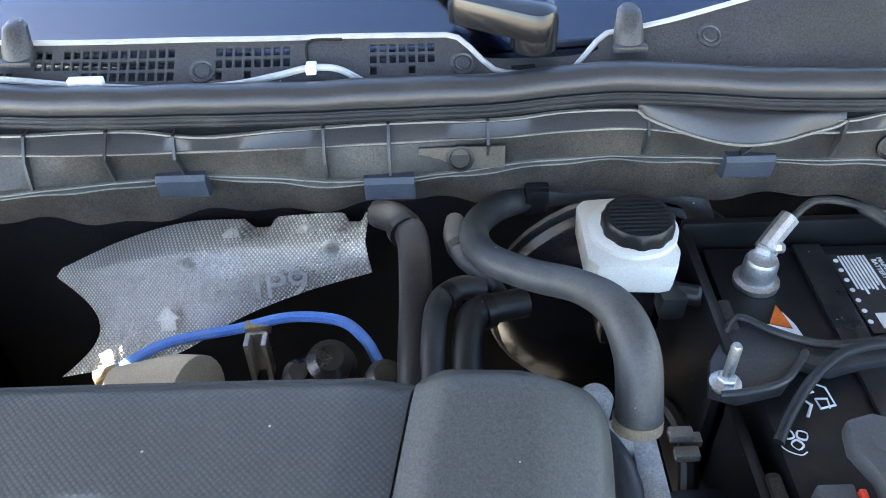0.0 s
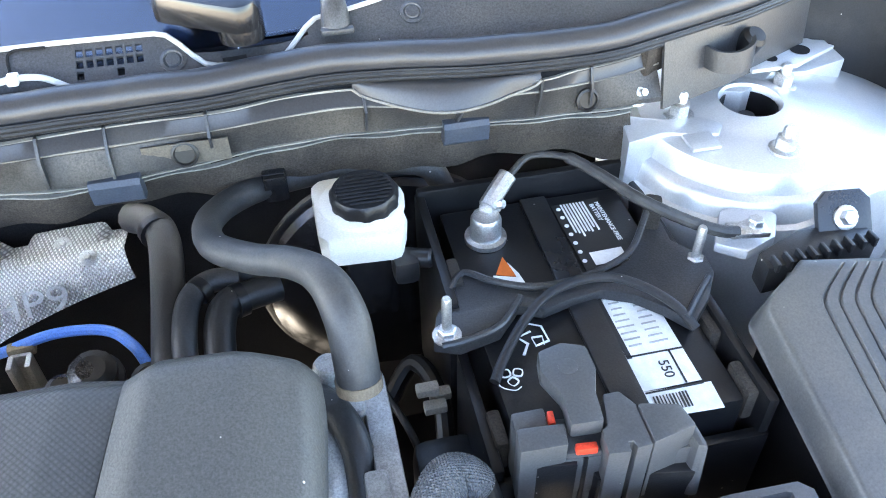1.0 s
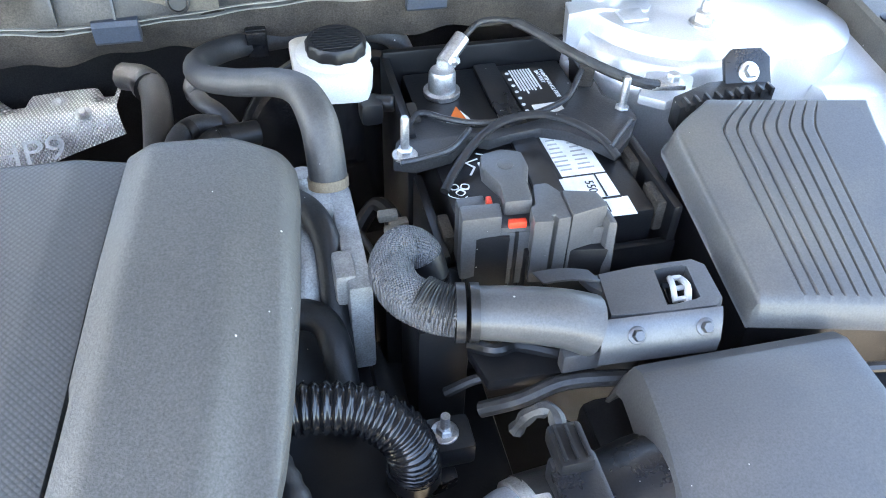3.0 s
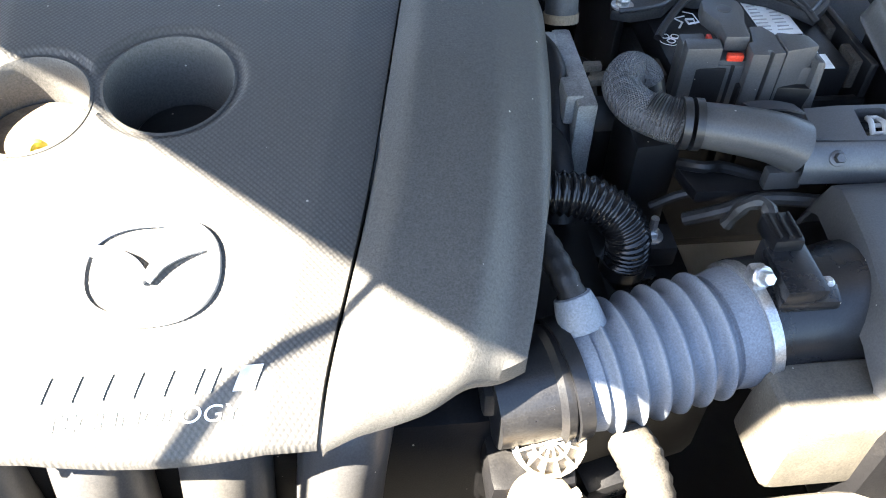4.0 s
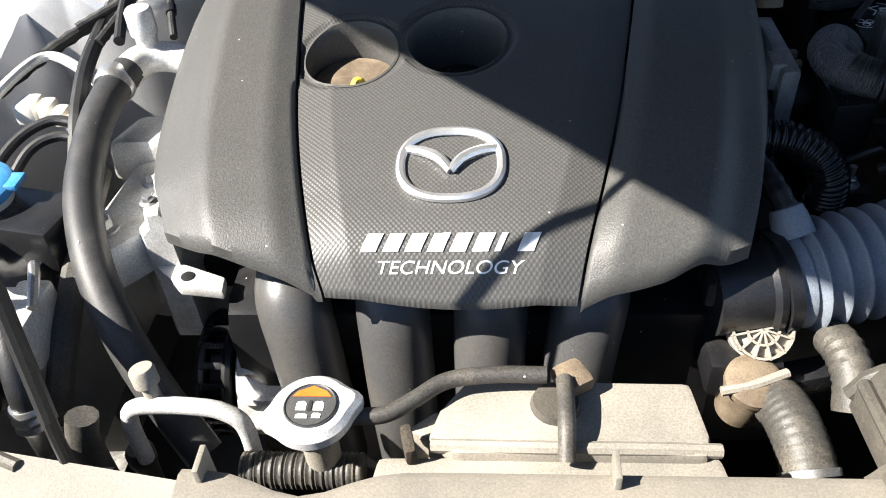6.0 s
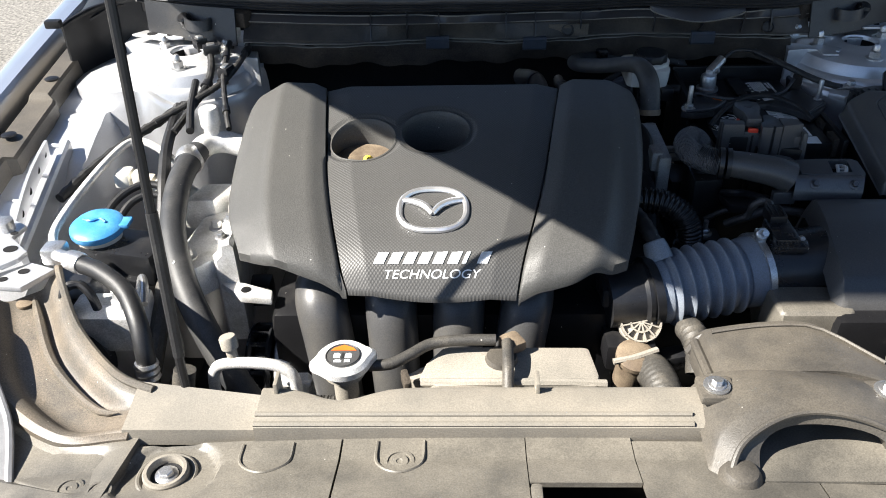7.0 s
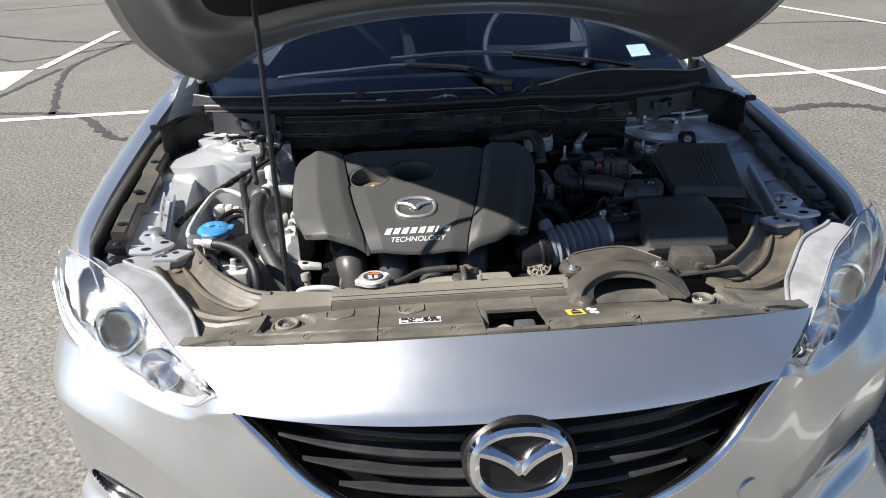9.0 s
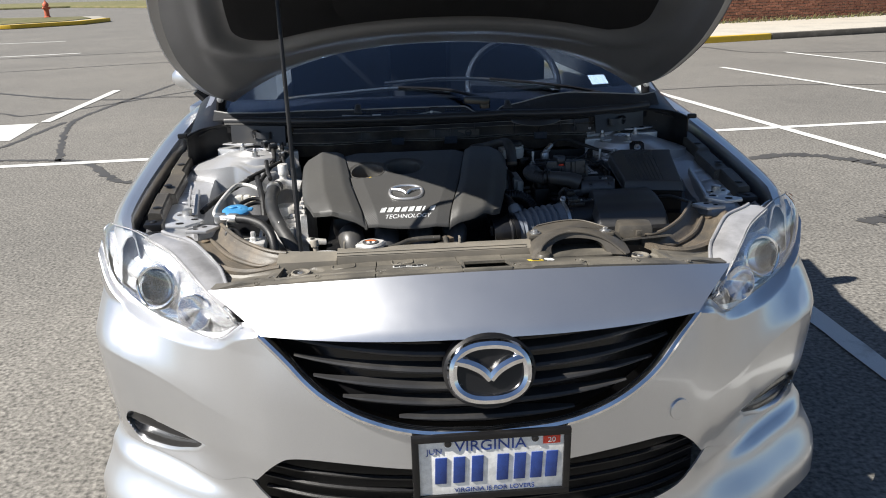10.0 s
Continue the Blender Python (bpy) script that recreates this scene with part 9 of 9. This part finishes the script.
part("front_tank", bm, M["tank"], et)
bm = B()
lathe(bm, [(0.017, 0), (0.018, 0.003), (0.016, 0.008), (0, 0.010)], (-0.042, -0.066, 0.844), n=24)
part("cap", bm, M["duct"], et, "dirty brown cap")
bm = B()
box(bm, (-0.030, -0.050, 0.856), (0.024, 0.026, 0.014), 0.006, Matrix.Rotation(radians(30), 4, "Z"))
part("bracket", bm, M["rust"], et, "rust-brown bracket")
ho = thing("overflow_hose", (-0.1, -0.06, 0.85), "dusty grey overflow hose over the expansion tank", "hose")
bm = B()
tube(bm, [(-0.183, -0.083, 0.853), (-0.160, -0.081, 0.854), (-0.140, -0.070, 0.857), (-0.118, -0.056, 0.860), (-0.085, -0.052, 0.862), (-0.048, -0.052, 0.862)], 0.0062, 12, 8)
part("hose", bm, M["hosedust"], ho)
bm = B()
tube(bm, [(-0.036, -0.056, 0.862), (-0.036, -0.072, 0.863), (-0.0365, -0.095, 0.860), (-0.037, -0.114, 0.848)], 0.0062, 12, 8)
part("hose", bm, M["hosedust"], ho)
bm = B()
box(bm, (-0.143, -0.100, 0.846), (0.008, 0.024, 0.016), 0.003, Matrix.Rotation(radians(15), 4, "Z"))
solo("foam_block", bm, M["felt"], "small grey foam strip by the tank", "foam")
bm = B()
tube(bm, [(-0.270, -0.092, 0.80), (-0.18, -0.092, 0.80)], 0.0135, 16, 60, rad=lambda u: 1 + 0.07 * math.sin(u * 150))
solo("fan_hose", bm, M["hosedust"], "ribbed dusty hose behind the shelf", "hose", sharp=70)
settle(-0.015, 0.042, -0.028)
ac = thing("air_conditioning_line", (-0.32, -0.08, 0.80), "bent aluminium air conditioning line with capped port", "pipe")
bm = B()
tube(bm, [(-0.358, -0.075, 0.78), (-0.356, -0.076, 0.825), (-0.348, -0.077, 0.846), (-0.328, -0.078, 0.852), (-0.298, -0.079, 0.852), (-0.278, -0.080, 0.848), (-0.264, -0.083, 0.836), (-0.262, -0.086, 0.80)], 0.0066, 12, 8)
part("line", bm, M["alu"], ac)
bm = B()
lathe(bm, [(0.006, 0), (0.006, 0.014), (0.0095, 0.016), (0.0095, 0.028), (0.0085, 0.030), (0, 0.030)], (-0.330, -0.073, 0.852), (-0.15, 0.2, 1), 20)
part("service_port_cap", bm, M["tank"], ac, "grey port cap")
bm = B()
lathe(bm, [(0.009, 0), (0.010, 0.05), (0.012, 0.052), (0.012, 0.065), (0.009, 0.07)], (-0.378, -0.055, 0.70), (0.05, -0.05, 1), 16)
part("brown_hose_end", bm, M["hosedust"], ac)
# ---- left side of the bay ----
settle(-0.014, 0.012, -0.004)
wr = thing("washer_reservoir", (-0.535, 0.14, 0.80), "washer bottle neck with bright blue cap", "washer bottle")
bm = B()
lathe(bm, [(0.033, 0), (0.034, 0.003), (0.033, 0.008), (0.028, 0.012), (0.014, 0.013), (0, 0.013)], (-0.539, 0.143, 0.882), (0.0, -0.12, 1), 32, sx=1.0, sy=1.0)
box(bm, (-0.505, 0.148, 0.889), (0.014, 0.022, 0.006), 0.002)
tube(bm, [(-0.556, 0.146, 0.8955), (-0.545, 0.141, 0.8965), (-0.535, 0.146, 0.8965), (-0.525, 0.139, 0.8955)], 0.0018, 6, 4)
part("cap", bm, M["bluecap"], wr, "bright blue cap")
bm = B()
lathe(bm, [(0.027, -0.05), (0.027, -0.006), (0.030, 0), (0.030, 0.002)], (-0.539, 0.143, 0.880), n=24)
part("neck", bm, M["white"], wr)
bm = B()
box(bm, (-0.505, 0.135, 0.848), (0.10, 0.06, 0.045), 0.006, Matrix.Rotation(radians(-12), 4, "Z"))
box(bm, (-0.535, 0.10, 0.80), (0.12, 0.09, 0.08), 0.01)
part("tank", bm, M["boxblack"], wr, "dark bottle body")
ah = thing("ac_hose", (-0.5, 0.05, 0.86), "black rubber hose with silver crimped ends", "hose")
bm = B()
tube(bm, [(-0.520, 0.050, 0.893), (-0.490, 0.032, 0.894), (-0.455, 0.004, 0.888), (-0.432, -0.030, 0.872), (-0.424, -0.050, 0.845), (-0.423, -0.056, 0.815)], 0.0105, 14, 8)
part("hose", bm, M["rubber"], ah)
bm = B()
lathe(bm, [(0.012, 0), (0.0135, 0.004), (0.012, 0.008), (0.0135, 0.012), (0.012, 0.016), (0.0135, 0.020), (0.009, 0.026), (0.007, 0.05)], (-0.424, -0.053, 0.835), (0, -0.15, -1), 18)
part("crimp", bm, M["steel"], ah, "silver crimp")
bm = B()
lathe(bm, [(0.012, 0), (0.0130, 0.006), (0.012, 0.024), (0.008, 0.028), (0.0075, 0.05)], (-0.518, 0.049, 0.893), (-1, 0.6, -0.05), 18)
part("crimp", bm, M["steel"], ah, "silver crimp")
bm = B()
box(bm, (-0.566, 0.082, 0.888), (0.026, 0.026, 0.022), 0.005)
part("end_block", bm, M["steel"], ah, "silver end block")
bm = B()
tube(bm, [(-0.575, 0.095, 0.885), (-0.590, 0.140, 0.888), (-0.585, 0.230, 0.898), (-0.572, 0.320, 0.905), (-0.555, 0.350, 0.905), (-0.520, 0.335, 0.900), (-0.480, 0.310, 0.880)], 0.0055, 10, 8)
part("metal_line", bm, M["alu"], ah, "bare aluminium line")
bh = thing("radiator_hose", (-0.43, 0.12, 0.80), "thick black radiator hose with worn print", "hose")
bm = B()
tube(bm, [(-0.455, 0.315, 0.905), (-0.463, 0.270, 0.898), (-0.461, 0.219, 0.889), (-0.448, 0.150, 0.874), (-0.424, 0.089, 0.852), (-0.398, 0.046, 0.824), (-0.366, 0.010, 0.785), (-0.322, -0.027, 0.735)], 0.0165, 18, 10)
hz_ = part("hose", bm, M["hose"], bh)
for k in range(9):
    u = k / 8
    p = Vector((-0.430, 0.089, 0.869)).lerp(Vector((-0.386, 0.026, 0.822)), u)
    bm = B()
    box(bm, p, (0.006, 0.0035, 0.0008), 0, Matrix.Rotation(radians(-50), 4, "Z") @ Matrix.Rotation(radians(35), 4, "X"))
    part("print_bar", bm, M["print"], hz_)
bm = B()
lathe(bm, [(0.0185, 0), (0.020, 0.004), (0.020, 0.018), (0.0185, 0.022)], (-0.462, 0.285, 0.900), (-0.05, 1, 0.12), 22)
part("sleeve", bm, M["steel"], bh, "white metal sleeve")
bm = B()
tube(bm, [(-0.457, 0.305, 0.903), (-0.448, 0.335, 0.905), (-0.425, 0.347, 0.903), (-0.395, 0.345, 0.895)], 0.016, 14, 8)
lathe(bm, [(0.011, 0), (0.011, 0.02), (0.014, 0.021), (0.014, 0.045), (0.012, 0.048), (0, 0.048)], (-0.440, 0.345, 0.910), n=16)
part("metal_elbow", bm, M["alu"], bh, "silver elbow with brown cap")
for nm, pts, r, key in (
        ("wiring_loom", [(-0.650, 0.270, 0.855), (-0.630, 0.330, 0.865), (-0.593, 0.400, 0.880), (-0.555, 0.450, 0.892), (-0.510, 0.520, 0.905), (-0.490, 0.570, 0.912)], 0.0075, "wire"),
        ("fuel_hose", [(-0.530, 0.470, 0.905), (-0.506, 0.335, 0.905), (-0.490, 0.262, 0.895), (-0.482, 0.220, 0.875), (-0.475, 0.17, 0.84)], 0.0085, "rubber"),
        ("fuel_hose", [(-0.505, 0.50, 0.935), (-0.492, 0.42, 0.925), (-0.478, 0.36, 0.915)], 0.006, "rubber"),
        ("small_hose", [(-0.560, 0.150, 0.855), (-0.545, 0.215, 0.880), (-0.515, 0.245, 0.890), (-0.480, 0.245, 0.885)], 0.0052, "rubber"),
        ("small_hose", [(-0.540, 0.165, 0.855), (-0.525, 0.210, 0.878), (-0.500, 0.228, 0.884), (-0.47, 0.225, 0.878)], 0.0052, "rubber"),
        ("small_hose", [(-0.545, 0.02, 0.80), (-0.545, 0.035, 0.86), (-0.530, 0.045, 0.868), (-0.515, 0.04, 0.855), (-0.505, 0.03, 0.82)], 0.0055, "rubber"),
        ("small_hose", [(-0.450, 0.03, 0.85), (-0.458, 0.06, 0.86), (-0.470, 0.075, 0.85), (-0.478, 0.05, 0.80)], 0.0045, "steel")):
    lo_ = thing(nm, pts[0], "black hose or loom on the side of the bay", "hose", "side hoses")
    bm = B()
    tube(bm, pts, r, 10, 10, rad=(lambda u: 1 + 0.12 * math.sin(u * 220)) if key == "wire" else None)
    part("run", bm, M[key], lo_)
cl = thing("hose_connectors", (-0.52, 0.24, 0.86), "cluster of white plastic hose connectors", "connector")
for p, s in (((-0.556, 0.285, 0.880), (0.022, 0.030, 0.022)), ((-0.532, 0.278, 0.883), (0.016, 0.022, 0.020)), ((-0.514, 0.268, 0.882), (0.015, 0.020, 0.018)), ((-0.496, 0.256, 0.880), (0.016, 0.024, 0.018))):
    bm = B()
    box(bm, p, s, 0.005)
    part("connector", bm, M["white"], cl)
vb_ = thing("solenoid_block", (-0.515, 0.02, 0.80), "silver metal block with line fittings", "valve block")
bm = B()
box(bm, (-0.500, 0.045, 0.815), (0.085, 0.06, 0.05), 0.004)
lathe(bm, [(0.009, 0), (0.009, 0.008), (0.006, 0.01), (0.006, 0.022)], (-0.485, 0.04, 0.84), n=6)
part("block", bm, M["alu"], vb_)
bm = B()
lathe(bm, [(0.045, 0), (0.048, 0.004), (0.044, 0.008), (0.048, 0.012), (0.044, 0.016), (0.048, 0.020), (0.02, 0.024)], (-0.545, 0.025, 0.775), (0, -1, 0.2), 30)
part("pulley", bm, M["boxblack"], vb_, "dark ribbed pulley")
bm = B()
tube(bm, [(-0.47, 0.22, 0.845), (-0.455, 0.12, 0.83), (-0.45, 0.05, 0.80), (-0.46, 0.0, 0.74)], 0.012, 10, 8)
tube(bm, [(-0.39, -0.06, 0.70), (-0.385, -0.065, 0.80), (-0.38, -0.06, 0.83)], 0.012, 12, 6)
part("brown_pipe", bm, M["hosedust"], vb_)
bx = thing("side_bracket", (-0.44, 0.20, 0.80), "white painted engine side bracket", "bracket")
bm = B()
slab(bm, [(-0.455, 0.10), (-0.425, 0.09), (-0.39, 0.13), (-0.385, 0.22), (-0.41, 0.26), (-0.44, 0.24)], 0.80, 0.845, 0.008, inset=0.006)
part("casting", bm, M["alu"], bx)
for x, y, r in ((-0.432, 0.135, 0.009), (-0.410, 0.205, 0.007)):
    bm = B()
    bolt(bm, (x, y, 0.845), r, 0.010)
    part("bolt", bm, M["steel"], bx, "zinc bolt")
bm = B()
slab(bm, [(-0.47, 0.24), (-0.42, 0.24), (-0.40, 0.30), (-0.45, 0.30)], 0.82, 0.865, 0.008, inset=0.006)
part("upper_casting", bm, M["alu"], bx)
settle(-0.018 * -1, 0.053, -0.080, 1.05)
tl = thing("tower_valves", (-0.50, 0.60, 0.96), "small metal valves and wires on the strut tower", "valve")
for c, sz in (((-0.505, 0.60, 0.985), (0.05, 0.03, 0.02)), ((-0.575, 0.665, 0.985), (0.08, 0.03, 0.022)), ((-0.485, 0.52, 0.945), (0.03, 0.03, 0.05))):
    bm = B()
    box(bm, c, sz, 0.004)
    lathe(bm, [(0.007, 0), (0.007, 0.008), (0.005, 0.010), (0, 0.010)], (c[0], c[1], c[2] + sz[2] / 2), n=14)
    part("valve_body", bm, M["alu"], tl)
bm = B()
tube(bm, [(-0.70, 0.62, 0.965), (-0.64, 0.655, 0.975), (-0.58, 0.64, 0.985), (-0.52, 0.62, 0.99), (-0.48, 0.55, 0.965), (-0.475, 0.48, 0.93)], 0.004, 8, 8)
part("lead", bm, M["wire"], tl)
settle()
for nm, pts, r in (
        ("tower_loom", [(-0.525, 0.62, 0.955), (-0.512, 0.585, 0.958), (-0.500, 0.545, 0.945), (-0.498, 0.500, 0.930), (-0.510, 0.440, 0.915), (-0.520, 0.380, 0.905)], 0.0058),
        ("tower_loom", [(-0.455, 0.64, 0.950), (-0.452, 0.590, 0.952), (-0.458, 0.540, 0.945), (-0.472, 0.500, 0.935), (-0.500, 0.465, 0.925), (-0.560, 0.420, 0.905)], 0.0050),
        ("tower_loom", [(-0.480, 0.600, 0.965), (-0.476, 0.555, 0.958), (-0.470, 0.500, 0.940), (-0.452, 0.430, 0.918), (-0.440, 0.390, 0.905)], 0.0042)):
    lm = thing(nm, pts[0], "black taped wiring loom beside the strut tower", "loom", "tower looms")
    bm = B()
    tube(bm, pts, r, 10, 12, rad=lambda u: 1 + 0.10 * math.sin(u * 160))
    part("run", bm, M["wire"], lm)
    for k in (1, 3):
        bm = B()
        d = Vector(pts[k + 1]) - Vector(pts[k])
        lathe(bm, [(r * 1.05, -0.006), (r * 1.45, -0.006), (r * 1.45, 0.006), (r * 1.05, 0.006)], pts[k], d, 12)
        part("clip", bm, M["boxblack"], lm)
for c, sx_, sy_, sz_, rot in (((-0.505, 0.575, 0.962), 0.026, 0.018, 0.016, 20), ((-0.470, 0.520, 0.945), 0.018, 0.026, 0.018, -15), ((-0.530, 0.600, 0.965), 0.020, 0.020, 0.018, 40)):
    cn = thing("tower_connector", c, "black plug connector with silver clip beside the strut tower", "connector", "tower connectors")
    bm = B()
    box(bm, c, (sx_, sy_, sz_), 0.003, Matrix.Rotation(radians(rot), 4, "Z"))
    part("body", bm, M["boxblack"], cn)
    bm = B()
    box(bm, Vector(c) + Vector((0, 0, sz_ / 2)), (sx_ * 0.5, sy_ * 0.6, 0.004), 0.001, Matrix.Rotation(radians(rot), 4, "Z"))
    part("clip", bm, M["steel"], cn, "silver clip")

settle(0.0, 0.070, -0.030)

# ---- hoses between cover and battery ----
for nm, pts, r, key, lab in (
        ("side_hose", [(0.118, 0.360, 0.910), (0.137, 0.357, 0.917), (0.152, 0.345, 0.923), (0.164, 0.328, 0.922), (0.171, 0.308, 0.914), (0.172, 0.288, 0.900), (0.171, 0.265, 0.880), (0.168, 0.20, 0.83)], 0.0110, "rubber", "black rubber hose beside the engine"),
        ("side_hose", [(0.125, 0.262, 0.88), (0.148, 0.262, 0.882), (0.163, 0.250, 0.878), (0.168, 0.225, 0.862), (0.168, 0.20, 0.83)], 0.012, "rubber", "bent black rubber hose beside the engine"),
        ("small_lead", [(0.20, 0.40, 0.85), (0.215, 0.36, 0.84), (0.225, 0.31, 0.82), (0.228, 0.28, 0.80)], 0.003, "wire", "thin black lead down into the bay")):
    q_ = thing(nm, pts[0], lab, "hose")
    bm = B()
    tube(bm, pts, r, 12, 10)
    part("hose", bm, M[key], q_)
settle()
ch = thing("corrugated_hose", (0.165, 0.17, 0.85), "ribbed glossy black corrugated hose", "hose")
bm = B()
tube(bm, [(0.112, 0.236, 0.866), (0.140, 0.235, 0.868), (0.170, 0.230, 0.866), (0.192, 0.220, 0.856), (0.203, 0.213, 0.840), (0.206, 0.212, 0.820), (0.206, 0.214, 0.806)], 0.0168, 18, 26, rad=lambda u: 1 + 0.075 * math.sin(u * 170))
part("hose", bm, M["gloss"], ch, sharp=80)
bm = B()
lathe(bm, [(0.0165, -0.006), (0.0190, -0.006), (0.0190, 0.006), (0.0165, 0.006)], (0.206, 0.214, 0.806), (0, 0.05, 1), 24)
part("cuff", bm, M["boxblack"], ch, "smooth black end cuff")
settle(0.006, 0.104, -0.048)
bm = B()
slab(bm, [(0.186, 0.136), (0.196, 0.104), (0.214, 0.103), (0.232, 0.108), (0.232, 0.118), (0.222, 0.122), (0.222, 0.140)], 0.826, 0.838, 0.003)
lathe(bm, [(0.011, 0), (0.011, 0.006), (0.006, 0.006), (0.006, 0.0)], (0.200, 0.114, 0.838), n=20)
solo("hose_bracket", bm, M["boxblack"], "black bracket holding the corrugated hose", "bracket")
settle(0.0, 0.093, -0.040)
gb = thing("ground_stud", (0.224, 0.17, 0.84), "zinc nut and stud on a black mount", "stud")
bm = B()
box(bm, (0.236, 0.140, 0.845), (0.032, 0.03, 0.022), 0.004)
part("mount", bm, M["boxblack"], gb)
bm = B()
bolt(bm, (0.232, 0.140, 0.856), 0.0065, 0.007)
lathe(bm, [(0.0035, 0.004), (0.0035, 0.02), (0, 0.021)], (0.232, 0.140, 0.856), n=10)
part("nut", bm, M["steel"], gb)
settle(0.015, 0.080, -0.036)
lw = thing("harness", (0.28, 0.15, 0.87), "black wiring harness in front of the control module", "harness")
bm = B()
tube(bm, [(0.245, 0.160, 0.862), (0.27, 0.150, 0.880), (0.30, 0.152, 0.888), (0.34, 0.150, 0.885), (0.39, 0.145, 0.878), (0.43, 0.14, 0.86)], 0.006, 10, 8)
tube(bm, [(0.225, 0.185, 0.855), (0.25, 0.180, 0.872), (0.285, 0.172, 0.880), (0.32, 0.165, 0.882)], 0.004, 8, 8)
part("loom", bm, M["wire"], lw)
settle(0.0, 0.070, -0.030)
gx = thing("gearbox_hoses", (0.21, 0.25, 0.75), "dark gearbox parts and hoses deep in the bay", "gearbox")
bm = B()
box(bm, (0.235, 0.20, 0.70), (0.12, 0.25, 0.16), 0.03)
box(bm, (0.235, 0.315, 0.79), (0.05, 0.06, 0.14), 0.012)
tube(bm, [(0.20, 0.42, 0.80), (0.23, 0.44, 0.83), (0.245, 0.40, 0.83), (0.24, 0.35, 0.80)], 0.008, 10, 6)
part("casing", bm, M["black"], gx)
bm = B()
for p in ((0.232, 0.385, 0.862), (0.236, 0.375, 0.852), (0.243, 0.392, 0.845)):
    box(bm, p, (0.018, 0.010, 0.008), 0.002)
part("clip", bm, M["tank"], gx, "grey clips")
